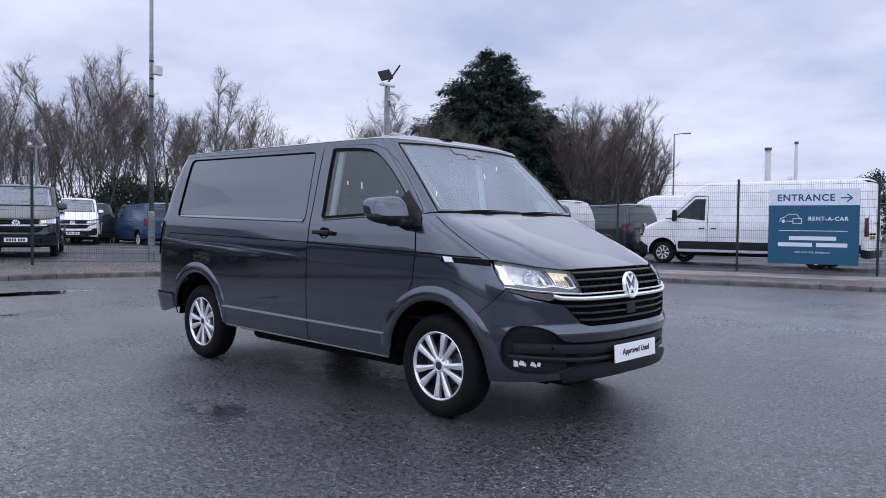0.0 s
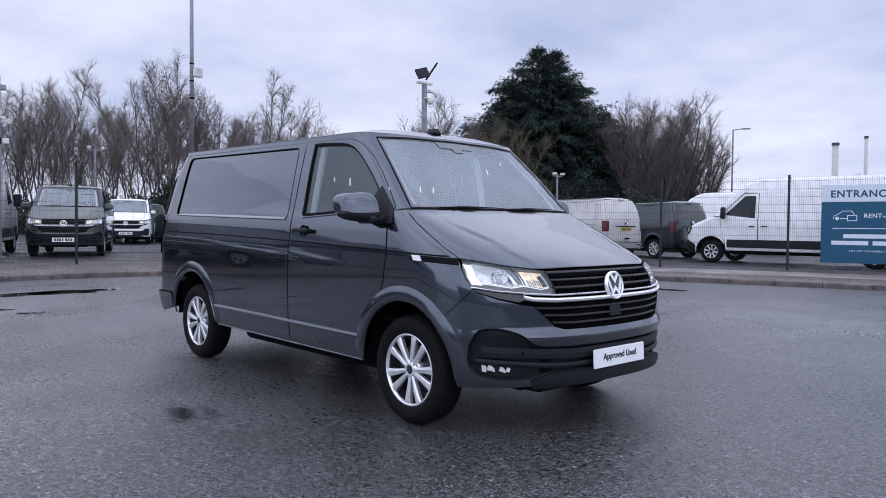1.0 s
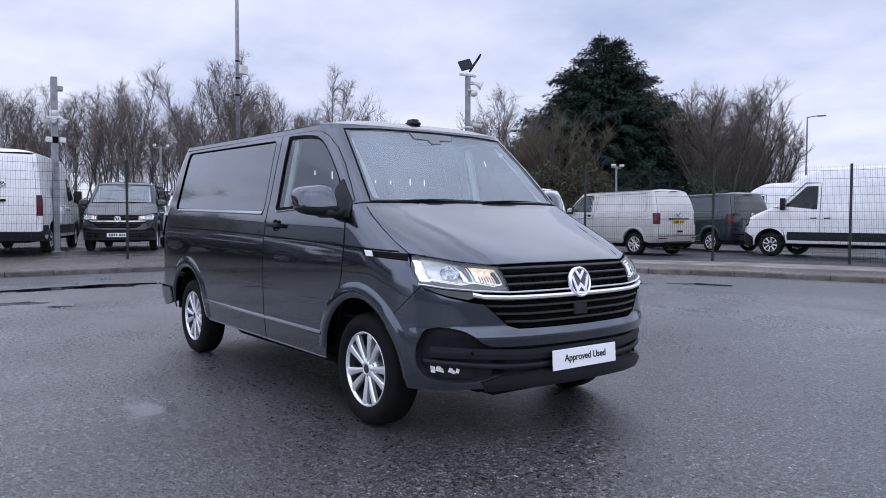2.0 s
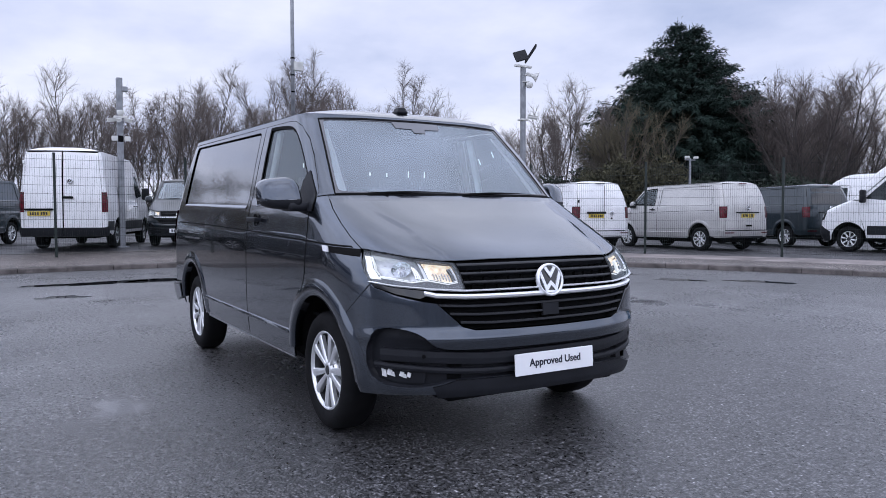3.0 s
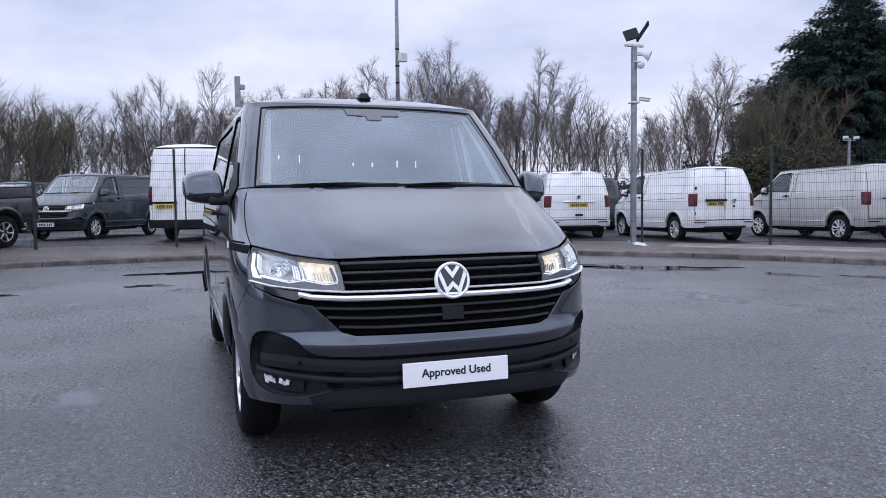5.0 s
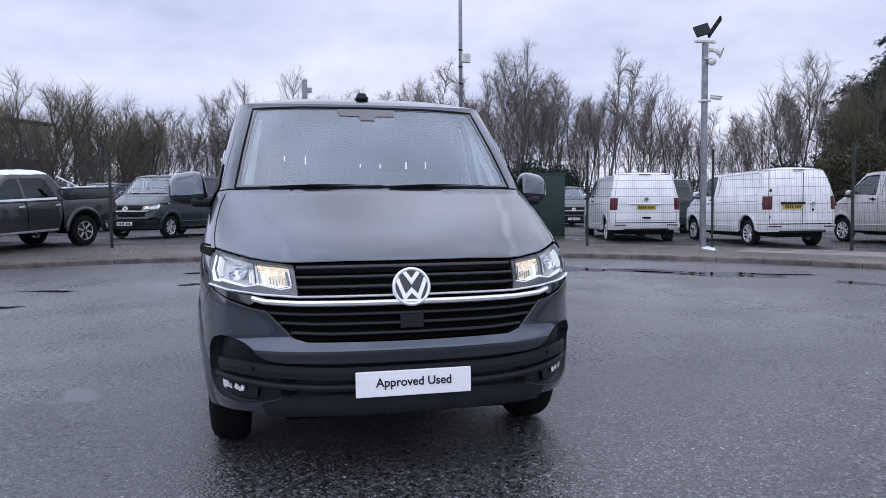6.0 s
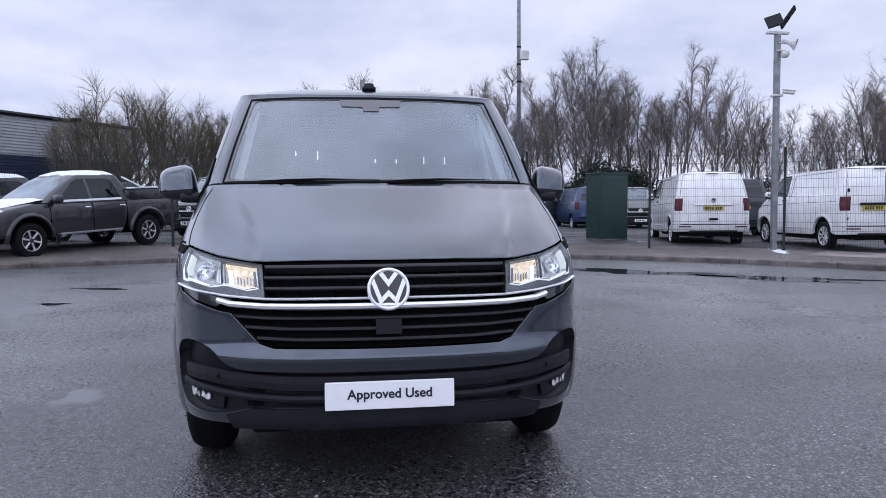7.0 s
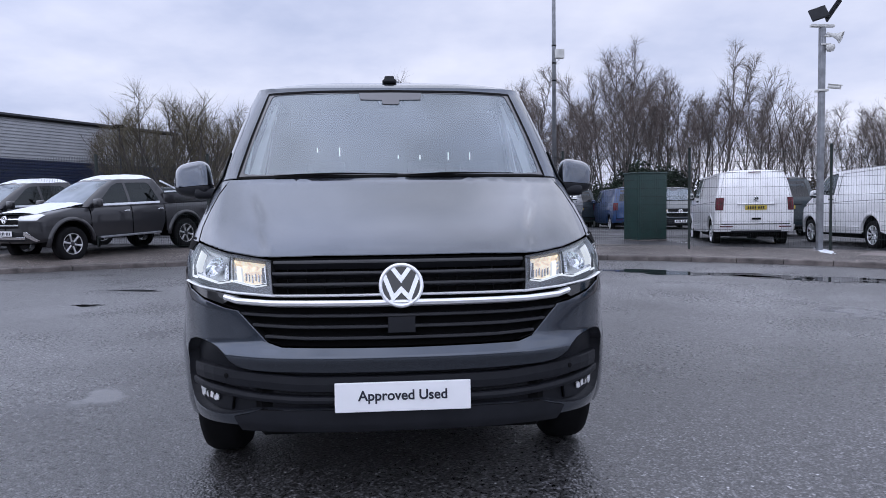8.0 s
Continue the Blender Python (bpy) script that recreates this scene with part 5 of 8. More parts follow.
    strip(V, "insert_bar", [("f", -0.875, 0.468), ("f", -0.76, 0.462), ("f", -0.55, 0.448), ("f", -0.4, 0.443), ("f", 0.4, 0.443), ("f", 0.55, 0.448), ("f", 0.76, 0.462), ("f", 0.875, 0.468)], 0.030, M["plastic"], ins, off=-0.010, depth=0.04, crown=0.006)
    for sd in (1, -1):
        fg = [("f", 0.690 * sd, 0.452), ("f", 0.865 * sd, 0.455), ("f", 0.868 * sd, 0.396), ("f", 0.80 * sd, 0.380), ("f", 0.70 * sd, 0.380)]
        fp = panel(V, "fog_lamp", fg, M["plastic"], v, off=-0.030, thick=0.02, step=0.04, gap=0, label="fog lamp in a black pocket")
        # glints of the reflector modelled as white shards
        for k, (y0, wd, z0, z1) in enumerate(((0.841, 0.014, 0.402, 0.444), (0.827, 0.014, 0.414, 0.446), (0.813, 0.013, 0.408, 0.436), (0.784, 0.014, 0.412, 0.440), (0.770, 0.014, 0.404, 0.430), (0.756, 0.014, 0.410, 0.438))):
            lean = 0.004 * (-1) ** k
            panel(V, "fog_reflector", [("f", y0 * sd, z0), ("f", (y0 + wd) * sd, z0 + 0.004), ("f", (y0 + wd + lean) * sd, z1), ("f", (y0 + lean) * sd, z1 - 0.005)], M["fog"], fp, off=-0.024 + 0.004 * (k % 2), thick=0.008, step=0.03, gap=0)
        pu = V.uv(("f", 0.70 * sd, 0.523), 1)
        v_, f_ = lathe([(0, 0.004), (0.010, 0.003), (0.012, -0.005)], 14, "z")
        so = raw("parking_sensor", v_, f_, M["softblack"], ins)
        so.matrix_local = Matrix.Translation(V.S(*pu) - V.N(*pu) * 0.008) @ V.N(*pu).to_track_quat("Z", "Y").to_matrix().to_4x4()
    lip = mirror_f([("f", 0, 0.326), ("f", 0.45, 0.324), ("f", 0.63, 0.316), ("f", 0.66, 0.368), ("f", 0.60, 0.386), ("f", 0.555, 0.403), ("f", 0, 0.413)])
    panel(V, "valance", lip, M["plastic"], v, off=0.008, thick=0.024, step=0.03, gap=0, label="black plastic lower valance")
    # number plate carrier with words
    pb = part("front_plate", box_bm((0.010, 0.522, 0.113), (0, 0, 0), 0.004, 2), M["plate"], v, "white show plate with dark words")
    pb.matrix_local = pose(0.914, 0, 0.4505, 0, -3, 0)
    if front_plate:
        text_mesh("plate_lettering", front_plate, 0.0535, pose(0.006, 0, 0.004, 90, 0, 90), M["ink"], pb, bold=0.0011)
    # wipers
    for y0, y1 in ((-0.60, 0.02), (0.06, 0.62)):
        bm = bmesh.new()
        prev = None
        for k in range(14):
            t = k / 13
            y = y0 + (y1 - y0) * t
            z = 1.336 + 0.006 * math.sin(t * 3.1) + 0.006 * t
            u = V.uv(("f", y, z), 1)
            c = V.S(*u) + V.N(*u) * 0.009
            rr = 0.003 + 0.0045 * math.sin(min(t * 1.25, 1) * 3.14)
            ring = [bm.verts.new(c + Vector(q) * rr) for q in ((0.7, 0, -0.7), (0.7, 0, 0.7), (-0.7, 0, 0.7), (-0.7, 0, -0.7))]
            if prev:
                for i in range(4):
                    bm.faces.new((prev[i], prev[(i + 1) % 4], ring[(i + 1) % 4], ring[i]))
            prev = ring
        part("wiper", bm, M["softblack"], v)
    cw = [("f", -0.80, 1.324), ("f", 0.80, 1.324), ("f", 0.78, 1.352), ("f", -0.78, 1.352)]
    panel(V, "cowl", cw, M["softblack"], v, off=-0.012, thick=0, step=0.1, gap=0)
    van_cabin(v)
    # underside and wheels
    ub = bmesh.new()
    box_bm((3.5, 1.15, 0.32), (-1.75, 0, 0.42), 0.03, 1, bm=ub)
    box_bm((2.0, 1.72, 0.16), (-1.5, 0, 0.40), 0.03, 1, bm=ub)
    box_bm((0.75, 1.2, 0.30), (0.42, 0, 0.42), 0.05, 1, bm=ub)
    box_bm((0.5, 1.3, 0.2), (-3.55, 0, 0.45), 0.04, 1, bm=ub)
    # low boxes added to block light and darken the ground beneath
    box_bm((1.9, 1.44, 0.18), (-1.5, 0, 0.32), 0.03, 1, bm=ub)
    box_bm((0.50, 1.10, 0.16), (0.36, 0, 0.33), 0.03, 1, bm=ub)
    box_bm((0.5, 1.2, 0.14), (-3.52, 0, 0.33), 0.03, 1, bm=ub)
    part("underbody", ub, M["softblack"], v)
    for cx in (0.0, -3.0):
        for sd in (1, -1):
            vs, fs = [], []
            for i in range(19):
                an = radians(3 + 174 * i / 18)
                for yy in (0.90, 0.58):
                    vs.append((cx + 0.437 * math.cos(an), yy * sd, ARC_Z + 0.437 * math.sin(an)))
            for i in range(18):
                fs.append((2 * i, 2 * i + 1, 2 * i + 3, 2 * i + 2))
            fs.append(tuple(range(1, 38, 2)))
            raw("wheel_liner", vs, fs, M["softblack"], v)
    for cx, sp in ((0.0, 8), (-3.0, 31)):
        for sd in (1, -1):
            put_wheel(van_wheel, v, cx, 0.822 * sd, 0.335, sp)
    return v


def seal_ring(body, name, ring, width, material, parent, off=0.0015):
    vs, fs = [], []
    inn, out = shrink(ring, width / 2), shrink(ring, -width / 2)
    k = len(ring)
    for a, c in zip(inn, out):
        for u, z in (a, c):
            vs.append(body.S(u, z) + body.N(u, z) * off)
    for i in range(k):
        j = (i + 1) % k
        fs.append((2 * i, 2 * i + 1, 2 * j + 1, 2 * j))
    return raw(name, vs, fs, material, parent)


def line_bar(body, name, ring, width, material, parent, off=0.002):
    vs, fs = [], []
    k = len(ring)
    for i in range(k):
        a, c = ring[max(i - 1, 0)], ring[min(i + 1, k - 1)]
        t = Vector((c[0] - a[0], c[1] - a[1])).normalized()
        for sg in (-1, 1):
            u, z = ring[i][0] - t.y * sg * width / 2, ring[i][1] + t.x * sg * width / 2
            vs.append(body.S(u, z) + body.N(u, z) * off)
    for i in range(k - 1):
        fs.append((2 * i, 2 * i + 1, 2 * i + 3, 2 * i + 2))
    return raw(name, vs, fs, material, parent)


def bumper_panel(V, v, P):
    """The painted bumper in one piece round the nose."""
    lft = [BUMP[i] for i in range(len(BUMP))]
    ring_l = V.ring(lft, 1, 0.03, close=False) + [V.uv(lft[-1], 1)]
    # joined ring: left half forwards, right half back
    start = ring_l[:]
    mirrored = [(-u, z) for u, z in reversed(ring_l) if abs(u) > 1e-6]
    full = start + mirrored
    return ring_panel(V, "front_bumper", full, P, v, holes=[V.ring(INSERT, 1, 0.03)])


def ring_panel(body, name, ring, material, parent, holes=(), step=0.022):
    keep = body.ring
    body.ring = lambda pts, side, st, close=True: pts
    ob = panel(body, name, ring, material, parent, step=step, edge=0.03, holes=holes)
    body.ring = keep
    return ob


def van_cabin(v):
    """What shows through the glass: dashboard, wheel, seats, bulkhead and pillar trims."""
    b = bmesh.new()
    box_bm((0.50, 1.56, 0.30), (-0.42, 0, 1.09), 0.06, 3, bm=b)
    for q in b.verts:
        if q.co.z > 1.15:
            q.co.z += 0.10 * max(0, (-0.30 - q.co.x)) - 0.02
    part("dashboard", b, M["seat"], v, smooth=True)
    part("instrument_hood", box_bm((0.22, 0.36, 0.10), (-0.56, -0.38, 1.24), 0.04, 3), M["softblack"], v, smooth=True)
    bm = bmesh.new()
    R, r = 0.185, 0.016
    rows = []
    for i in range(28):
        a = 2 * math.pi * i / 28
        rows.append([bm.verts.new(((R + r * math.cos(c)) * math.cos(a), (R + r * math.cos(c)) * math.sin(a), r * math.sin(c))) for c in [k * math.pi / 3 for k in range(6)]])
    for i in range(28):
        for k in range(6):
            bm.faces.new((rows[i][k], rows[(i + 1) % 28][k], rows[(i + 1) % 28][(k + 1) % 6], rows[i][(k + 1) % 6]))
    box_bm((0.34, 0.03, 0.02), (0, 0, 0), bm=bm)
    box_bm((0.03, 0.18, 0.02), (0, -0.09, 0), bm=bm)
    box_bm((0.11, 0.10, 0.04), (0, 0, 0), 0.01, 1, bm=bm)
    sw = part("steering_wheel", bm, M["gloss"], v, smooth=True)
    sw.matrix_local = pose(-0.72, -0.38, 1.22, 0, -52, 0) @ pose(0, 0, 0, 0, 0, 90)
    for y, wd in ((-0.42, 0.50), (0.25, 0.46), (0.62, 0.40)):
        st = part("seat", box_bm((0.50, wd, 0.16), (-1.05, y, 0.85), 0.05, 2), M["seat"], v)
        part("seat_back", box_bm((0.14, wd, 0.54), (-1.34, y, 1.15), 0.05, 2), M["seat"], st)
        part("headrest", box_bm((0.10, 0.26, 0.13), (-1.36, y, 1.435), 0.04, 2), M["seat"], st)
    bk = bmesh.new()
    bk.faces.new([bk.verts.new(q) for q in ((-1.46, -0.86, 0.4), (-1.46, 0.86, 0.4), (-1.46, 0.86, 1.26), (-1.46, 0.75, 1.84), (-1.46, -0.75, 1.84), (-1.46, -0.86, 1.26))])
    bmesh.ops.solidify(bk, geom=bk.faces[:], thickness=0.02)
    part("bulkhead", bk, M["trim_in"], v)
    part("cab_floor", box_bm((1.6, 1.7, 0.02), (-0.70, 0, 0.62), 0.0), M["softblack"], v)
    part("headlining", box_bm((0.86, 1.36, 0.02), (-1.12, 0, 1.858), 0.0), M["trim_in"], v)
    for sd in (1, -1):
        pt = part("pillar_trim", box_bm((0.07, 0.03, 0.54), (0, 0, 0), 0.01, 1), M["trim_pale"], v, "pale grey pillar trim")
        pt.matrix_local = pose(-1.17, 0.80 * sd, 1.53, 11.5 * sd, 0, 0)
    for y, z0, z1 in ((-0.485, 1.565, 1.600), (-0.335, 1.540, 1.600), (0.067, 1.520, 1.546), (0.216, 1.515, 1.546), (0.413, 1.511, 1.564), (0.563, 1.511, 1.563)):
        part("bulkhead_slot", box_bm((0.008, 0.009, z1 - z0), (-1.43, y, (z0 + z1) / 2), 0.002, 1), M["slit"], v, "narrow slit in the bulkhead with an added glow")
    part("rear_view_sensor", box_bm((0.10, 0.16, 0.05), (-0.66, 0, 1.79), 0.02, 2), M["softblack"], v)

# ---------------------------------------------------------------- other parked vehicles


def recolour(thing, old, fresh):
    for o in (thing, *thing.children_recursive):
        if o.type == "MESH":
            for s_ in o.material_slots:
                if s_.material == old:
                    s_.link = "OBJECT"
                    s_.material = fresh


def number_plate(parent, m, yellow, wide=0.52, high=0.111):
    """A plate with plain bars for its signs."""
    p = part("number_plate", box_bm((0.008, wide, high), (0, 0, 0), 0.002, 1), M["plate_y"] if yellow else M["plate"], parent)
    p.matrix_local = m
    x = -0.21
    for w_ in (0.05, 0.05, 0.05, 0.05, 0.0, 0.05, 0.05, 0.05):
        if w_:
            part("plate_bar", box_bm((0.002, 0.036, high * 0.62), (0.0052, x + w_ / 2, 0)), M["ink"], p)
        x += 0.056 if w_ else 0.03
    return p


def parked_van(x, y, head, col, label, rear="tailgate", rear_glass=False, dz=0.0):
    z = ground_z(x, y) + dz
    v = copy_thing(hero, pose(x, y, z, 0, 0, head))
    v["group"] = "vans parked behind the fence"
    v["label"] = label
    for o in list(v.children_recursive):
        nm = o.name.split(".")[0]
        if nm in ("plate_lettering", "grille_rib", "bulkhead_slot", "lamp_facet", "reflector_flute", "reflector_bowl", "bulb_cap", "fog_reflector", "front_plate", "wheel_bolt", "parking_sensor"):
            bpy.data.objects.remove(o)
    recolour(v, M["grey"], M[col])
    number_plate(v, pose(0.914, 0, 0.4505, 0, -3, 0), False)
    V = VAN
    if rear == "tailgate":
        number_plate(v, pose(-3.905, 0, 1.0, 0, 0, 180) @ pose(0, 0, 0, 0, 4, 0), True)
        part("tailgate_handle", box_bm((0.05, 0.9, 0.035), (-3.90, 0, 1.09), 0.01, 1), M[col] if col == "white" else M["plastic"], v)
        badge(v, pose(-3.905, 0, 1.215, 0, -90, 0) @ pose(0, 0, 0, 0, 0, -90), 0.065, M["gloss"], M["chrome"])
        part("bumper_recess", box_bm((0.03, 0.22, 0.05), (-3.945, 0, 0.72), 0.008, 1), M["softblack"], v)
    else:
        number_plate(v, pose(-3.905, 0.26, 1.0, 0, 0, 180), True)
        part("plate_lamp_bar", box_bm((0.05, 0.62, 0.06), (-3.91, 0.26, 1.088), 0.012, 1), M["plastic"], v)
        badge(v, pose(-3.905, -0.26, 1.07, 0, -90, 0) @ pose(0, 0, 0, 0, 0, -90), 0.06, M["gloss"], M["chrome"])
        part("door_gap", box_bm((0.012, 0.010, 1.25), (-3.895, 0, 1.20)), M["softblack"], v)
        part("lock_knob", box_bm((0.03, 0.05, 0.05), (-3.90, -0.26, 0.93), 0.01, 1), M["softblack"], v)
        for z_ in (0.75, 1.40):
            part("door_hinge", box_bm((0.03, 0.05, 0.08), (-3.83, 0.80, z_), 0.008, 1), M["plastic"], v)
    part("high_brake_lamp", box_bm((0.03, 0.30, 0.025), (-3.70, 0, 1.90), 0.006, 1), M["red_lens"] if rear == "tailgate" else M["softblack"], v)
    part("tow_cover", box_bm((0.06, 1.2, 0.05), (-3.90, 0, 0.40), 0.01, 1), M["plastic"], v)
    if rear_glass:
        vs, fs = [], []
        for k in range(9):
            t = -1 + 2 * k / 8
            for z_, hw in ((1.28, 0.70), (1.5, 0.67), (1.78, 0.60)):
                yy = t * hw
                u, zz = V.uv(("r", yy, z_), 1 if yy >= 0 else -1)
                vs.append(V.S(u, zz) + Vector((-0.008, 0, 0)))
        for k in range(8):
            for q in range(2):
                fs.append((3 * k + q, 3 * k + q + 1, 3 * k + q + 4, 3 * k + q + 3))
        raw("rear_window", vs, fs, M["gloss"], v, smooth=True)
    return v


# ---- the tall vans
def tall_body(wb):
    r = -wb - 1.32
    return Body(
        xf=[(0.25, 0.86), (0.4, 0.98), (0.6, 1.0), (0.8, 0.98), (1.0, 0.93), (1.1, 0.86), (1.18, 0.72), (1.26, 0.52), (1.34, 0.30), (1.40, 0.13), (1.46, 0.0), (1.8, -0.26), (2.1, -0.52), (2.28, -0.72), (2.42, -0.98), (2.5, -1.2)],
        a=[(0.25, 0.6), (1.0, 0.62), (1.3, 0.45), (1.46, 0.34), (2.5, 0.32)], n=[(0.25, 2.9), (1.0, 2.9), (1.4, 4.2), (2.5, 4.5)],
        w=[(0.25, 0.93), (0.45, 1.0), (1.2, 1.02), (1.42, 1.005), (1.5, 0.985), (2.2, 0.92), (2.45, 0.87), (2.5, 0.845)],
        xr=[(0.25, r + 0.05), (0.5, r), (1.5, r + 0.02), (2.3, r + 0.06), (2.5, r + 0.10)], ar=0.16, nr=4.5)


tall_wheel = wheel_parts(0.348, 0.225, 0.215, 8, M["alloy"], twin=False)


def tall_van(x, y, head, wb, label, dz=0.0):
    T = tall_body(wb)
    P = M["white"]
    v = empty("tall_van", pose(x, y, ground_z(x, y) + dz, 0, 0, head), label, "van", "vans parked behind the fence")
    r = -wb - 1.32
    for sd in (1, -1):
        fl = lambda pts: [(k, c * sd if k in "fr" else c, z) for k, c, z in pts]
        rear_a = arc("s", -wb, 0.35, 0.47, 0, 180, 16)
        wing = [("f", 0.02, 0.30), ("f", 0.6, 0.30), ("s", 0.50, 0.32)] + arc("s", 0, 0.35, 0.47, 0, 150, 14) + [("s", -0.42, 0.62), ("s", -0.30, 1.0), ("s", -0.30, 1.40), ("f", 0.86, 1.42), ("f", 0.5, 1.44), ("f", 0.02, 1.445)]
        panel(T, "front_wing", fl(wing), P, v, side=sd, step=0.09, edge=0.06, gap=0.0)
        door = [("s", -0.30, 1.40), ("s", -0.30, 1.0), ("s", -0.43, 0.62), ("s", -0.46, 0.46), ("s", -1.42, 0.46), ("s", -1.42, 2.10), ("s", -1.0, 2.10), ("s", -0.34, 1.50)]
        win = [("s", -0.42, 1.46), ("s", -1.33, 1.36), ("s", -1.33, 2.02), ("s", -1.02, 2.02)]
        d = panel(T, "cab_door", fl(door), P, v, side=sd, step=0.12, edge=0.08, holes=[fl(win)], gap=0.004)
        panel(T, "door_window", fl(win), M["dark_glass"], d, side=sd, off=-0.004, thick=0, step=0.2, gap=0)
        pts = [("s", -1.43, 0.46), ("s", -wb + 0.50, 0.46)] + rear_a[1:] + [("s", r + 0.22, 0.46), ("r", 0.9, 0.5), ("r", 0.9, 1.5), ("r", 0.82, 2.46), ("s", r + 0.3, 2.49), ("s", -1.3, 2.49), ("s", -1.0, 2.40), ("s", -0.98, 2.13), ("s", -1.43, 2.11)]
        s_ = panel(T, "side_panel", fl(pts), P, v, side=sd, step=0.16, edge=0.08, gap=0.002)
        pil = [("f", 0.88, 1.45), ("f", 0.80, 1.46), ("f", 0.72, 2.12), ("f", 0.02, 2.16), ("f", 0.02, 2.49), ("f", 0.6, 2.49), ("s", -1.0, 2.42), ("s", -0.98, 2.12), ("s", -0.33, 1.51), ("s", -0.30, 1.42)]
        panel(T, "cab_frame", fl(pil), P, v, side=sd, step=0.12, edge=0.07, gap=0)
        for z0, x0, x1 in ((1.42, -1.5, r + 0.25), (2.12, -1.5, r + 0.25)):
            strip(T, "side_swage", [("s", x0, z0), ("s", x1, z0)], 0.02, P, s_, sd, off=0.004, depth=0.012, step=0.5)
        strip(T, "sill_cladding", [("s", -0.50, 0.60), ("s", -wb + 0.49, 0.60)], 0.24, M["plastic"], v, sd, off=0.012, depth=0.03, step=0.4)
        strip(T, "sill_cladding", [("s", -wb - 0.50, 0.60), ("s", r + 0.20, 0.60)], 0.24, M["plastic"], v, sd, off=0.012, depth=0.03, step=0.2)
        strip(T, "step_sill", [("s", -0.47, 0.43), ("s", -wb + 0.46, 0.43)], 0.08, M["white"], v, sd, off=0.0, depth=0.03, step=0.5)
        bl = [("f", 0.02, 0.28), ("f", 0.7, 0.28), ("s", 0.52, 0.30), ("s", 0.50, 0.55), ("f", 0.9, 0.70), ("f", 0.5, 0.66), ("f", 0.02, 0.66)]
        panel(T, "front_bumper", fl(bl), M["plastic"], v, side=sd, off=0.02, thick=0.03, step=0.1, gap=0)
        hl = [("f", 0.56, 0.98), ("f", 0.90, 1.14), ("f", 0.96, 1.08), ("f", 0.93, 0.88), ("f", 0.62, 0.84)]
        panel(T, "headlight", fl(hl), M["gloss"], v, side=sd, off=0.006, thick=0.01, step=0.08, gap=0)
        hl2 = [("f", 0.62, 0.96), ("f", 0.86, 1.06), ("f", 0.90, 0.96), ("f", 0.66, 0.88)]
        panel(T, "lamp_unit", fl(hl2), M["reflector"], v, side=sd, off=0.010, thick=0.004, step=0.08, gap=0)
        rd = [("r", 0.01, 0.56), ("r", 0.90, 0.56), ("r", 0.90, 1.5), ("r", 0.82, 2.44), ("r", 0.01, 2.46)]
        rdo = panel(T, "rear_door", fl(rd), P, v, side=sd, step=0.2, edge=0.1, gap=0.005)
        tl = [("r", 0.90, 0.95), ("r", 1.0, 0.95), ("s", r + 0.12, 0.95), ("s", r + 0.12, 1.45), ("r", 0.97, 1.45), ("r", 0.90, 1.45)]
        panel(T, "tail_lamp", fl(tl), M["red_lens"], v, side=sd, off=0.012, thick=0.03, step=0.1, gap=0, label="tall dark red tail lamp")
        for z_ in (0.9, 1.5, 2.2):
            part("door_hinge", box_bm((0.05, 0.05, 0.09), (r + 0.05, 0.94 * sd * (1 - 0.05 * (z_ - 0.9)), z_), 0.01, 1), M["white"], rdo)
        rb = [("r", 0.01, 0.36), ("r", 0.9, 0.36), ("s", r + 0.2, 0.38), ("s", r + 0.2, 0.60), ("r", 0.9, 0.56), ("r", 0.01, 0.56)]
        panel(T, "rear_bumper", fl(rb), M["plastic"], v, side=sd, off=0.05, thick=0.08, step=0.2, gap=0)
        part("door_mirror", box_bm((0.10, 0.22, 0.36), (-0.42, 1.12 * sd, 1.52), 0.045, 2), M["plastic"], v, smooth=True)
        part("door_handle", box_bm((0.18, 0.04, 0.03), (-1.25, 1.02 * sd, 1.12), 0.01, 1), M["plastic"], d)
        part("door_handle", box_bm((0.18, 0.04, 0.03), (-1.62, 1.02 * sd, 1.12), 0.01, 1), M["plastic"], s_)
    ws = mirror_f([("f", 0, 1.46), ("f", 0.80, 1.46), ("f", 0.72, 2.12), ("f", 0, 2.16)])
    panel(T, "windscreen", ws, M["dark_glass"], v, off=-0.004, thick=0, step=0.2, edge=0.1, gap=0)
    gr = mirror_f([("f", 0, 0.70), ("f", 0.52, 0.72), ("f", 0.56, 0.98), ("f", 0, 1.0)])
    panel(T, "grille", gr, M["gloss"], v, off=0.008, thick=0.01, step=0.1, gap=0)
    roof_skin(T, "roof", 2.487, 0.09, P, v, ends=(0.5, 0.2), p=3.0, nu=90)
    number_plate(v, pose(r - 0.02, 0.55, 0.92, 0, 0, 180), True)
    part("plate_lamp_bar", box_bm((0.04, 0.66, 0.05), (r - 0.01, 0.55, 1.02), 0.01, 1), M["softblack"], v)
    part("rear_handle", box_bm((0.05, 0.26, 0.06), (r - 0.02, -0.12, 1.32), 0.015, 1), M["softblack"], v)
    badge(v, pose(r - 0.005, -0.18, 1.72, 0, -90, 0) @ pose(0, 0, 0, 0, 0, -90), 0.07, M["gloss"], M["chrome"])
    ub = box_bm((wb + 1.6, 1.3, 0.4), (-wb / 2, 0, 0.48), 0.04, 1)
    box_bm((wb - 1.0, 1.9, 0.12), (-wb / 2, 0, 0.44), 0.02, 1, bm=ub)
    part("underbody", ub, M["softblack"], v)
    part("load_space", box_bm((wb - 0.3, 1.74, 1.7), (-wb / 2 - 1.0, 0, 1.45)), M["softblack"], v)
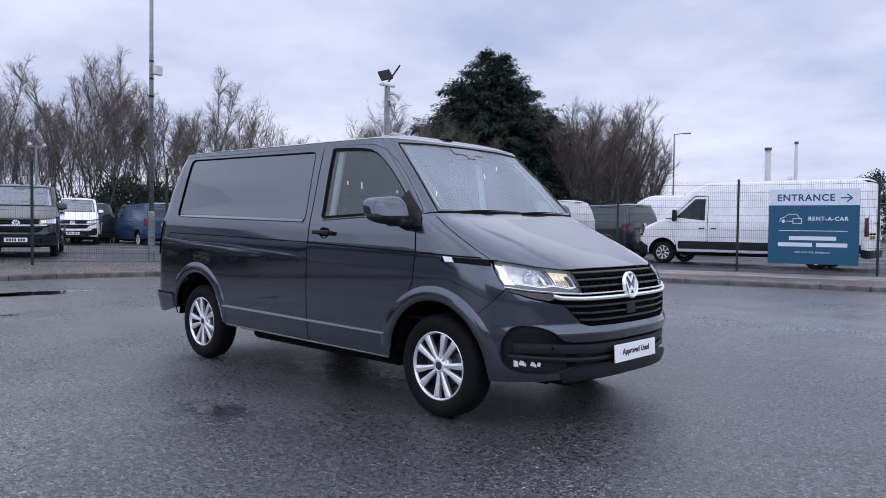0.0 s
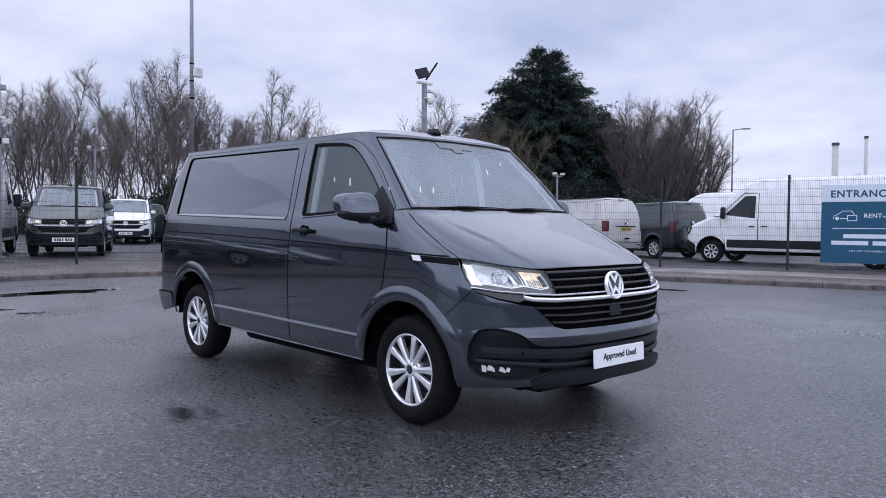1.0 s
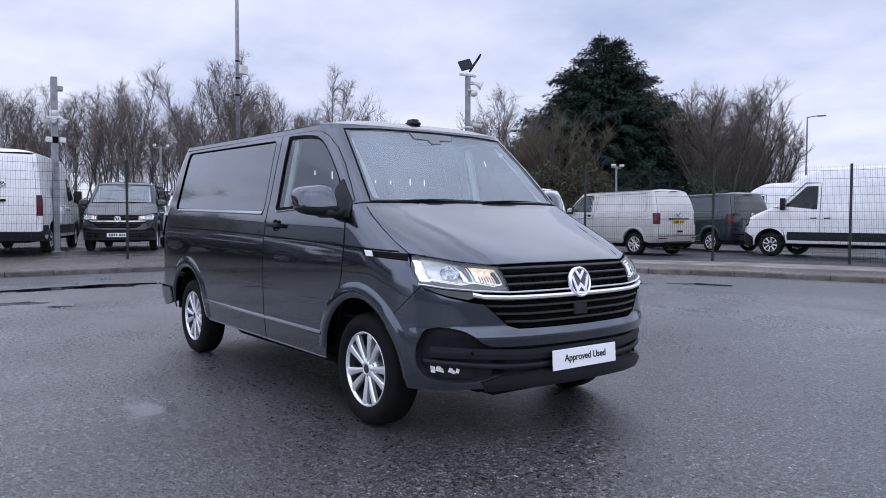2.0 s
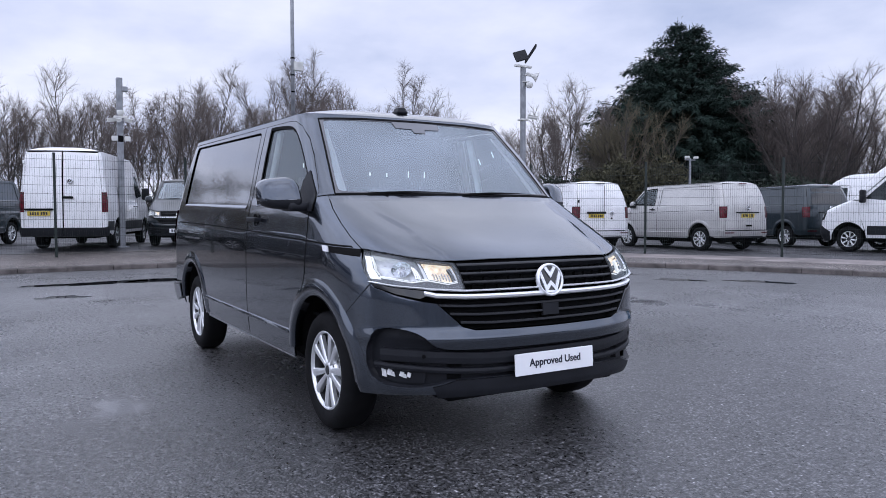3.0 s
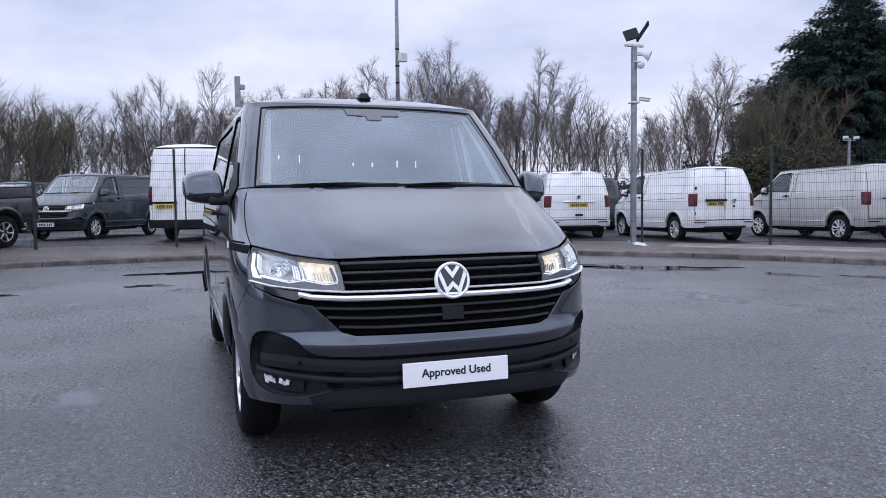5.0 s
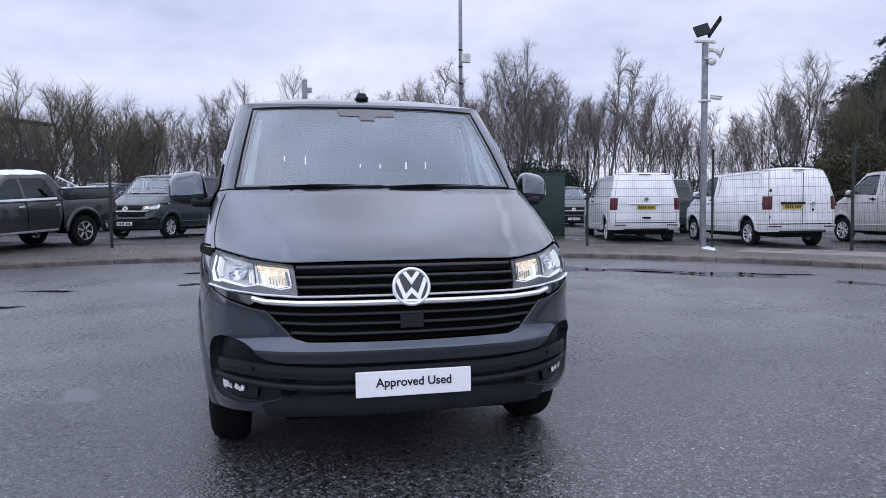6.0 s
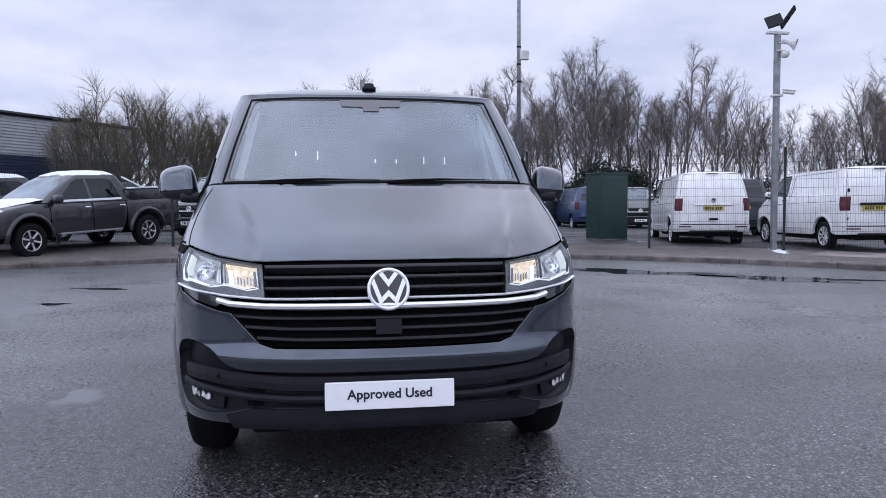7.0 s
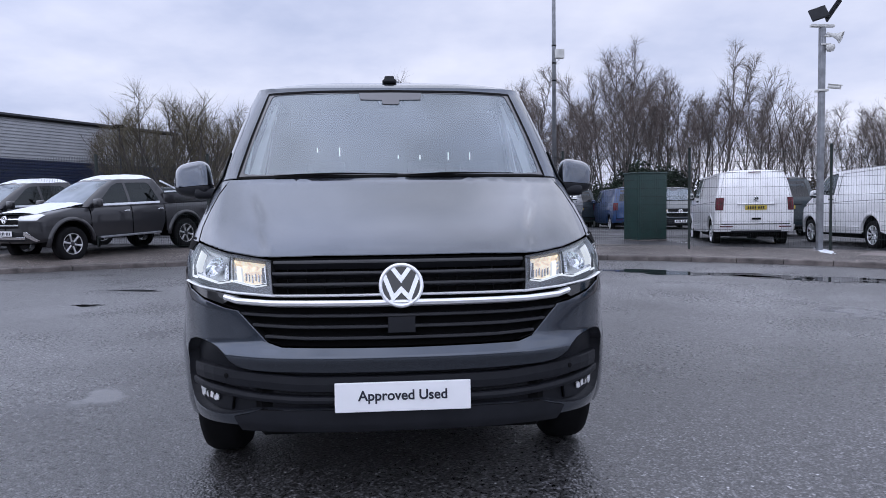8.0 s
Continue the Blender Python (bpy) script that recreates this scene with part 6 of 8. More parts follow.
    for cx in (0, -wb):
        for sd in (1, -1):
            put_wheel(tall_wheel, v, cx, 0.87 * sd, 0.348, 10 + cx * 20)
            lv, lf = [], []
            for i in range(15):
                an = radians(-5 + 190 * i / 14)
                for yy in (0.97, 0.62):
                    lv.append((cx + 0.475 * math.cos(an), yy * sd, 0.35 + 0.475 * math.sin(an)))
            for i in range(14):
                lf.append((2 * i, 2 * i + 1, 2 * i + 3, 2 * i + 2))
            lf.append(tuple(range(1, 30, 2)))
            raw("wheel_liner", lv, lf, M["softblack"], v)
    return v


# ---- the pick-ups
PU = Body(
    xf=[(0.34, 0.78), (0.46, 0.90), (0.62, 0.93), (0.9, 0.925), (0.98, 0.88), (1.02, 0.76), (1.06, 0.58), (1.10, 0.28), (1.14, 0.0)],
    a=[(0.34, 0.5), (0.9, 0.55), (1.08, 0.5), (1.14, 0.35)], n=[(0.34, 3.2), (1.0, 3.2), (1.14, 3.6)],
    w=[(0.34, 0.90), (0.5, 0.945), (0.75, 0.955), (0.95, 0.95), (1.05, 0.93), (1.14, 0.88)],
    xr=[(0.34, -4.30), (0.6, -4.40), (1.14, -4.38)], ar=0.12, nr=5)
CAB = Body(
    xf=[(1.10, -0.18), (1.16, -0.30), (1.40, -0.66), (1.62, -1.02), (1.76, -1.32)],
    a=[(1.10, 0.35), (1.76, 0.32)], n=[(1.10, 4), (1.76, 4.4)],
    w=[(1.10, 0.915), (1.18, 0.90), (1.45, 0.80), (1.68, 0.695), (1.76, 0.645)],
    xr=[(1.10, -2.86), (1.45, -2.80), (1.76, -2.62)], ar=0.18, nr=4)
pick_wheel = wheel_parts(0.388, 0.255, 0.235, 6, M["alloy_grey"], twin=False)


def pick_up(x, y, head, label, z):
    v = empty("pickup_truck", pose(x, y, z, 0, 2.6, head), label, "pickup truck", "pick-ups beside the kerb")
    P = M["pickup"]
    wb = -3.27
    for sd in (1, -1):
        fl = lambda pts: [(k, c * sd if k in "fr" else c, zz) for k, c, zz in pts]
        nose = [("f", 0.02, 0.40), ("f", 0.6, 0.40), ("s", 0.56, 0.42)] + arc("s", 0, 0.40, 0.52, 6, 150, 16) + [("s", -0.50, 0.80), ("s", -0.47, 1.12), ("f", 0.80, 1.135), ("f", 0.02, 1.138)]
        panel(PU, "front_wing", fl(nose), P, v, side=sd, step=0.08, edge=0.05, gap=0)
        for nm, x0, x1 in (("front_door", -0.50, -1.62), ("rear_door", -1.635, -2.62)):
            low = [("s", x0, 1.12), ("s", x0 - 0.02, 0.60), ("s", x0 - 0.02, 0.44), ("s", x1, 0.44), ("s", x1, 1.12)] if nm == "front_door" else [("s", x0, 1.12), ("s", x0, 0.44), ("s", -2.50, 0.44), ("s", -2.60, 0.70), ("s", x1, 1.12)]
            d = panel(PU, nm, fl(low), P, v, side=sd, step=0.12, edge=0.07, gap=0.004)
            part("door_handle", box_bm((0.16, 0.035, 0.035), (x1 + 0.14, 0.955 * sd, 1.0), 0.01, 1), M["chrome"], d)
        bed = [("s", -2.635, 0.44)] + arc("s", wb, 0.40, 0.52, 5, 172, 18) + [("s", -3.9, 0.55), ("r", 0.80, 0.55), ("r", 0.80, 1.13), ("s", -4.2, 1.135), ("s", -2.635, 1.13)]
        panel(PU, "bed_side", fl(bed), P, v, side=sd, step=0.1, edge=0.06, gap=0.003)
        flare(PU, "wheel_arch_lip", 0, 0.40, 0.505, 0.60, -3, 176, P, v, sd, out=0.045)
        flare(PU, "wheel_arch_lip", wb, 0.40, 0.505, 0.60, 2, 176, P, v, sd, out=0.045)
        part("bed_wall", box_bm((1.72, 0.09, 0.27), (-3.50, 0.86 * sd, 1.245), 0.03, 2), P, v, smooth=True)
        part("bed_rail", box_bm((1.70, 0.10, 0.03), (-3.50, 0.855 * sd, 1.385), 0.012, 2), M["plastic"], v, "black plastic bed rail")
        frm = [("f", 0.80, 1.145), ("f", 0.60, 1.72), ("f", 0.02, 1.735), ("f", 0.02, 1.755), ("f", 0.55, 1.752), ("s", -1.6, 1.752), ("r", 0.5, 1.752), ("r", 0.02, 1.752), ("r", 0.02, 1.12), ("r", 0.8, 1.12), ("s", -2.70, 1.12), ("s", -0.52, 1.12)]
        w1 = [("s", -0.72, 1.185), ("s", -1.58, 1.175), ("s", -1.58, 1.665), ("s", -1.42, 1.665), ("s", -1.25, 1.60)]
        w2 = [("s", -1.65, 1.175), ("s", -2.50, 1.185), ("s", -2.34, 1.62), ("s", -2.25, 1.665), ("s", -1.65, 1.668)]
        c = panel(CAB, "cab_frame", fl(frm), P, v, side=sd, step=0.09, edge=0.05, gap=0, holes=[fl(w1), fl(w2)])
        panel(CAB, "door_window", fl(w1), M["dark_glass"], c, side=sd, off=-0.004, thick=0, step=0.2, gap=0)
        panel(CAB, "door_window", fl(w2), M["dark_glass"], c, side=sd, off=-0.004, thick=0, step=0.2, gap=0)
        strip(CAB, "frost_on_sill", [("s", -0.75, 1.165), ("s", -2.5, 1.170)], 0.05, M["frost"], c, sd, off=0.008, depth=0.01, step=0.3, label="line of snow along the window sill")
        part("door_mirror", box_bm((0.13, 0.24, 0.19), (-0.62, 1.06 * sd, 1.22), 0.05, 2), P, v, smooth=True)
        part("side_step", box_bm((1.75, 0.14, 0.05), (-1.55, 0.93 * sd, 0.42), 0.018, 2), M["galv"], v)
        hl = [("f", 0.42, 0.99), ("f", 0.80, 1.03), ("f", 0.90, 1.00), ("f", 0.86, 0.90), ("f", 0.44, 0.91)]
        panel(PU, "headlight", fl(hl), M["reflector"], v, side=sd, off=0.008, thick=0.02, step=0.06, gap=0)
        ch = [("f", 0.60, 0.66), ("f", 0.66, 0.66), ("f", 0.86, 0.47), ("f", 0.80, 0.45), ("f", 0.58, 0.58)]
        panel(PU, "bumper_blade", fl(ch), M["chrome"], v, side=sd, off=0.02, thick=0.02, step=0.06, gap=0, label="bright bumper corner blade")
        tl = [("r", 0.78, 0.86), ("r", 0.88, 0.86), ("s", -4.28, 0.86), ("s", -4.28, 1.13), ("r", 0.88, 1.13), ("r", 0.78, 1.13)]
        panel(PU, "tail_lamp", fl(tl), M["red_lens"], v, side=sd, off=0.012, thick=0.02, step=0.1, gap=0)
        part("sports_bar", cyl_bm(0.024, 0.02, (-2.72, 0.70 * sd, 1.70), (-3.30, 0.84 * sd, 1.40), 12), M["frost"], v, "sports bar covered with snow", smooth=True)
        part("snow_lump", box_bm((0.95, 0.11, 0.05), (-3.22, 0.84 * sd, 1.415), 0.02, 2), M["frost"], v, "lump of snow on the bed rail", smooth=True)
    gr = mirror_f([("f", 0, 0.72), ("f", 0.45, 0.74), ("f", 0.43, 1.0), ("f", 0, 1.02)])
    panel(PU, "grille", gr, M["softblack"], v, off=0.006, thick=0.01, step=0.1, gap=0)
    for zz in (0.80, 0.93):
        strip(PU, "grille_bar", [("f", -0.46, zz), ("f", 0.46, zz)], 0.03, M["chrome"], v, off=0.014, depth=0.02, step=0.1)
    lo = mirror_f([("f", 0, 0.44), ("f", 0.58, 0.46), ("f", 0.60, 0.64), ("f", 0, 0.66)])
    panel(PU, "lower_grille", lo, M["plastic"], v, off=0.008, thick=0.01, step=0.1, gap=0)
    strip(PU, "skid_bar", [("f", -0.60, 0.52), ("f", 0.60, 0.52)], 0.05, M["chrome"], v, off=0.016, depth=0.02, step=0.1)
    badge(v, Matrix.Translation(PU.S(*PU.uv(("f", 0, 0.93), 1)) + Vector((0.03, 0, 0))) @ Vector((1, 0, 0.1)).to_track_quat("Z", "Y").to_matrix().to_4x4(), 0.085, M["gloss"], M["chrome"])
    number_plate(v, pose(0.955, 0, 0.62), False)
    bonnet = bmesh.new()
    rows = []
    for i in range(13):
        t = i / 12
        xx = 0.86 - 1.42 * t
        hw = (0.72 + 0.10 * math.sin(t * 1.5)) * (1 if t > 0.06 else 0.96)
        zz = 1.015 + 0.215 * t ** 0.85
        rows.append([bonnet.verts.new((xx - 0.12 * (q / 6) ** 2 * (1 - t), hw * q / 6, zz + 0.018 * (1 - (q / 6) ** 4) - 0.02 * abs(q / 6) ** 6)) for q in range(-6, 7)])
    for a, c in zip(rows, rows[1:]):
        for q in range(12):
            bonnet.faces.new((a[q], a[q + 1], c[q + 1], c[q]))
    bmesh.ops.solidify(bonnet, geom=bonnet.faces[:], thickness=0.03)
    part("bonnet", bonnet, P, v, smooth=True)
    fr = bmesh.new()
    rows = []
    for i in range(25):
        t = 0.05 + 0.93 * i / 24
        xx = 0.86 - 1.42 * t
        hw = (0.72 + 0.10 * math.sin(t * 1.5)) * 0.95
        zz = 1.015 + 0.215 * t ** 0.85
        rows.append([fr.verts.new((xx - 0.12 * (q / 6) ** 2 * (1 - t), hw * q / 6 + random.uniform(-0.01, 0.01), zz + 0.018 * (1 - (q / 6) ** 4) - 0.02 * abs(q / 6) ** 6 + 0.012 + random.uniform(0, 0.012))) for q in range(-6, 7)])
    for a, c in zip(rows, rows[1:]):
        for q in range(12):
            fr.faces.new((a[q], a[q + 1], c[q + 1], c[q]))
    part("snow_on_bonnet", fr, M["frost"], v, "thin white snow on the bonnet", smooth=True)
    ws = mirror_f([("f", 0, 1.15), ("f", 0.79, 1.15), ("f", 0.60, 1.715), ("f", 0, 1.73)])
    panel(CAB, "windscreen", ws, M["frosted"], v, off=-0.003, thick=0, step=0.15, edge=0.08, gap=0)
    roof_skin(CAB, "roof", 1.752, 0.075, P, v, ends=(0.3, 0.2), p=2.4, nu=80)
    sn = roof_skin(CAB, "snow_on_roof", 1.756, 0.125, M["frost"], v, ends=(0.3, 0.2), p=2.0, label="thin white snow on the roof", nu=80)
    for q in sn.data.vertices:
        q.co.z += 0.02 * noise.noise(Vector(q.co) * 4) - 0.004
    part("tailgate", box_bm((0.06, 1.6, 0.62), (-4.34, 0, 0.98), 0.02, 1), P, v)
    part("rear_bumper", box_bm((0.16, 1.7, 0.16), (-4.42, 0, 0.58), 0.04, 2), M["galv"], v)
    part("load_bed", box_bm((1.7, 1.5, 0.04), (-3.48, 0, 0.9)), M["softblack"], v)
    part("cabin", box_bm((1.7, 1.2, 0.55), (-1.75, 0, 1.22)), M["seat"], v)
    ub = box_bm((4.4, 1.3, 0.35), (-1.7, 0, 0.55), 0.04, 1)
    box_bm((1.9, 1.75, 0.1), (-1.55, 0, 0.50), 0.02, 1, bm=ub)
    part("underbody", ub, M["softblack"], v)
    for cx in (0, wb):
        for sd in (1, -1):
            put_wheel(pick_wheel, v, cx, 0.83 * sd, 0.388, 15)
            lv, lf = [], []
            for i in range(15):
                an = radians(-5 + 190 * i / 14)
                for yy in (0.90, 0.55):
                    lv.append((cx + 0.52 * math.cos(an), yy * sd, 0.40 + 0.52 * math.sin(an)))
            for i in range(14):
                lf.append((2 * i, 2 * i + 1, 2 * i + 3, 2 * i + 2))
            lf.append(tuple(range(1, 30, 2)))
            raw("wheel_liner", lv, lf, M["softblack"], v)
    for o in v.children:
        if not o.name.startswith("wheel"):
            o.location.z += 0.06
    return v

# ---------------------------------------------------------------- trees


def tree_mesh(seed, height, spread, start=0.25, limbs=30, subs=8, twigs=8, steep=0.5, droop=0.0, trunk_r=0.13, stems=1, fan=0.25, fork=0.55):
    """Trunk with limbs, and fine twigs, as two pairs of lists. steep: how far limbs lean out from upright; fan: how far stems lean apart."""
    rnd = random.Random(seed)
    V1, F1, V2, F2 = [], [], [], []

    def tube(pts, radii, sides, V, F):
        n0 = len(V)
        for i, (p, r) in enumerate(zip(pts, radii)):
            d = (pts[min(i + 1, len(pts) - 1)] - pts[max(i - 1, 0)]).normalized()
            e1 = d.orthogonal().normalized()
            e2 = d.cross(e1)
            for k in range(sides):
                a = 2 * math.pi * k / sides
                V.append(p + (e1 * math.cos(a) + e2 * math.sin(a)) * r)
        for i in range(len(pts) - 1):
            for k in range(sides):
                j = (k + 1) % sides
                F.append((n0 + i * sides + k, n0 + i * sides + j, n0 + (i + 1) * sides + j, n0 + (i + 1) * sides + k))

    def grow(p, d, length, r0, segs, wob, up, tip=0.004):
        pts, radii = [p.copy()], [r0]
        for i in range(segs):
            d = (d + Vector((rnd.gauss(0, wob), rnd.gauss(0, wob), rnd.gauss(0, wob) + up))).normalized()
            p = p + d * (length / segs)
            pts.append(p.copy())
            radii.append(r0 * (1 - (i + 1) / segs) ** 0.9 + tip)
        return pts, radii

    def spot(pts, f):
        q = min(f, 0.999) * (len(pts) - 1)
        k = int(q)
        return pts[k].lerp(pts[k + 1], q - k), (pts[k + 1] - pts[k]).normalized(), k

    def sprays(lp, length, many):
        """Side shoots with twigs along a limb."""
        for j in range(many):
            p2, dd, _ = spot(lp, 0.15 + 0.85 * (j + rnd.random()) / many)
            d2 = (dd + Vector((rnd.gauss(0, 0.6), rnd.gauss(0, 0.6), rnd.gauss(0.05, 0.35)))).normalized()
            bp, br = grow(p2, d2, length * rnd.uniform(0.5, 1.1), 0.013, 3, 0.10, 0.05 - droop * 0.5, 0.003)
            tube(bp, br, 3, V2, F2)
            for t in range(twigs):
                p3, d3, _ = spot(bp, rnd.uniform(0.1, 1.0))
                d3 = (d3 + Vector((rnd.gauss(0, 0.5), rnd.gauss(0, 0.5), rnd.gauss(0.08, 0.35) - droop))).normalized()
                tip = p3 + d3 * rnd.uniform(0.35, 1.0)
                e1 = d3.orthogonal().normalized()
                e1 = (e1 * math.cos(t * 2.1) + d3.cross(e1) * math.sin(t * 2.1)) * 0.0066
                n0 = len(V2)
                V2.extend([p3 + e1, p3 - e1, tip])
                F2.append((n0, n0 + 1, n0 + 2))

    for st in range(stems):
        an = 6.283 * st / stems + rnd.uniform(-0.4, 0.4)
        out = 0.0 if stems == 1 else fan * rnd.uniform(0.5, 1.2)
        base = Vector((0, 0, -0.2)) if stems == 1 else Vector((math.cos(an) * 0.4, math.sin(an) * 0.4, -0.2))
        d0 = Vector((rnd.gauss(0, 0.04) + math.cos(an) * out, rnd.gauss(0, 0.04) + math.sin(an) * out, 1)).normalized()
        hh = height * (1 if st == 0 else rnd.uniform(0.74, 0.98))
        r0 = trunk_r * (1 if stems == 1 else 0.7)
        tp, tr = grow(base, d0, hh, r0, 16, 0.045, 0.03)
        tube(tp, tr, 5, V1, F1)
        leads = [(tp, tr, start)]
        if rnd.random() < fork:
            # a second leader that leaves the trunk part of the way up
            p, d, k = spot(tp, rnd.uniform(0.3, 0.5))
            a = rnd.uniform(0, 6.28)
            l2, r2 = grow(p, (d + Vector((math.cos(a), math.sin(a), 0)) * 0.4).normalized(), (hh - p.z) * rnd.uniform(0.8, 0.95), tr[k] * 0.8, 12, 0.05, 0.06)
            tube(l2, r2, 4, V1, F1)
            leads.append((l2, r2, 0.2))
        many = max(6, int(limbs / stems / len(leads) * 1.25))
        for pts, radii, lo in leads:
            for i in range(many):
                f = lo + (1 - lo) * (i + rnd.random()) / many
                p, d, k = spot(pts, f)
                a = rnd.uniform(0, 6.28)
                room = max(0.7, hh * 1.0 - p.z)
                ln = min(spread * (1.0 - 0.72 * ((f - lo) / (1 - lo)) ** 1.4) * rnd.uniform(0.65, 1.1), room * 1.05 + 0.5)
                lean = steep * rnd.uniform(0.7, 1.35)
                d = Vector((math.cos(a) * lean, math.sin(a) * lean, 1)).normalized()
                lp, lr = grow(p, d, ln, max(0.030, radii[k] * 0.5), 6, 0.07, 0.02)
                tube(lp, lr, 3, V1, F1)
                sprays(lp, 0.32 * ln + 0.35, subs)
            sprays(pts[-4:], 0.8, 5)
    return V1, F1, V2, F2


def bare_tree(m, label, bark, *args, twig="twig", **kw):
    V1, F1, V2, F2 = tree_mesh(*args, **kw)
    t = empty("bare_tree", m, label, "tree", "bare trees behind the car park")
    raw("trunk", V1, F1, bark, t, smooth=True)
    tagged(raw("crown", V2, F2, M[twig], t), kind="stuff")
    return t


def at_angle(deg, dist, z=0.35):
    """A place seen from the yard's middle at an angle and distance."""
    return 3.8 + dist * math.cos(radians(deg)), -1.6 + dist * math.sin(radians(deg)), z


# the skyline of the wood: angle from the yard's middle, height of the tallest trees there
SKY_A = (136.5, 138.5, 140.6, 142, 143.5, 146, 147.5, 149, 151, 153.3, 155.5, 157, 159.7, 162, 164.2, 166.9, 169, 171, 174, 176, 178.5, 180.4, 182.4, 186, 190, 197)
SKY_H = (11.4, 12, 13.2, 11, 8.8, 9.0, 10.3, 11.4, 12.2, 13.9, 11.8, 12.9, 14.8, 12.0, 12.4, 13.3, 11.4, 11.5, 11.2, 12.0, 10.2, 11.4, 11.0, 10.6, 9.9, 9.2)


def wood_height(a, d):
    return 1.24 + (0.91 * float(np.interp(a, SKY_A, SKY_H)) - 1.24) * d / 62


kinds = [
    (bare_tree(pose(*at_angle(159.7, 62)), "tall bare birch with fine purplish twigs", M["birch"], 1, 14.8, 3.4, start=0.3, limbs=40, steep=0.52, droop=0.12, fork=1.0), 14.8),
    (bare_tree(pose(*at_angle(153.3, 62)), "slender bare birch with drooping twig ends", M["birch"], 4, 13.9, 3.0, start=0.34, limbs=38, steep=0.46, droop=0.18, fork=1.0), 13.9),
    (bare_tree(pose(*at_angle(166.9, 62)), "tall bare birch with fine purplish twigs", M["birch"], 8, 13.3, 3.6, start=0.28, limbs=42, steep=0.55, droop=0.1, stems=2, fan=0.14), 13.3),
    (bare_tree(pose(*at_angle(140.6, 62)), "bare woodland tree with upright grey-brown limbs", M["bark"], 2, 12.4, 4.2, start=0.34, limbs=30, steep=0.6, stems=2, fan=0.2), 13.2),
    (bare_tree(pose(*at_angle(149.2, 61)), "bare multi-stemmed tree with brown twigs", M["bark"], 3, 11.4, 4.0, start=0.34, limbs=32, steep=0.55, stems=3, fan=0.24), 11.4),
    (bare_tree(pose(*at_angle(176, 62)), "broad bare tree with spreading limbs", M["bark"], 5, 12.0, 4.6, start=0.34, limbs=32, steep=0.75, stems=2, fan=0.22), 12.0),
    (bare_tree(pose(*at_angle(180.4, 61)), "bare woodland tree with dense grey-brown twigs", M["bark"], 9, 11.4, 3.8, start=0.3, limbs=34, steep=0.6, stems=3, fan=0.16), 11.4),
]
for k, tall in kinds:
    k.scale = (0.91, 0.91, 0.91)
rt = random.Random(7)
for i in range(104):
    a = 137.0 + i * (61.0 / 104) + rt.uniform(-0.5, 0.5)
    d = rt.choice((57, 60, 64, 69, 74)) + rt.uniform(-2, 2)
    k, tall = rt.choice(kinds)
    sc = wood_height(a, d) * rt.uniform(0.66, 0.96) / tall
    c = copy_thing(k, pose(*at_angle(a, d), 0, 0, rt.uniform(0, 360)))
    c.scale = (sc, sc, sc)
for i in range(16):
    a = 158 + i * (35.0 / 16) + rt.uniform(-0.8, 0.8)
    d = rt.uniform(76, 88)
    k, tall = rt.choice(kinds[3:])
    sc = wood_height(a, d) * rt.uniform(0.62, 0.82) / tall
    c = copy_thing(k, pose(*at_angle(a, d), 0, 0, rt.uniform(0, 360)))
    c.scale = (sc * 1.15, sc * 1.15, sc)

# the big rounded bare tree beside the conifer
big = bare_tree(pose(*at_angle(123.0, 62)), "large rounded bare tree with arching branches", M["bark"], 24, 11.6, 4.4, start=0.14, limbs=210, subs=9, twigs=9, steep=0.6, stems=11, fan=0.42, trunk_r=0.26, fork=0)
for a, d, s_ in ((120.0, 66, 0.76), (125.2, 67, 1.06), (121.8, 68, 0.94), (109.5, 95, 0.6), (106.5, 110, 0.55), (104.5, 110, 0.6), (101.5, 115, 0.5)):
    c = copy_thing(big if d < 80 else kinds[4][0], pose(*at_angle(a, d), 0, 0, a * 7))
    c.scale = (s_, s_, s_)


def leaf_clump(V, F, p, size, rnd, n, flat=0.5, up=0.2, wide=1.0):
    for _ in range(n):
        o = Vector((rnd.gauss(0, 1), rnd.gauss(0, 1), rnd.gauss(0, flat))) * size * 0.5
        d = Vector((rnd.gauss(0, 1), rnd.gauss(0, 1), rnd.gauss(up, 0.6))).normalized()
        e = d.orthogonal().normalized()
        e = (e * math.cos(rnd.uniform(0, 6)) + d.cross(e) * math.sin(rnd.uniform(0, 6)))
        L, W = size * rnd.uniform(0.3, 0.6), size * rnd.uniform(0.08, 0.17) * wide
        n0 = len(V)
        q = p + o
        V.extend([q - e * W * 0.5, q + d * L * 0.5 - e * W, q + d * L, q + d * L * 0.5 + e * W])
        F.append((n0, n0 + 1, n0 + 2, n0 + 3))


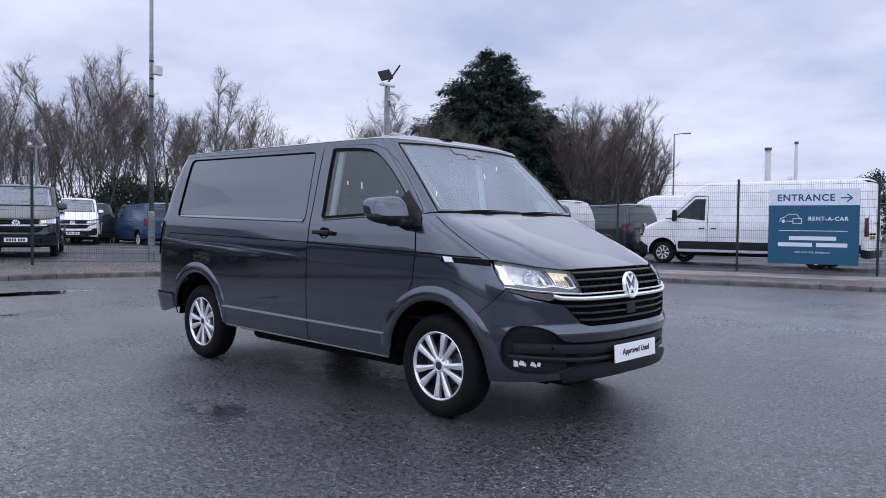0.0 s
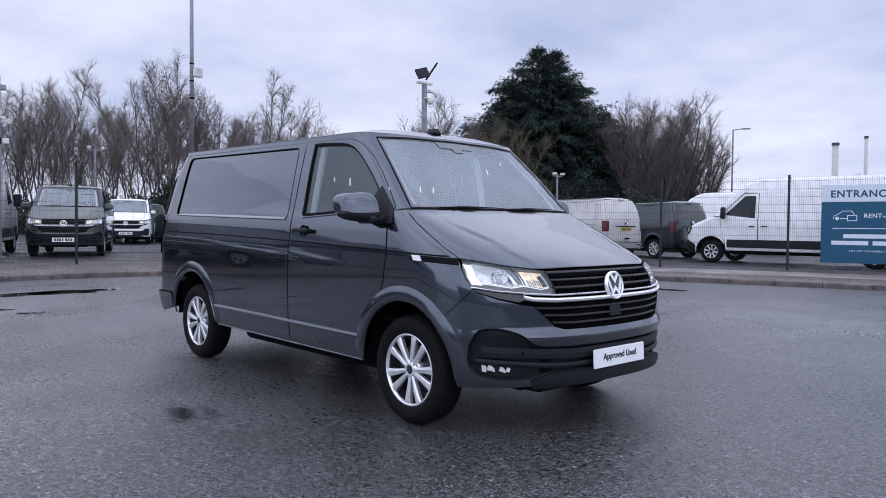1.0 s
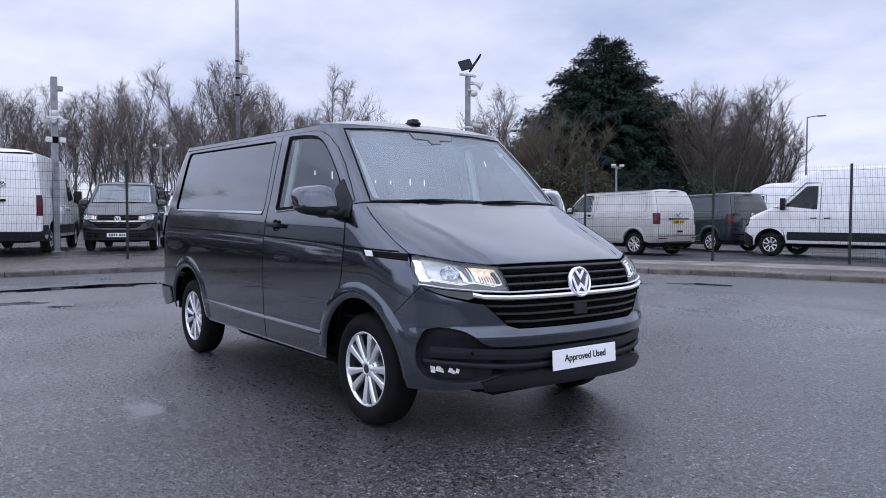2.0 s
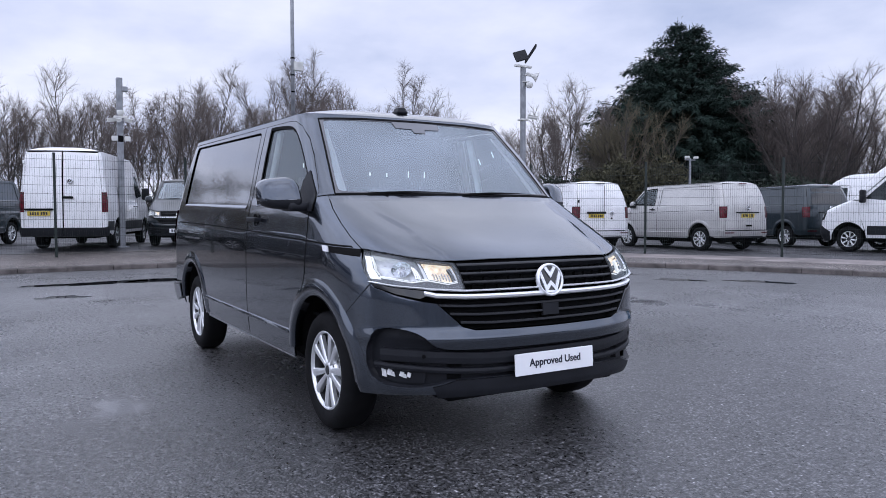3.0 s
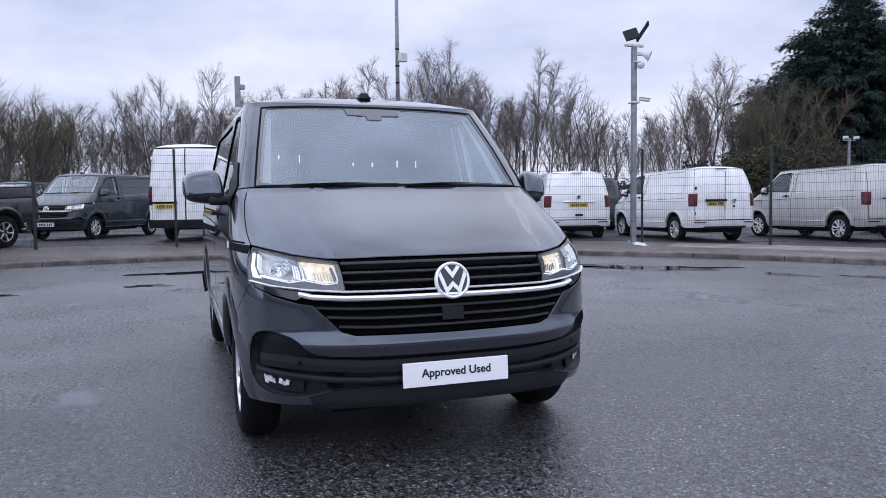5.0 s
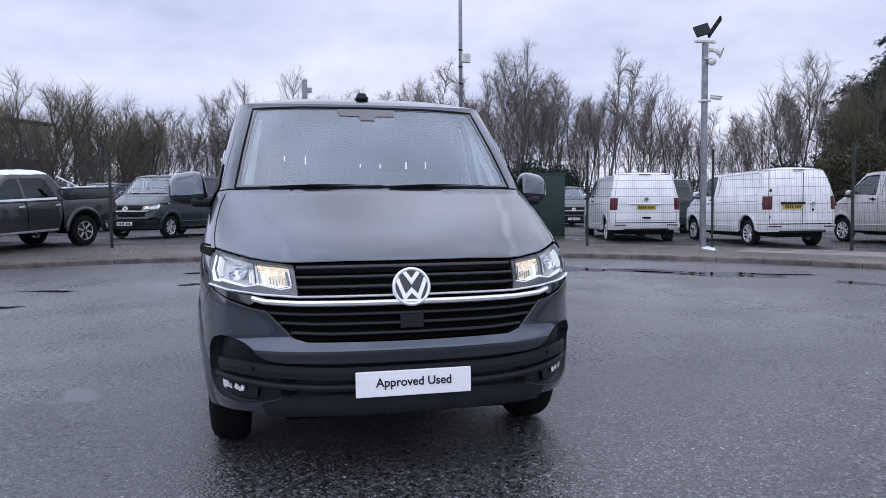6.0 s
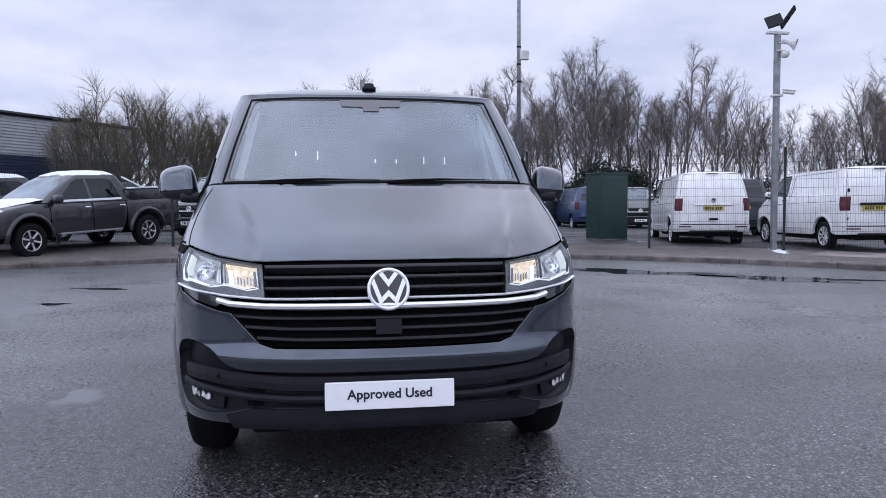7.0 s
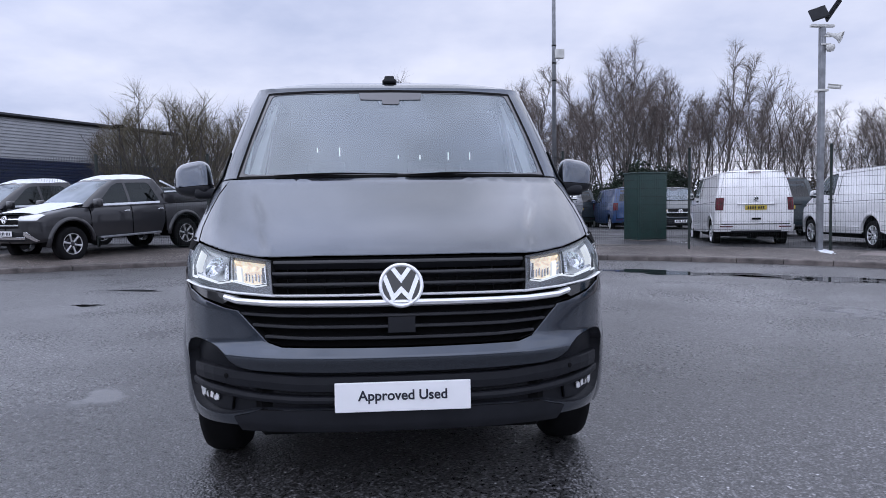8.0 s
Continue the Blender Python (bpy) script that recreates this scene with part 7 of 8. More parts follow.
def conifer(m, label, seed, height, radius, rows=40):
    """A dense conifer: trunk, limbs, and tiers of flat drooping sprays with an uneven outline."""
    rnd = random.Random(seed)
    t = empty("conifer", m, label, "tree")
    part("trunk", cyl_bm(0.34, 0.05, (0, 0, -0.3), (0, 0, height * 0.97), 10), M["bark"], t, smooth=True)
    V, F, BV, BF = [], [], [], []

    def needle_spray(p, d, size, n):
        """Shoots that leave a limb on both sides and hang at their tips."""
        side = d.cross(Vector((0, 0, 1))).normalized()
        for k in range(n):
            sg = rnd.choice((-1, 1))
            q = p + d * rnd.uniform(-0.3, 0.3) + Vector((0, 0, rnd.gauss(0, 0.10)))
            e = (d * rnd.uniform(0.3, 1.0) + side * sg * rnd.uniform(0.2, 1.0) + Vector((0, 0, rnd.gauss(-0.05, 0.28)))).normalized()
            L = size * rnd.uniform(0.45, 1.0)
            w = e.cross(Vector((rnd.gauss(0, 0.5), rnd.gauss(0, 0.5), 1))).normalized() * size * rnd.uniform(0.05, 0.095)
            n0 = len(V)
            mid = q + e * L * 0.55
            V.extend([q, mid + w, q + e * L - Vector((0, 0, L * 0.22)), mid - w])
            F.append((n0, n0 + 1, n0 + 2, n0 + 3))

    lumps = [(rnd.uniform(0, 6.28), rnd.uniform(0.1, 0.9), rnd.uniform(0.75, 1.2)) for _ in range(14)]
    for i in range(rows):
        f = i / (rows - 1)
        z = height * (0.04 + 0.93 * f)
        env = radius * (1.0 - f ** 1.9) * (0.95 + 0.07 * math.sin(f * 23 + seed)) + 0.35
        nb = int(7 + 15 * (1 - f))
        off = rnd.uniform(0, 6)
        for b in range(nb):
            a = off + 2 * math.pi * (b + rnd.uniform(-0.35, 0.35)) / nb
            gain = 1.0
            for la, lf, lg in lumps:
                # some sides carry longer limbs than others
                near = math.cos(a - la) * 0.5 + 0.5 - abs(f - lf) * 4
                if near > 0.5:
                    gain *= 1 + (lg - 1) * (near - 0.5) * 1.6
            L = env * gain * rnd.uniform(0.78, 1.08)
            rise_ = rnd.uniform(0.05, 0.38) + 0.35 * f
            segs = max(3, int(L / 0.42))
            prev = Vector((0, 0, z))
            n0 = len(BV)
            for s_ in range(1, segs + 1):
                g = s_ / segs
                p = Vector((math.cos(a) * L * g, math.sin(a) * L * g, z + L * (rise_ * g - 0.26 * g * g)))
                d = (p - prev).normalized()
                if g > 0.22:
                    needle_spray(p, d, (0.72 + 0.22 * (1 - f)) * (1.0 - 0.25 * g), 12 if g < 0.6 else 18)
                prev = p
            tip = Vector((math.cos(a) * L * 0.8, math.sin(a) * L * 0.8, z + L * (rise_ * 0.8 - 0.166)))
            u = Vector((-math.sin(a), math.cos(a), 0)) * 0.05
            BV.extend([Vector((0, 0, z)) + u, Vector((0, 0, z)) - u, Vector((0, 0, z + 0.09)), tip])
            BF.extend([(n0, n0 + 1, n0 + 3), (n0 + 1, n0 + 2, n0 + 3), (n0 + 2, n0, n0 + 3)])
    for k in range(40):
        # the leading shoots
        needle_spray(Vector((rnd.gauss(0, 0.2), rnd.gauss(0, 0.2), height * rnd.uniform(0.95, 1.0))), Vector((rnd.gauss(0, 0.3), rnd.gauss(0, 0.3), 1)).normalized(), 0.6, 3)
    tagged(raw("branchwork", BV, BF, M["bark"], t), kind="stuff")
    tagged(raw("crown", V, F, M["needle"], t), kind="stuff")
    return t


conifer(pose(*at_angle(131.75, 66)), "tall dark green conifer with layered drooping sprays", 3, 16.8, 8.8)
conifer(pose(*at_angle(130.55, 65)), "dark conifer crowding the tall one", 9, 16.2, 6.6, rows=38)
conifer(pose(*at_angle(133.7, 68)), "dark conifer standing behind the tall one", 5, 14.0, 6.4, rows=34)
conifer(pose(*at_angle(126.6, 72)), "dark conifer standing behind the tall one", 6, 11.8, 5.2, rows=30)


def shrub_bank(name, a0, a1, dist, h, material, seed, label, count, depth=4.0):
    rnd = random.Random(seed)
    V, F = [], []
    for _ in range(count):
        a = rnd.uniform(a0, a1)
        d = dist + rnd.uniform(-depth / 2, depth / 2)
        x, y, z = at_angle(a, d, 0.3)
        top = h * (0.55 + 0.45 * noise.noise(Vector((a * 0.35, seed, 0))) + 0.25 * noise.noise(Vector((a * 1.3, seed, 3))))
        leaf_clump(V, F, Vector((x, y, z + rnd.random() ** 0.8 * max(top, 0.4))), 0.62, rnd, 16, 0.7, 0.4, 0.8)
    return tagged(raw(name, V, F, material), label, "shrub", kind="stuff")


shrub_bank("evergreen_shrubs", 150, 190, 60, 2.2, M["ever"], 1, "dark evergreen undergrowth below the bare trees", 1500)
shrub_bank("evergreen_shrubs", 155.2, 162, 59, 6.4, M["ever"], 7, "dark evergreen thicket between the bare trees", 900, 3.0)
shrub_bank("evergreen_shrubs", 112, 142, 58, 4.6, M["ever"], 2, "dark evergreen thicket below the conifers", 2200)
shrub_bank("olive_shrubs", 131.5, 138.5, 55, 6.8, M["ivy"], 4, "olive-brown thicket beside the conifer", 900, 3.0)
shrub_bank("evergreen_shrubs", 98, 104.5, 92, 10.0, M["ever"], 5, "dark evergreen trees beyond the tall van", 1300, 6.0)
thick = bare_tree(pose(*at_angle(194.0, 44)), "rounded bare tree with dense olive-brown twigs", M["bark"], 31, 7.2, 3.4, twig="olive", start=0.15, limbs=64, subs=7, twigs=8, steep=0.6, stems=6, fan=0.4, trunk_r=0.16)
for a, d, s_ in ((135.1, 57, 1.2), (136.3, 58, 1.1), (191.6, 43, 0.95), (189.4, 47, 0.98), (195.6, 47, 0.86), (187.6, 49, 0.9)):
    c = copy_thing(thick, pose(*at_angle(a, d), 0, 0, a * 37))
    c.scale = (s_, s_, s_)
shrub_bank("brown_undergrowth", 136, 199, 70, 4.4, M["scrub"], 6, "brown leafless undergrowth between the trunks", 3600, 9.0)

# ---------------------------------------------------------------- poles, cabinet, sign, building
hero = panel_van(Matrix(), "dark grey metallic panel van with alloy wheels, parked on damp asphalt", "", front_plate="Approved Used")

parked_van(-18.0, 10.4, 165.6, "white", "white panel van with a tailgate, parked tail towards the fence")
parked_van(-15.26, 12.49, 173.5, "white", "white panel van with twin rear doors, parked tail towards the fence", rear="barn")
parked_van(-13.36, 15.9, 176.6, "silver", "silver-grey panel van parked behind the mesh fence")
parked_van(-13.16, 20.3, 167.8, "slate", "slate-grey van with a dark rear window behind the fence", rear_glass=True)
parked_van(-19.8, -4.17, 331.8, "navy", "dark navy panel van parked nose towards the fence")
parked_van(-18.19, 2.28, 338.0, "black", "black panel van parked nose towards the fence")
parked_van(-29.0, 7.7, 336.0, "white", "white panel van parked nose outwards in the second row", dz=0.12)
parked_van(-31.7, 11.4, 176.5, "blue", "bright blue panel van in the second row", rear_glass=True)
parked_van(-35.4, 9.5, 182.0, "slate", "dark grey van parked beside the blue van", rear_glass=True)
parked_van(-22.55, 13.5, 170.0, "navy", "dark van with a yellow plate behind the white van", rear_glass=True)
parked_van(-27.5, -7.3, 330.0, "slate", "dark van parked in the second row")
parked_van(-25.0, -10.6, 330.0, "navy", "dark van parked in the second row")
parked_van(-27.6, 12.9, 350.0, "slate", "dark grey van facing outwards in the second row")

tall_van(-7.85, 18.72, 183.5, 4.49, "long white high-roof van parked side-on behind the fence")
tall_van(-21.5, 0.75, 160.0, 3.64, "white high-roof van parked tail towards the fence")
tall_van(-13.8, 26.5, 183.0, 3.64, "white high-roof van in the second row")

pick_up(-14.1, -7.64, 326.4, "dark grey double-cab pick-up dusted with snow, beside the kerb", 0.13)
pick_up(-15.9, -10.4, 326.4, "dark grey double-cab pick-up with a snowy bonnet", 0.13)


def lamp_column(x, y, h, r, label, box_z=None):
    z = ground_z(x, y)
    v = empty("lamp_column", pose(x, y, z), label, "pole")
    b = cyl_bm(r * 1.45, r * 1.45, (0, 0, -0.2), (0, 0, 1.25), 16)
    cyl_bm(r * 1.45, r, (0, 0, 1.25), (0, 0, 1.33), 16, bm=b)
    part("base", b, M["galv"], v, smooth=False)
    part("shaft", cyl_bm(r, r * 0.62, (0, 0, 1.30), (0, 0, h), 14), M["galv"], v, smooth=True)
    if box_z:
        part("junction_box", box_bm((0.14, 0.24, 0.24), (0.06, 0.13, box_z), 0.02, 2), M["pole_white"], v, "off-white junction box on the pole")
        for dz in (-0.25, -0.7, 0.2):
            part("strap", cyl_bm(r * 0.95, r * 0.95, (0, 0, box_z + dz), (0, 0, box_z + dz + 0.04), 14), M["softblack"], v)
    part("lantern_arm", cyl_bm(0.03, 0.03, (0, 0, h - 0.1), (0.5, 0.0, h + 0.05), 8), M["galv"], v)
    part("lantern", box_bm((0.5, 0.2, 0.1), (0.7, 0, h + 0.06), 0.03, 2), M["galv"], v)
    return v


lamp_column(-15.5, 4.58, 10.0, 0.062, "tall galvanised lamp column with an off-white box", 4.98)


def camera_head(parent, name, at, turn, tilt=-12):
    b = cyl_bm(0.045, 0.045, (-0.02, 0, 0), (0.24, 0, 0), 12)
    box_bm((0.30, 0.10, 0.015), (0.12, 0, 0.05), 0.004, 1, bm=b)
    c = part(name, b, M["pole_white"], parent, "white surveillance camera")
    c.matrix_local = pose(*at, 0, -tilt, turn)
    return c


# camera pole beside the tall van
cp = empty("camera_pole", pose(-17.79, 0.55, ground_z(-17.79, 0.55)), "galvanised square pole with white surveillance cameras", "pole")
part("shaft", box_bm((0.15, 0.15, 4.7), (0, 0, 2.2), 0.01, 1), M["galv"], cp)
part("base_plate", box_bm((0.3, 0.3, 0.03), (0, 0, 0.015), 0.004, 1), M["galv"], cp)
part("sensor_box", box_bm((0.1, 0.16, 0.14), (0.06, 0.12, 4.25), 0.02, 1), M["galv"], cp)
for tn, dy in ((-60, -0.12), (25, 0.12), (-20, 0.0)):
    camera_head(cp, "surveillance_camera", (0.12, dy, 3.42), tn)
part("camera_bracket", box_bm((0.10, 0.34, 0.05), (0.10, 0, 3.50), 0.01, 1), M["pole_white"], cp)
v_, f_ = lathe([(0, -0.10), (0.06, -0.08), (0.09, -0.02), (0.09, 0.05), (0, 0.07)], 16, "z")
dm = raw("dome_camera", v_, f_, M["pole_white"], cp, smooth=True)
dm.matrix_local = pose(0.12, 0, 3.62)
for dy in (-0.16, 0.16):
    part("floodlight", box_bm((0.06, 0.15, 0.13), (0.14, dy, 2.92), 0.015, 1), M["pole_white"], cp)
part("number_board", box_bm((0.02, 0.13, 0.17), (0.09, 0, 2.92), 0.004, 1), M["softblack"], cp)

# floodlight mast
fm = empty("floodlight_mast", pose(-12.33, 9.94, ground_z(-12.33, 9.94)), "galvanised mast with floodlights and a horn loudspeaker", "pole")
part("shaft", box_bm((0.12, 0.12, 5.15), (0, 0, 2.45), 0.012, 1), M["galv"], fm)
part("base_plate", box_bm((0.36, 0.36, 0.03), (0, 0, 0.015), 0.004, 1), M["galv"], fm)
part("cross_bar", box_bm((0.10, 0.55, 0.06), (0.0, 0, 5.06), 0.01, 1), M["pole_white"], fm)
fa = part("floodlight", box_bm((0.06, 0.36, 0.30), (0, 0, 0), 0.015, 2), M["plastic"], fm, "black floodlight housing")
fa.matrix_local = pose(0.05, -0.12, 5.32, 18, -24, -28)
fb = part("floodlight", box_bm((0.40, 0.045, 0.52), (0, 0, 0), 0.015, 2), M["plastic"], fm, "black floodlight housing")
fb.matrix_local = pose(0.02, 0.24, 5.42, -34, 0, -36)
v_, f_ = lathe([(0.045, -0.20), (0.05, -0.10), (0.06, 0.0), (0.10, 0.10), (0.17, 0.19), (0.175, 0.20), (0.155, 0.19), (0.05, 0.02), (0.0, 0.0)], 24, "x")
hn = raw("horn_loudspeaker", [(h, c, s_) for h, c, s_ in v_], f_, M["pole_white"], fm, smooth=True)
hn.matrix_local = pose(0.13, 0.20, 4.82, 0, 22, 52)
hn.scale = (0.8, 0.8, 0.8)
part("horn_bracket", box_bm((0.06, 0.22, 0.04), (0.06, 0.12, 4.82), 0.01, 1), M["pole_white"], fm)
dm = raw("dome_camera", *lathe([(0, -0.09), (0.07, -0.07), (0.10, 0.0), (0.09, 0.06), (0, 0.08)], 18, "z"), M["pole_white"], fm, smooth=True)
dm.matrix_local = pose(0.12, 0.12, 4.55)
part("dome_arm", box_bm((0.08, 0.22, 0.04), (0.06, 0.05, 4.64), 0.01, 1), M["pole_white"], fm)
camera_head(fm, "surveillance_camera", (0.10, 0.12, 3.70), 40)
part("camera_bracket", box_bm((0.22, 0.22, 0.05), (0.0, 0.0, 3.62), 0.01, 1), M["pole_white"], fm)

# old snow left along the footway and at the mast's foot
def snow_patch(p0, p1, width, label, seed):
    rnd = random.Random(seed)
    a, b = Vector((*p0, 0)), Vector((*p1, 0))
    along, n = (b - a), 18
    side = Vector((-along.y, along.x, 0)).normalized()
    mid = (a + b) / 2
    vs, fs = [], []
    for i in range(n + 1):
        f = i / n
        w = width * (0.25 + math.sin(math.pi * f) ** 0.6) * rnd.uniform(0.6, 1.1)
        c = a + along * f + side * rnd.gauss(0, width * 0.12)
        for o, h in ((-0.5, 0.0), (-0.25, 0.03), (0.0, 0.05), (0.25, 0.03), (0.5, 0.0)):
            q = c + side * (w * o)
            vs.append((q.x - mid.x, q.y - mid.y, ground_z(q.x, q.y) + 0.006 + h * rnd.uniform(0.5, 1.0)))
    for i in range(n):
        for k in range(4):
            fs.append((i * 5 + k, (i + 1) * 5 + k, (i + 1) * 5 + k + 1, i * 5 + k + 1))
    sp = raw("snow_patch", vs, fs, M["frost"], smooth=True)
    sp.matrix_world = pose(mid.x, mid.y, 0)
    return tagged(sp, label, "snow patch")


snow_patch((-13.3, 10.35), (-11.2, 9.55), 0.34, "wedge of old snow at the mast's foot", 1)
snow_patch((-20.1, 7.05), (-19.4, 7.8), 0.16, "thin strip of old snow behind the fence", 2)
snow_patch((-16.1, 7.85), (-14.9, 8.25), 0.16, "thin strip of old snow beside the cabinet", 3)

# green cabinet
CX, CY = -16.9, 7.55
cb = empty("utility_cabinet", pose(CX, CY, ground_z(CX, CY), 0, 0, 14), "dark green steel utility cabinet behind the fence", "cabinet")
part("body", box_bm((0.7, 0.95, 1.92), (0, 0, 0.98), 0.012, 2), M["cabinet"], cb)
part("cabinet_door", box_bm((0.02, 0.85, 1.76), (0.355, 0, 0.99), 0.006, 1), M["cabinet"], cb)
part("cap", box_bm((0.76, 1.01, 0.04), (0, 0, 1.95), 0.01, 1), M["cabinet"], cb)
part("plinth", box_bm((0.72, 0.97, 0.1), (0, 0, 0.03), 0.01, 1), M["kerb"], cb)

# the entrance sign on the fence
pa, pb_ = Vector((-4.55, 15.55, 0)), Vector((-1.35, 16.15, 0))
dirv = (pb_ - pa).normalized()
sx = pa + dirv * 0.78
sg = empty("entrance_sign", pose(sx.x, sx.y - 0.05, 0.30, 0, 0, math.degrees(math.atan2(dirv.y, dirv.x))), "teal and pale entrance sign fixed to the fence", "sign")
SW = 2.08
part("board", box_bm((SW, 0.02, 1.50), (SW / 2, 0, 0.83), 0.004, 1), M["sign_teal"], sg)
part("header_board", box_bm((SW, 0.02, 0.42), (SW / 2, 0.0, 1.79), 0.004, 1), M["sign_white"], sg)
fr_ = -0.0125
text_mesh("header_lettering", "ENTRANCE", 0.240, pose(SW * 0.415, fr_, 1.765, 90, 0, 0), M["sign_teal"], sg, spacing=1.12, bold=0.006)
ar = bmesh.new()
box_bm((0.26, 0.003, 0.030), (SW * 0.858, fr_, 1.765), bm=ar)
for s_ in (-1, 1):
    box_bm((0.16, 0.003, 0.028), (0, 0, 0), bm=ar, m=pose(SW * 0.913 - 0.045, fr_, 1.765 + s_ * 0.048, 0, s_ * 40, 0))
part("arrow", ar, M["sign_teal"], sg)
text_mesh("hire_lettering", "RENT-A-CAR", 0.140, pose(SW * 0.665, fr_, 1.235, 90, 0, 0), M["sign_white"], sg, spacing=1.15, bold=0.003)
ic = bmesh.new()
for p, q in (((0.10, 1.16), (0.12, 1.24)), ((0.12, 1.24), (0.22, 1.28)), ((0.22, 1.28), (0.34, 1.37)), ((0.34, 1.37), (0.58, 1.37)), ((0.58, 1.37), (0.64, 1.28)), ((0.28, 1.17), (0.45, 1.17))):
    p, q = Vector((p[0] + 0.15, 0, p[1])), Vector((q[0] + 0.15, 0, q[1]))
    d = q - p
    box_bm((d.length + 0.015, 0.003, 0.018), (0, 0, 0), bm=ic, m=Matrix.Translation(Vector((0, fr_, 0)) + (p + q) / 2) @ Matrix.Rotation(-math.atan2(d.z, d.x), 4, "Y"))
for c in (0.35,):
    cyl_bm(0.05, 0.05, (c, fr_ - 0.002, 1.17), (c, fr_ + 0.001, 1.17), 18, bm=ic)
box_bm((0.26, 0.003, 0.02), (0.74, fr_, 1.25), bm=ic)
box_bm((0.26, 0.003, 0.02), (0.74, fr_, 1.11), bm=ic)
box_bm((0.02, 0.003, 0.14), (0.62, fr_, 1.18), bm=ic)
box_bm((0.02, 0.003, 0.14), (0.86, fr_, 1.18), bm=ic)
part("car_symbol", ic, M["sign_white"], sg).matrix_local = pose(0.06, 0, 0.12) @ Matrix.Diagonal((0.84, 1, 0.9, 1))
part("rule_line", box_bm((1.58, 0.003, 0.016), (SW / 2, fr_, 0.93)), M["sign_white"], sg)
for nm, cx, w_, z_, h_ in (("name_bar", SW / 2, 1.08, 0.74, 0.10), ("name_bar", SW / 2 - 0.40, 0.80, 0.575, 0.10), ("name_bar", SW / 2 + 0.44, 0.70, 0.575, 0.10)):
    part(nm, box_bm((w_, 0.003, h_), (cx, fr_, z_)), M["sign_white"], sg)
text_mesh("slogan_lettering", "THE KEY TO MOBILITY", 0.062, pose(SW / 2, fr_, 0.38, 90, 0, 0), M["sign_white"], sg, spacing=1.35, bold=0.001)

# industrial building
B, A = Vector((-24.0, -35.2, 0)), Vector((-57.0, -16.05, 0))
dv = (B - A)
L = dv.length
bd = empty("warehouse", pose(A.x, A.y, 0.2, 0, 0, math.degrees(math.atan2(dv.y, dv.x))), "grey corrugated warehouse with a dark blue band", "building")


def cladding(name, z0, z1, material, proud=0.0, pitch=0.19):
    vs, fs = [], []
    n = int((z1 - z0) / pitch)
    prof = []
    for k in range(n):
        z = z0 + (z1 - z0) * k / n
        h = (z1 - z0) / n
        prof += [(z, 0.0), (z + h * 0.45, 0.0), (z + h * 0.55, 0.045), (z + h * 0.92, 0.045)]
    prof.append((z1, 0.0))
    for x in (0, L):
        for z, o in prof:
            vs.append((x, o + proud, z))
    k = len(prof)
    for i in range(k - 1):
        fs.append((i, k + i, k + i + 1, i + 1))
    return raw(name, vs, fs, material, bd)


part("wall", box_bm((L, 20, 7.2), (L / 2, -10.05, 3.6)), M["clad"], bd)
cladding("lower_cladding", 0, 2.75, M["clad"], 0.0)
cladding("blue_band", 2.75, 4.55, M["clad_blue"], 0.06)
cladding("upper_cladding", 4.55, 7.2, M["clad"], 0.02)
part("roof", box_bm((L + 0.6, 20.6, 0.16), (L / 2, -10.0, 7.28), 0.03, 1), M["fascia"], bd, "dark roof edge")
part("gutter", box_bm((L + 0.6, 0.14, 0.10), (L / 2, 0.2, 7.15), 0.03, 1), M["softblack"], bd)


def far_lamp(x, y, h, turn, label):
    v = empty("street_lamp", pose(x, y, 0.2, 0, 0, turn), label, "street lamp")
    part("shaft", cyl_bm(0.09, 0.06, (0, 0, 0), (0, 0, h), 10), M["galv"], v)
    part("arm", cyl_bm(0.045, 0.04, (0, 0, h - 0.05), (0.9, 0, h + 0.05), 8), M["galv"], v)
    part("lantern", box_bm((0.7, 0.26, 0.12), (1.1, 0, h + 0.02), 0.04, 2), M["galv"], v)
    return v


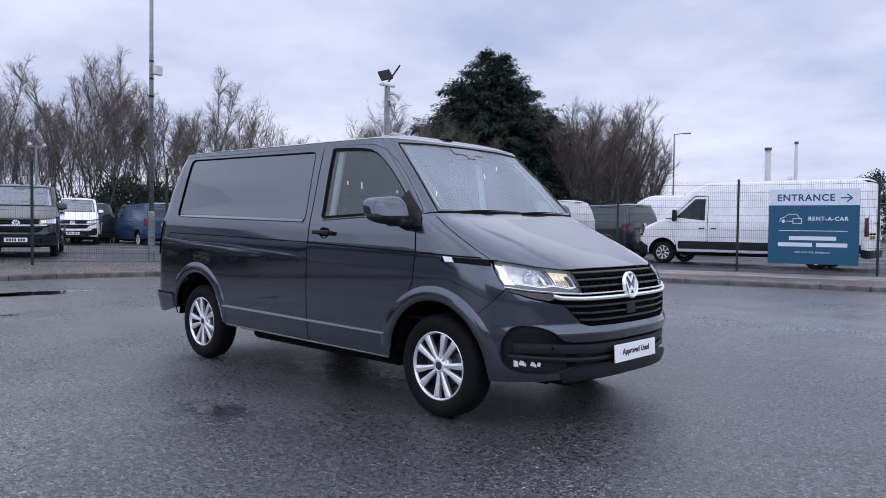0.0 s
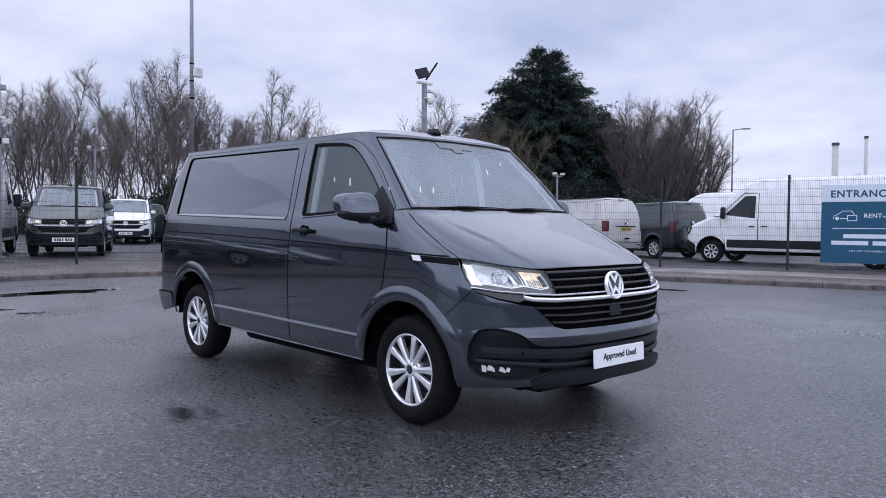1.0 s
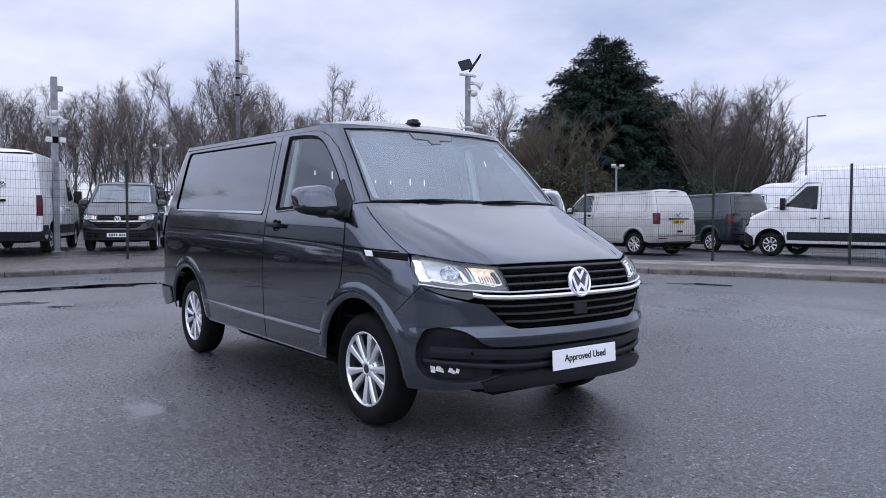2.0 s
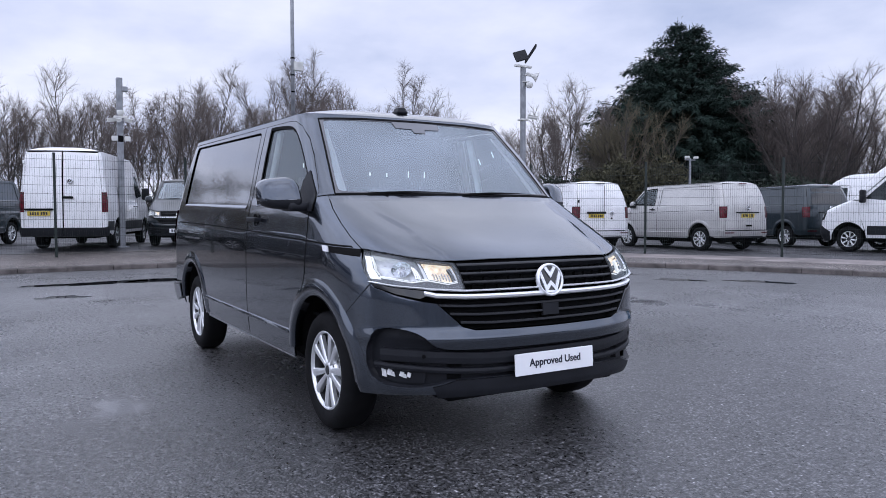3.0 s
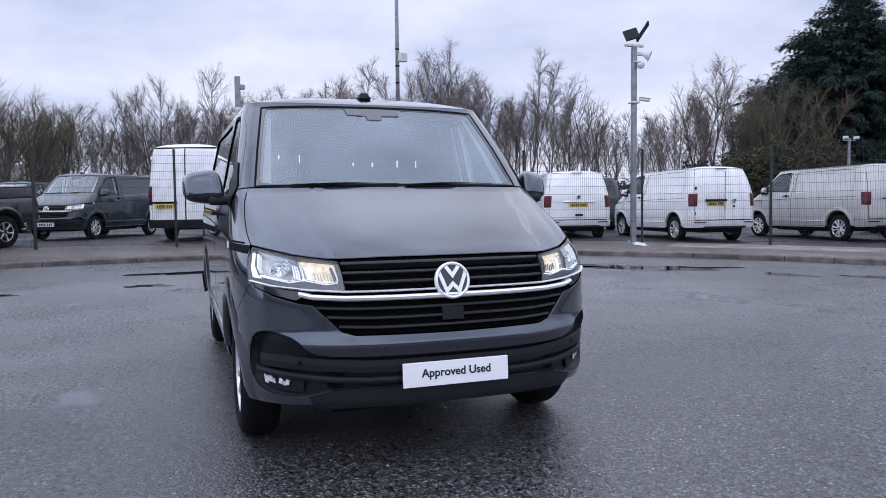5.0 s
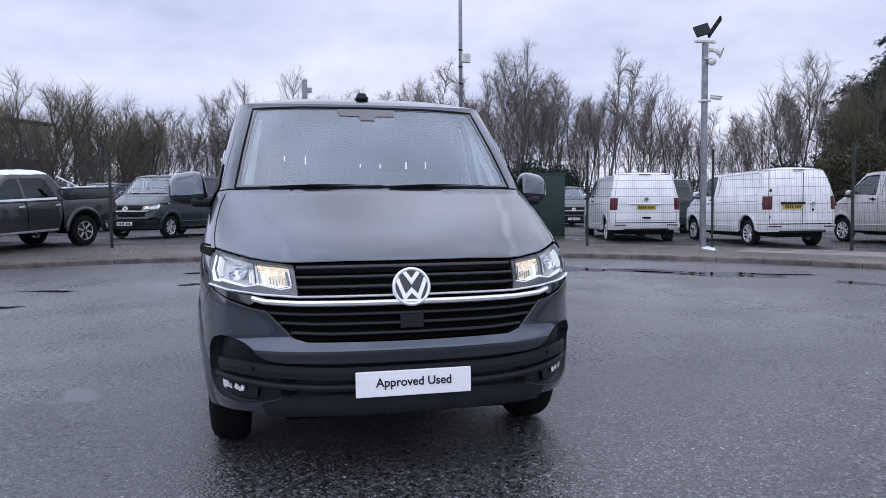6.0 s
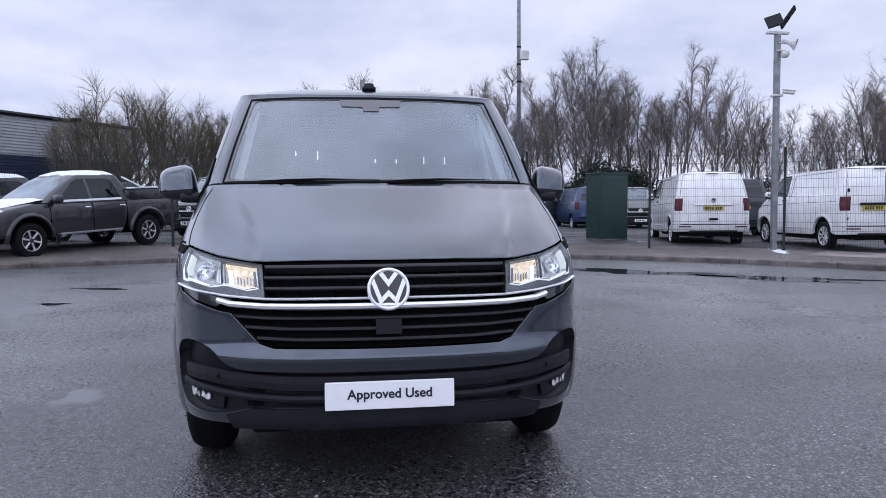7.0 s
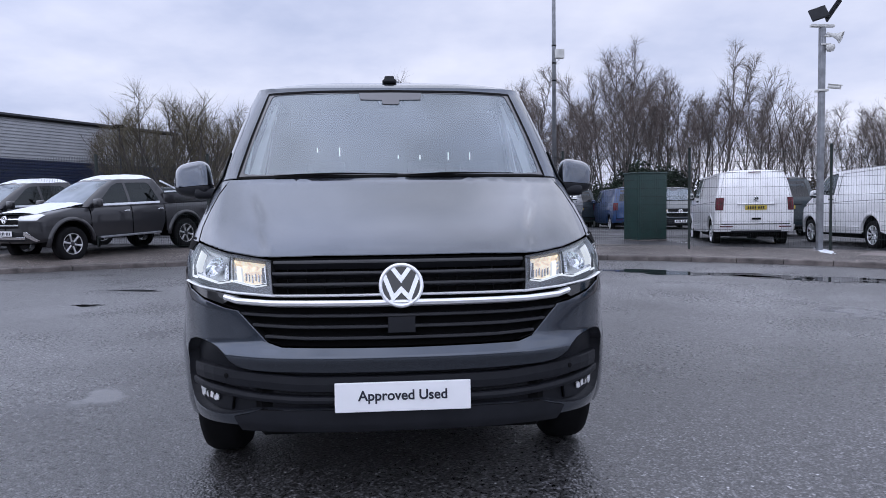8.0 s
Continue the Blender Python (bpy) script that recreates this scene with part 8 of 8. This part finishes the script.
x_, y_, _ = at_angle(117.3, 70)
far_lamp(x_, y_, 9.8, 20, "distant grey street lamp on a slim column")
x_, y_, _ = at_angle(196.3, 44)
fl_ = empty("floodlight_pole", pose(x_, y_, 0.3), "slim pole with a small floodlight near the warehouse", "pole")
part("shaft", cyl_bm(0.06, 0.05, (0, 0, 0), (0, 0, 5.6), 8), M["fascia"], fl_)
part("floodlight", box_bm((0.3, 0.5, 0.16), (0.1, 0, 5.65), 0.03, 1), M["softblack"], fl_)
for ang, dist, h in ((131.0, 42, 3.9), (165.4, 44, 4.9)):
    x_, y_, _ = at_angle(ang, dist)
    q = empty("camera_pole", pose(x_, y_, 0.3), "slim distant pole with cameras", "pole")
    part("shaft", cyl_bm(0.07, 0.06, (0, 0, 0), (0, 0, h), 8), M["galv"], q)
    part("cross_bar", box_bm((0.06, 0.8, 0.06), (0, 0, h - 0.1)), M["galv"], q)
    for dy in (-0.35, 0.35):
        part("surveillance_camera", box_bm((0.3, 0.12, 0.14), (0.1, dy, h + 0.02), 0.03, 1), M["pole_white"], q)
for ang, dist, h, r in ((110.2, 130, 14.2, 0.5), (108.3, 150, 17.2, 0.32)):
    x_, y_, _ = at_angle(ang, dist)
    q = empty("chimney_stack", pose(x_, y_, 0), "pale steel chimney stack in the distance", "chimney")
    part("flue", cyl_bm(r, r * 0.9, (0, 0, 0), (0, 0, h), 16), M["steel_stack"], q, smooth=True)
    part("flue_cap", cyl_bm(r * 1.12, r * 1.12, (0, 0, h), (0, 0, h + 0.4), 16), M["fascia"], q)

# ---------------------------------------------------------------- plain unseen walls added behind the camera to shape light and reflections
for nm, size, at in (("wall_east", (0.4, 70, 5.0), (34.0, -5.0, 2.5)), ("wall_south", (40.0, 0.4, 5.0), (13.8, -40.2, 2.5))):
    wb = box_bm(size, at)
    n_ = int(max(size[0], size[1]) / 1.2)
    for k in range(n_):
        q = -max(size[0], size[1]) / 2 + 0.6 + 1.2 * k
        if size[1] > size[0]:
            box_bm((0.03, 1.16, 4.8), (at[0] - 0.21, at[1] + q, 2.5), 0.006, 1, bm=wb)
        else:
            box_bm((1.16, 0.03, 4.8), (at[0] + q, at[1] + 0.21, 2.5), 0.006, 1, bm=wb)
    tagged(part(nm, wb, M["wall"]), "plain grey clad building wall behind the yard", "wall", kind="structure")
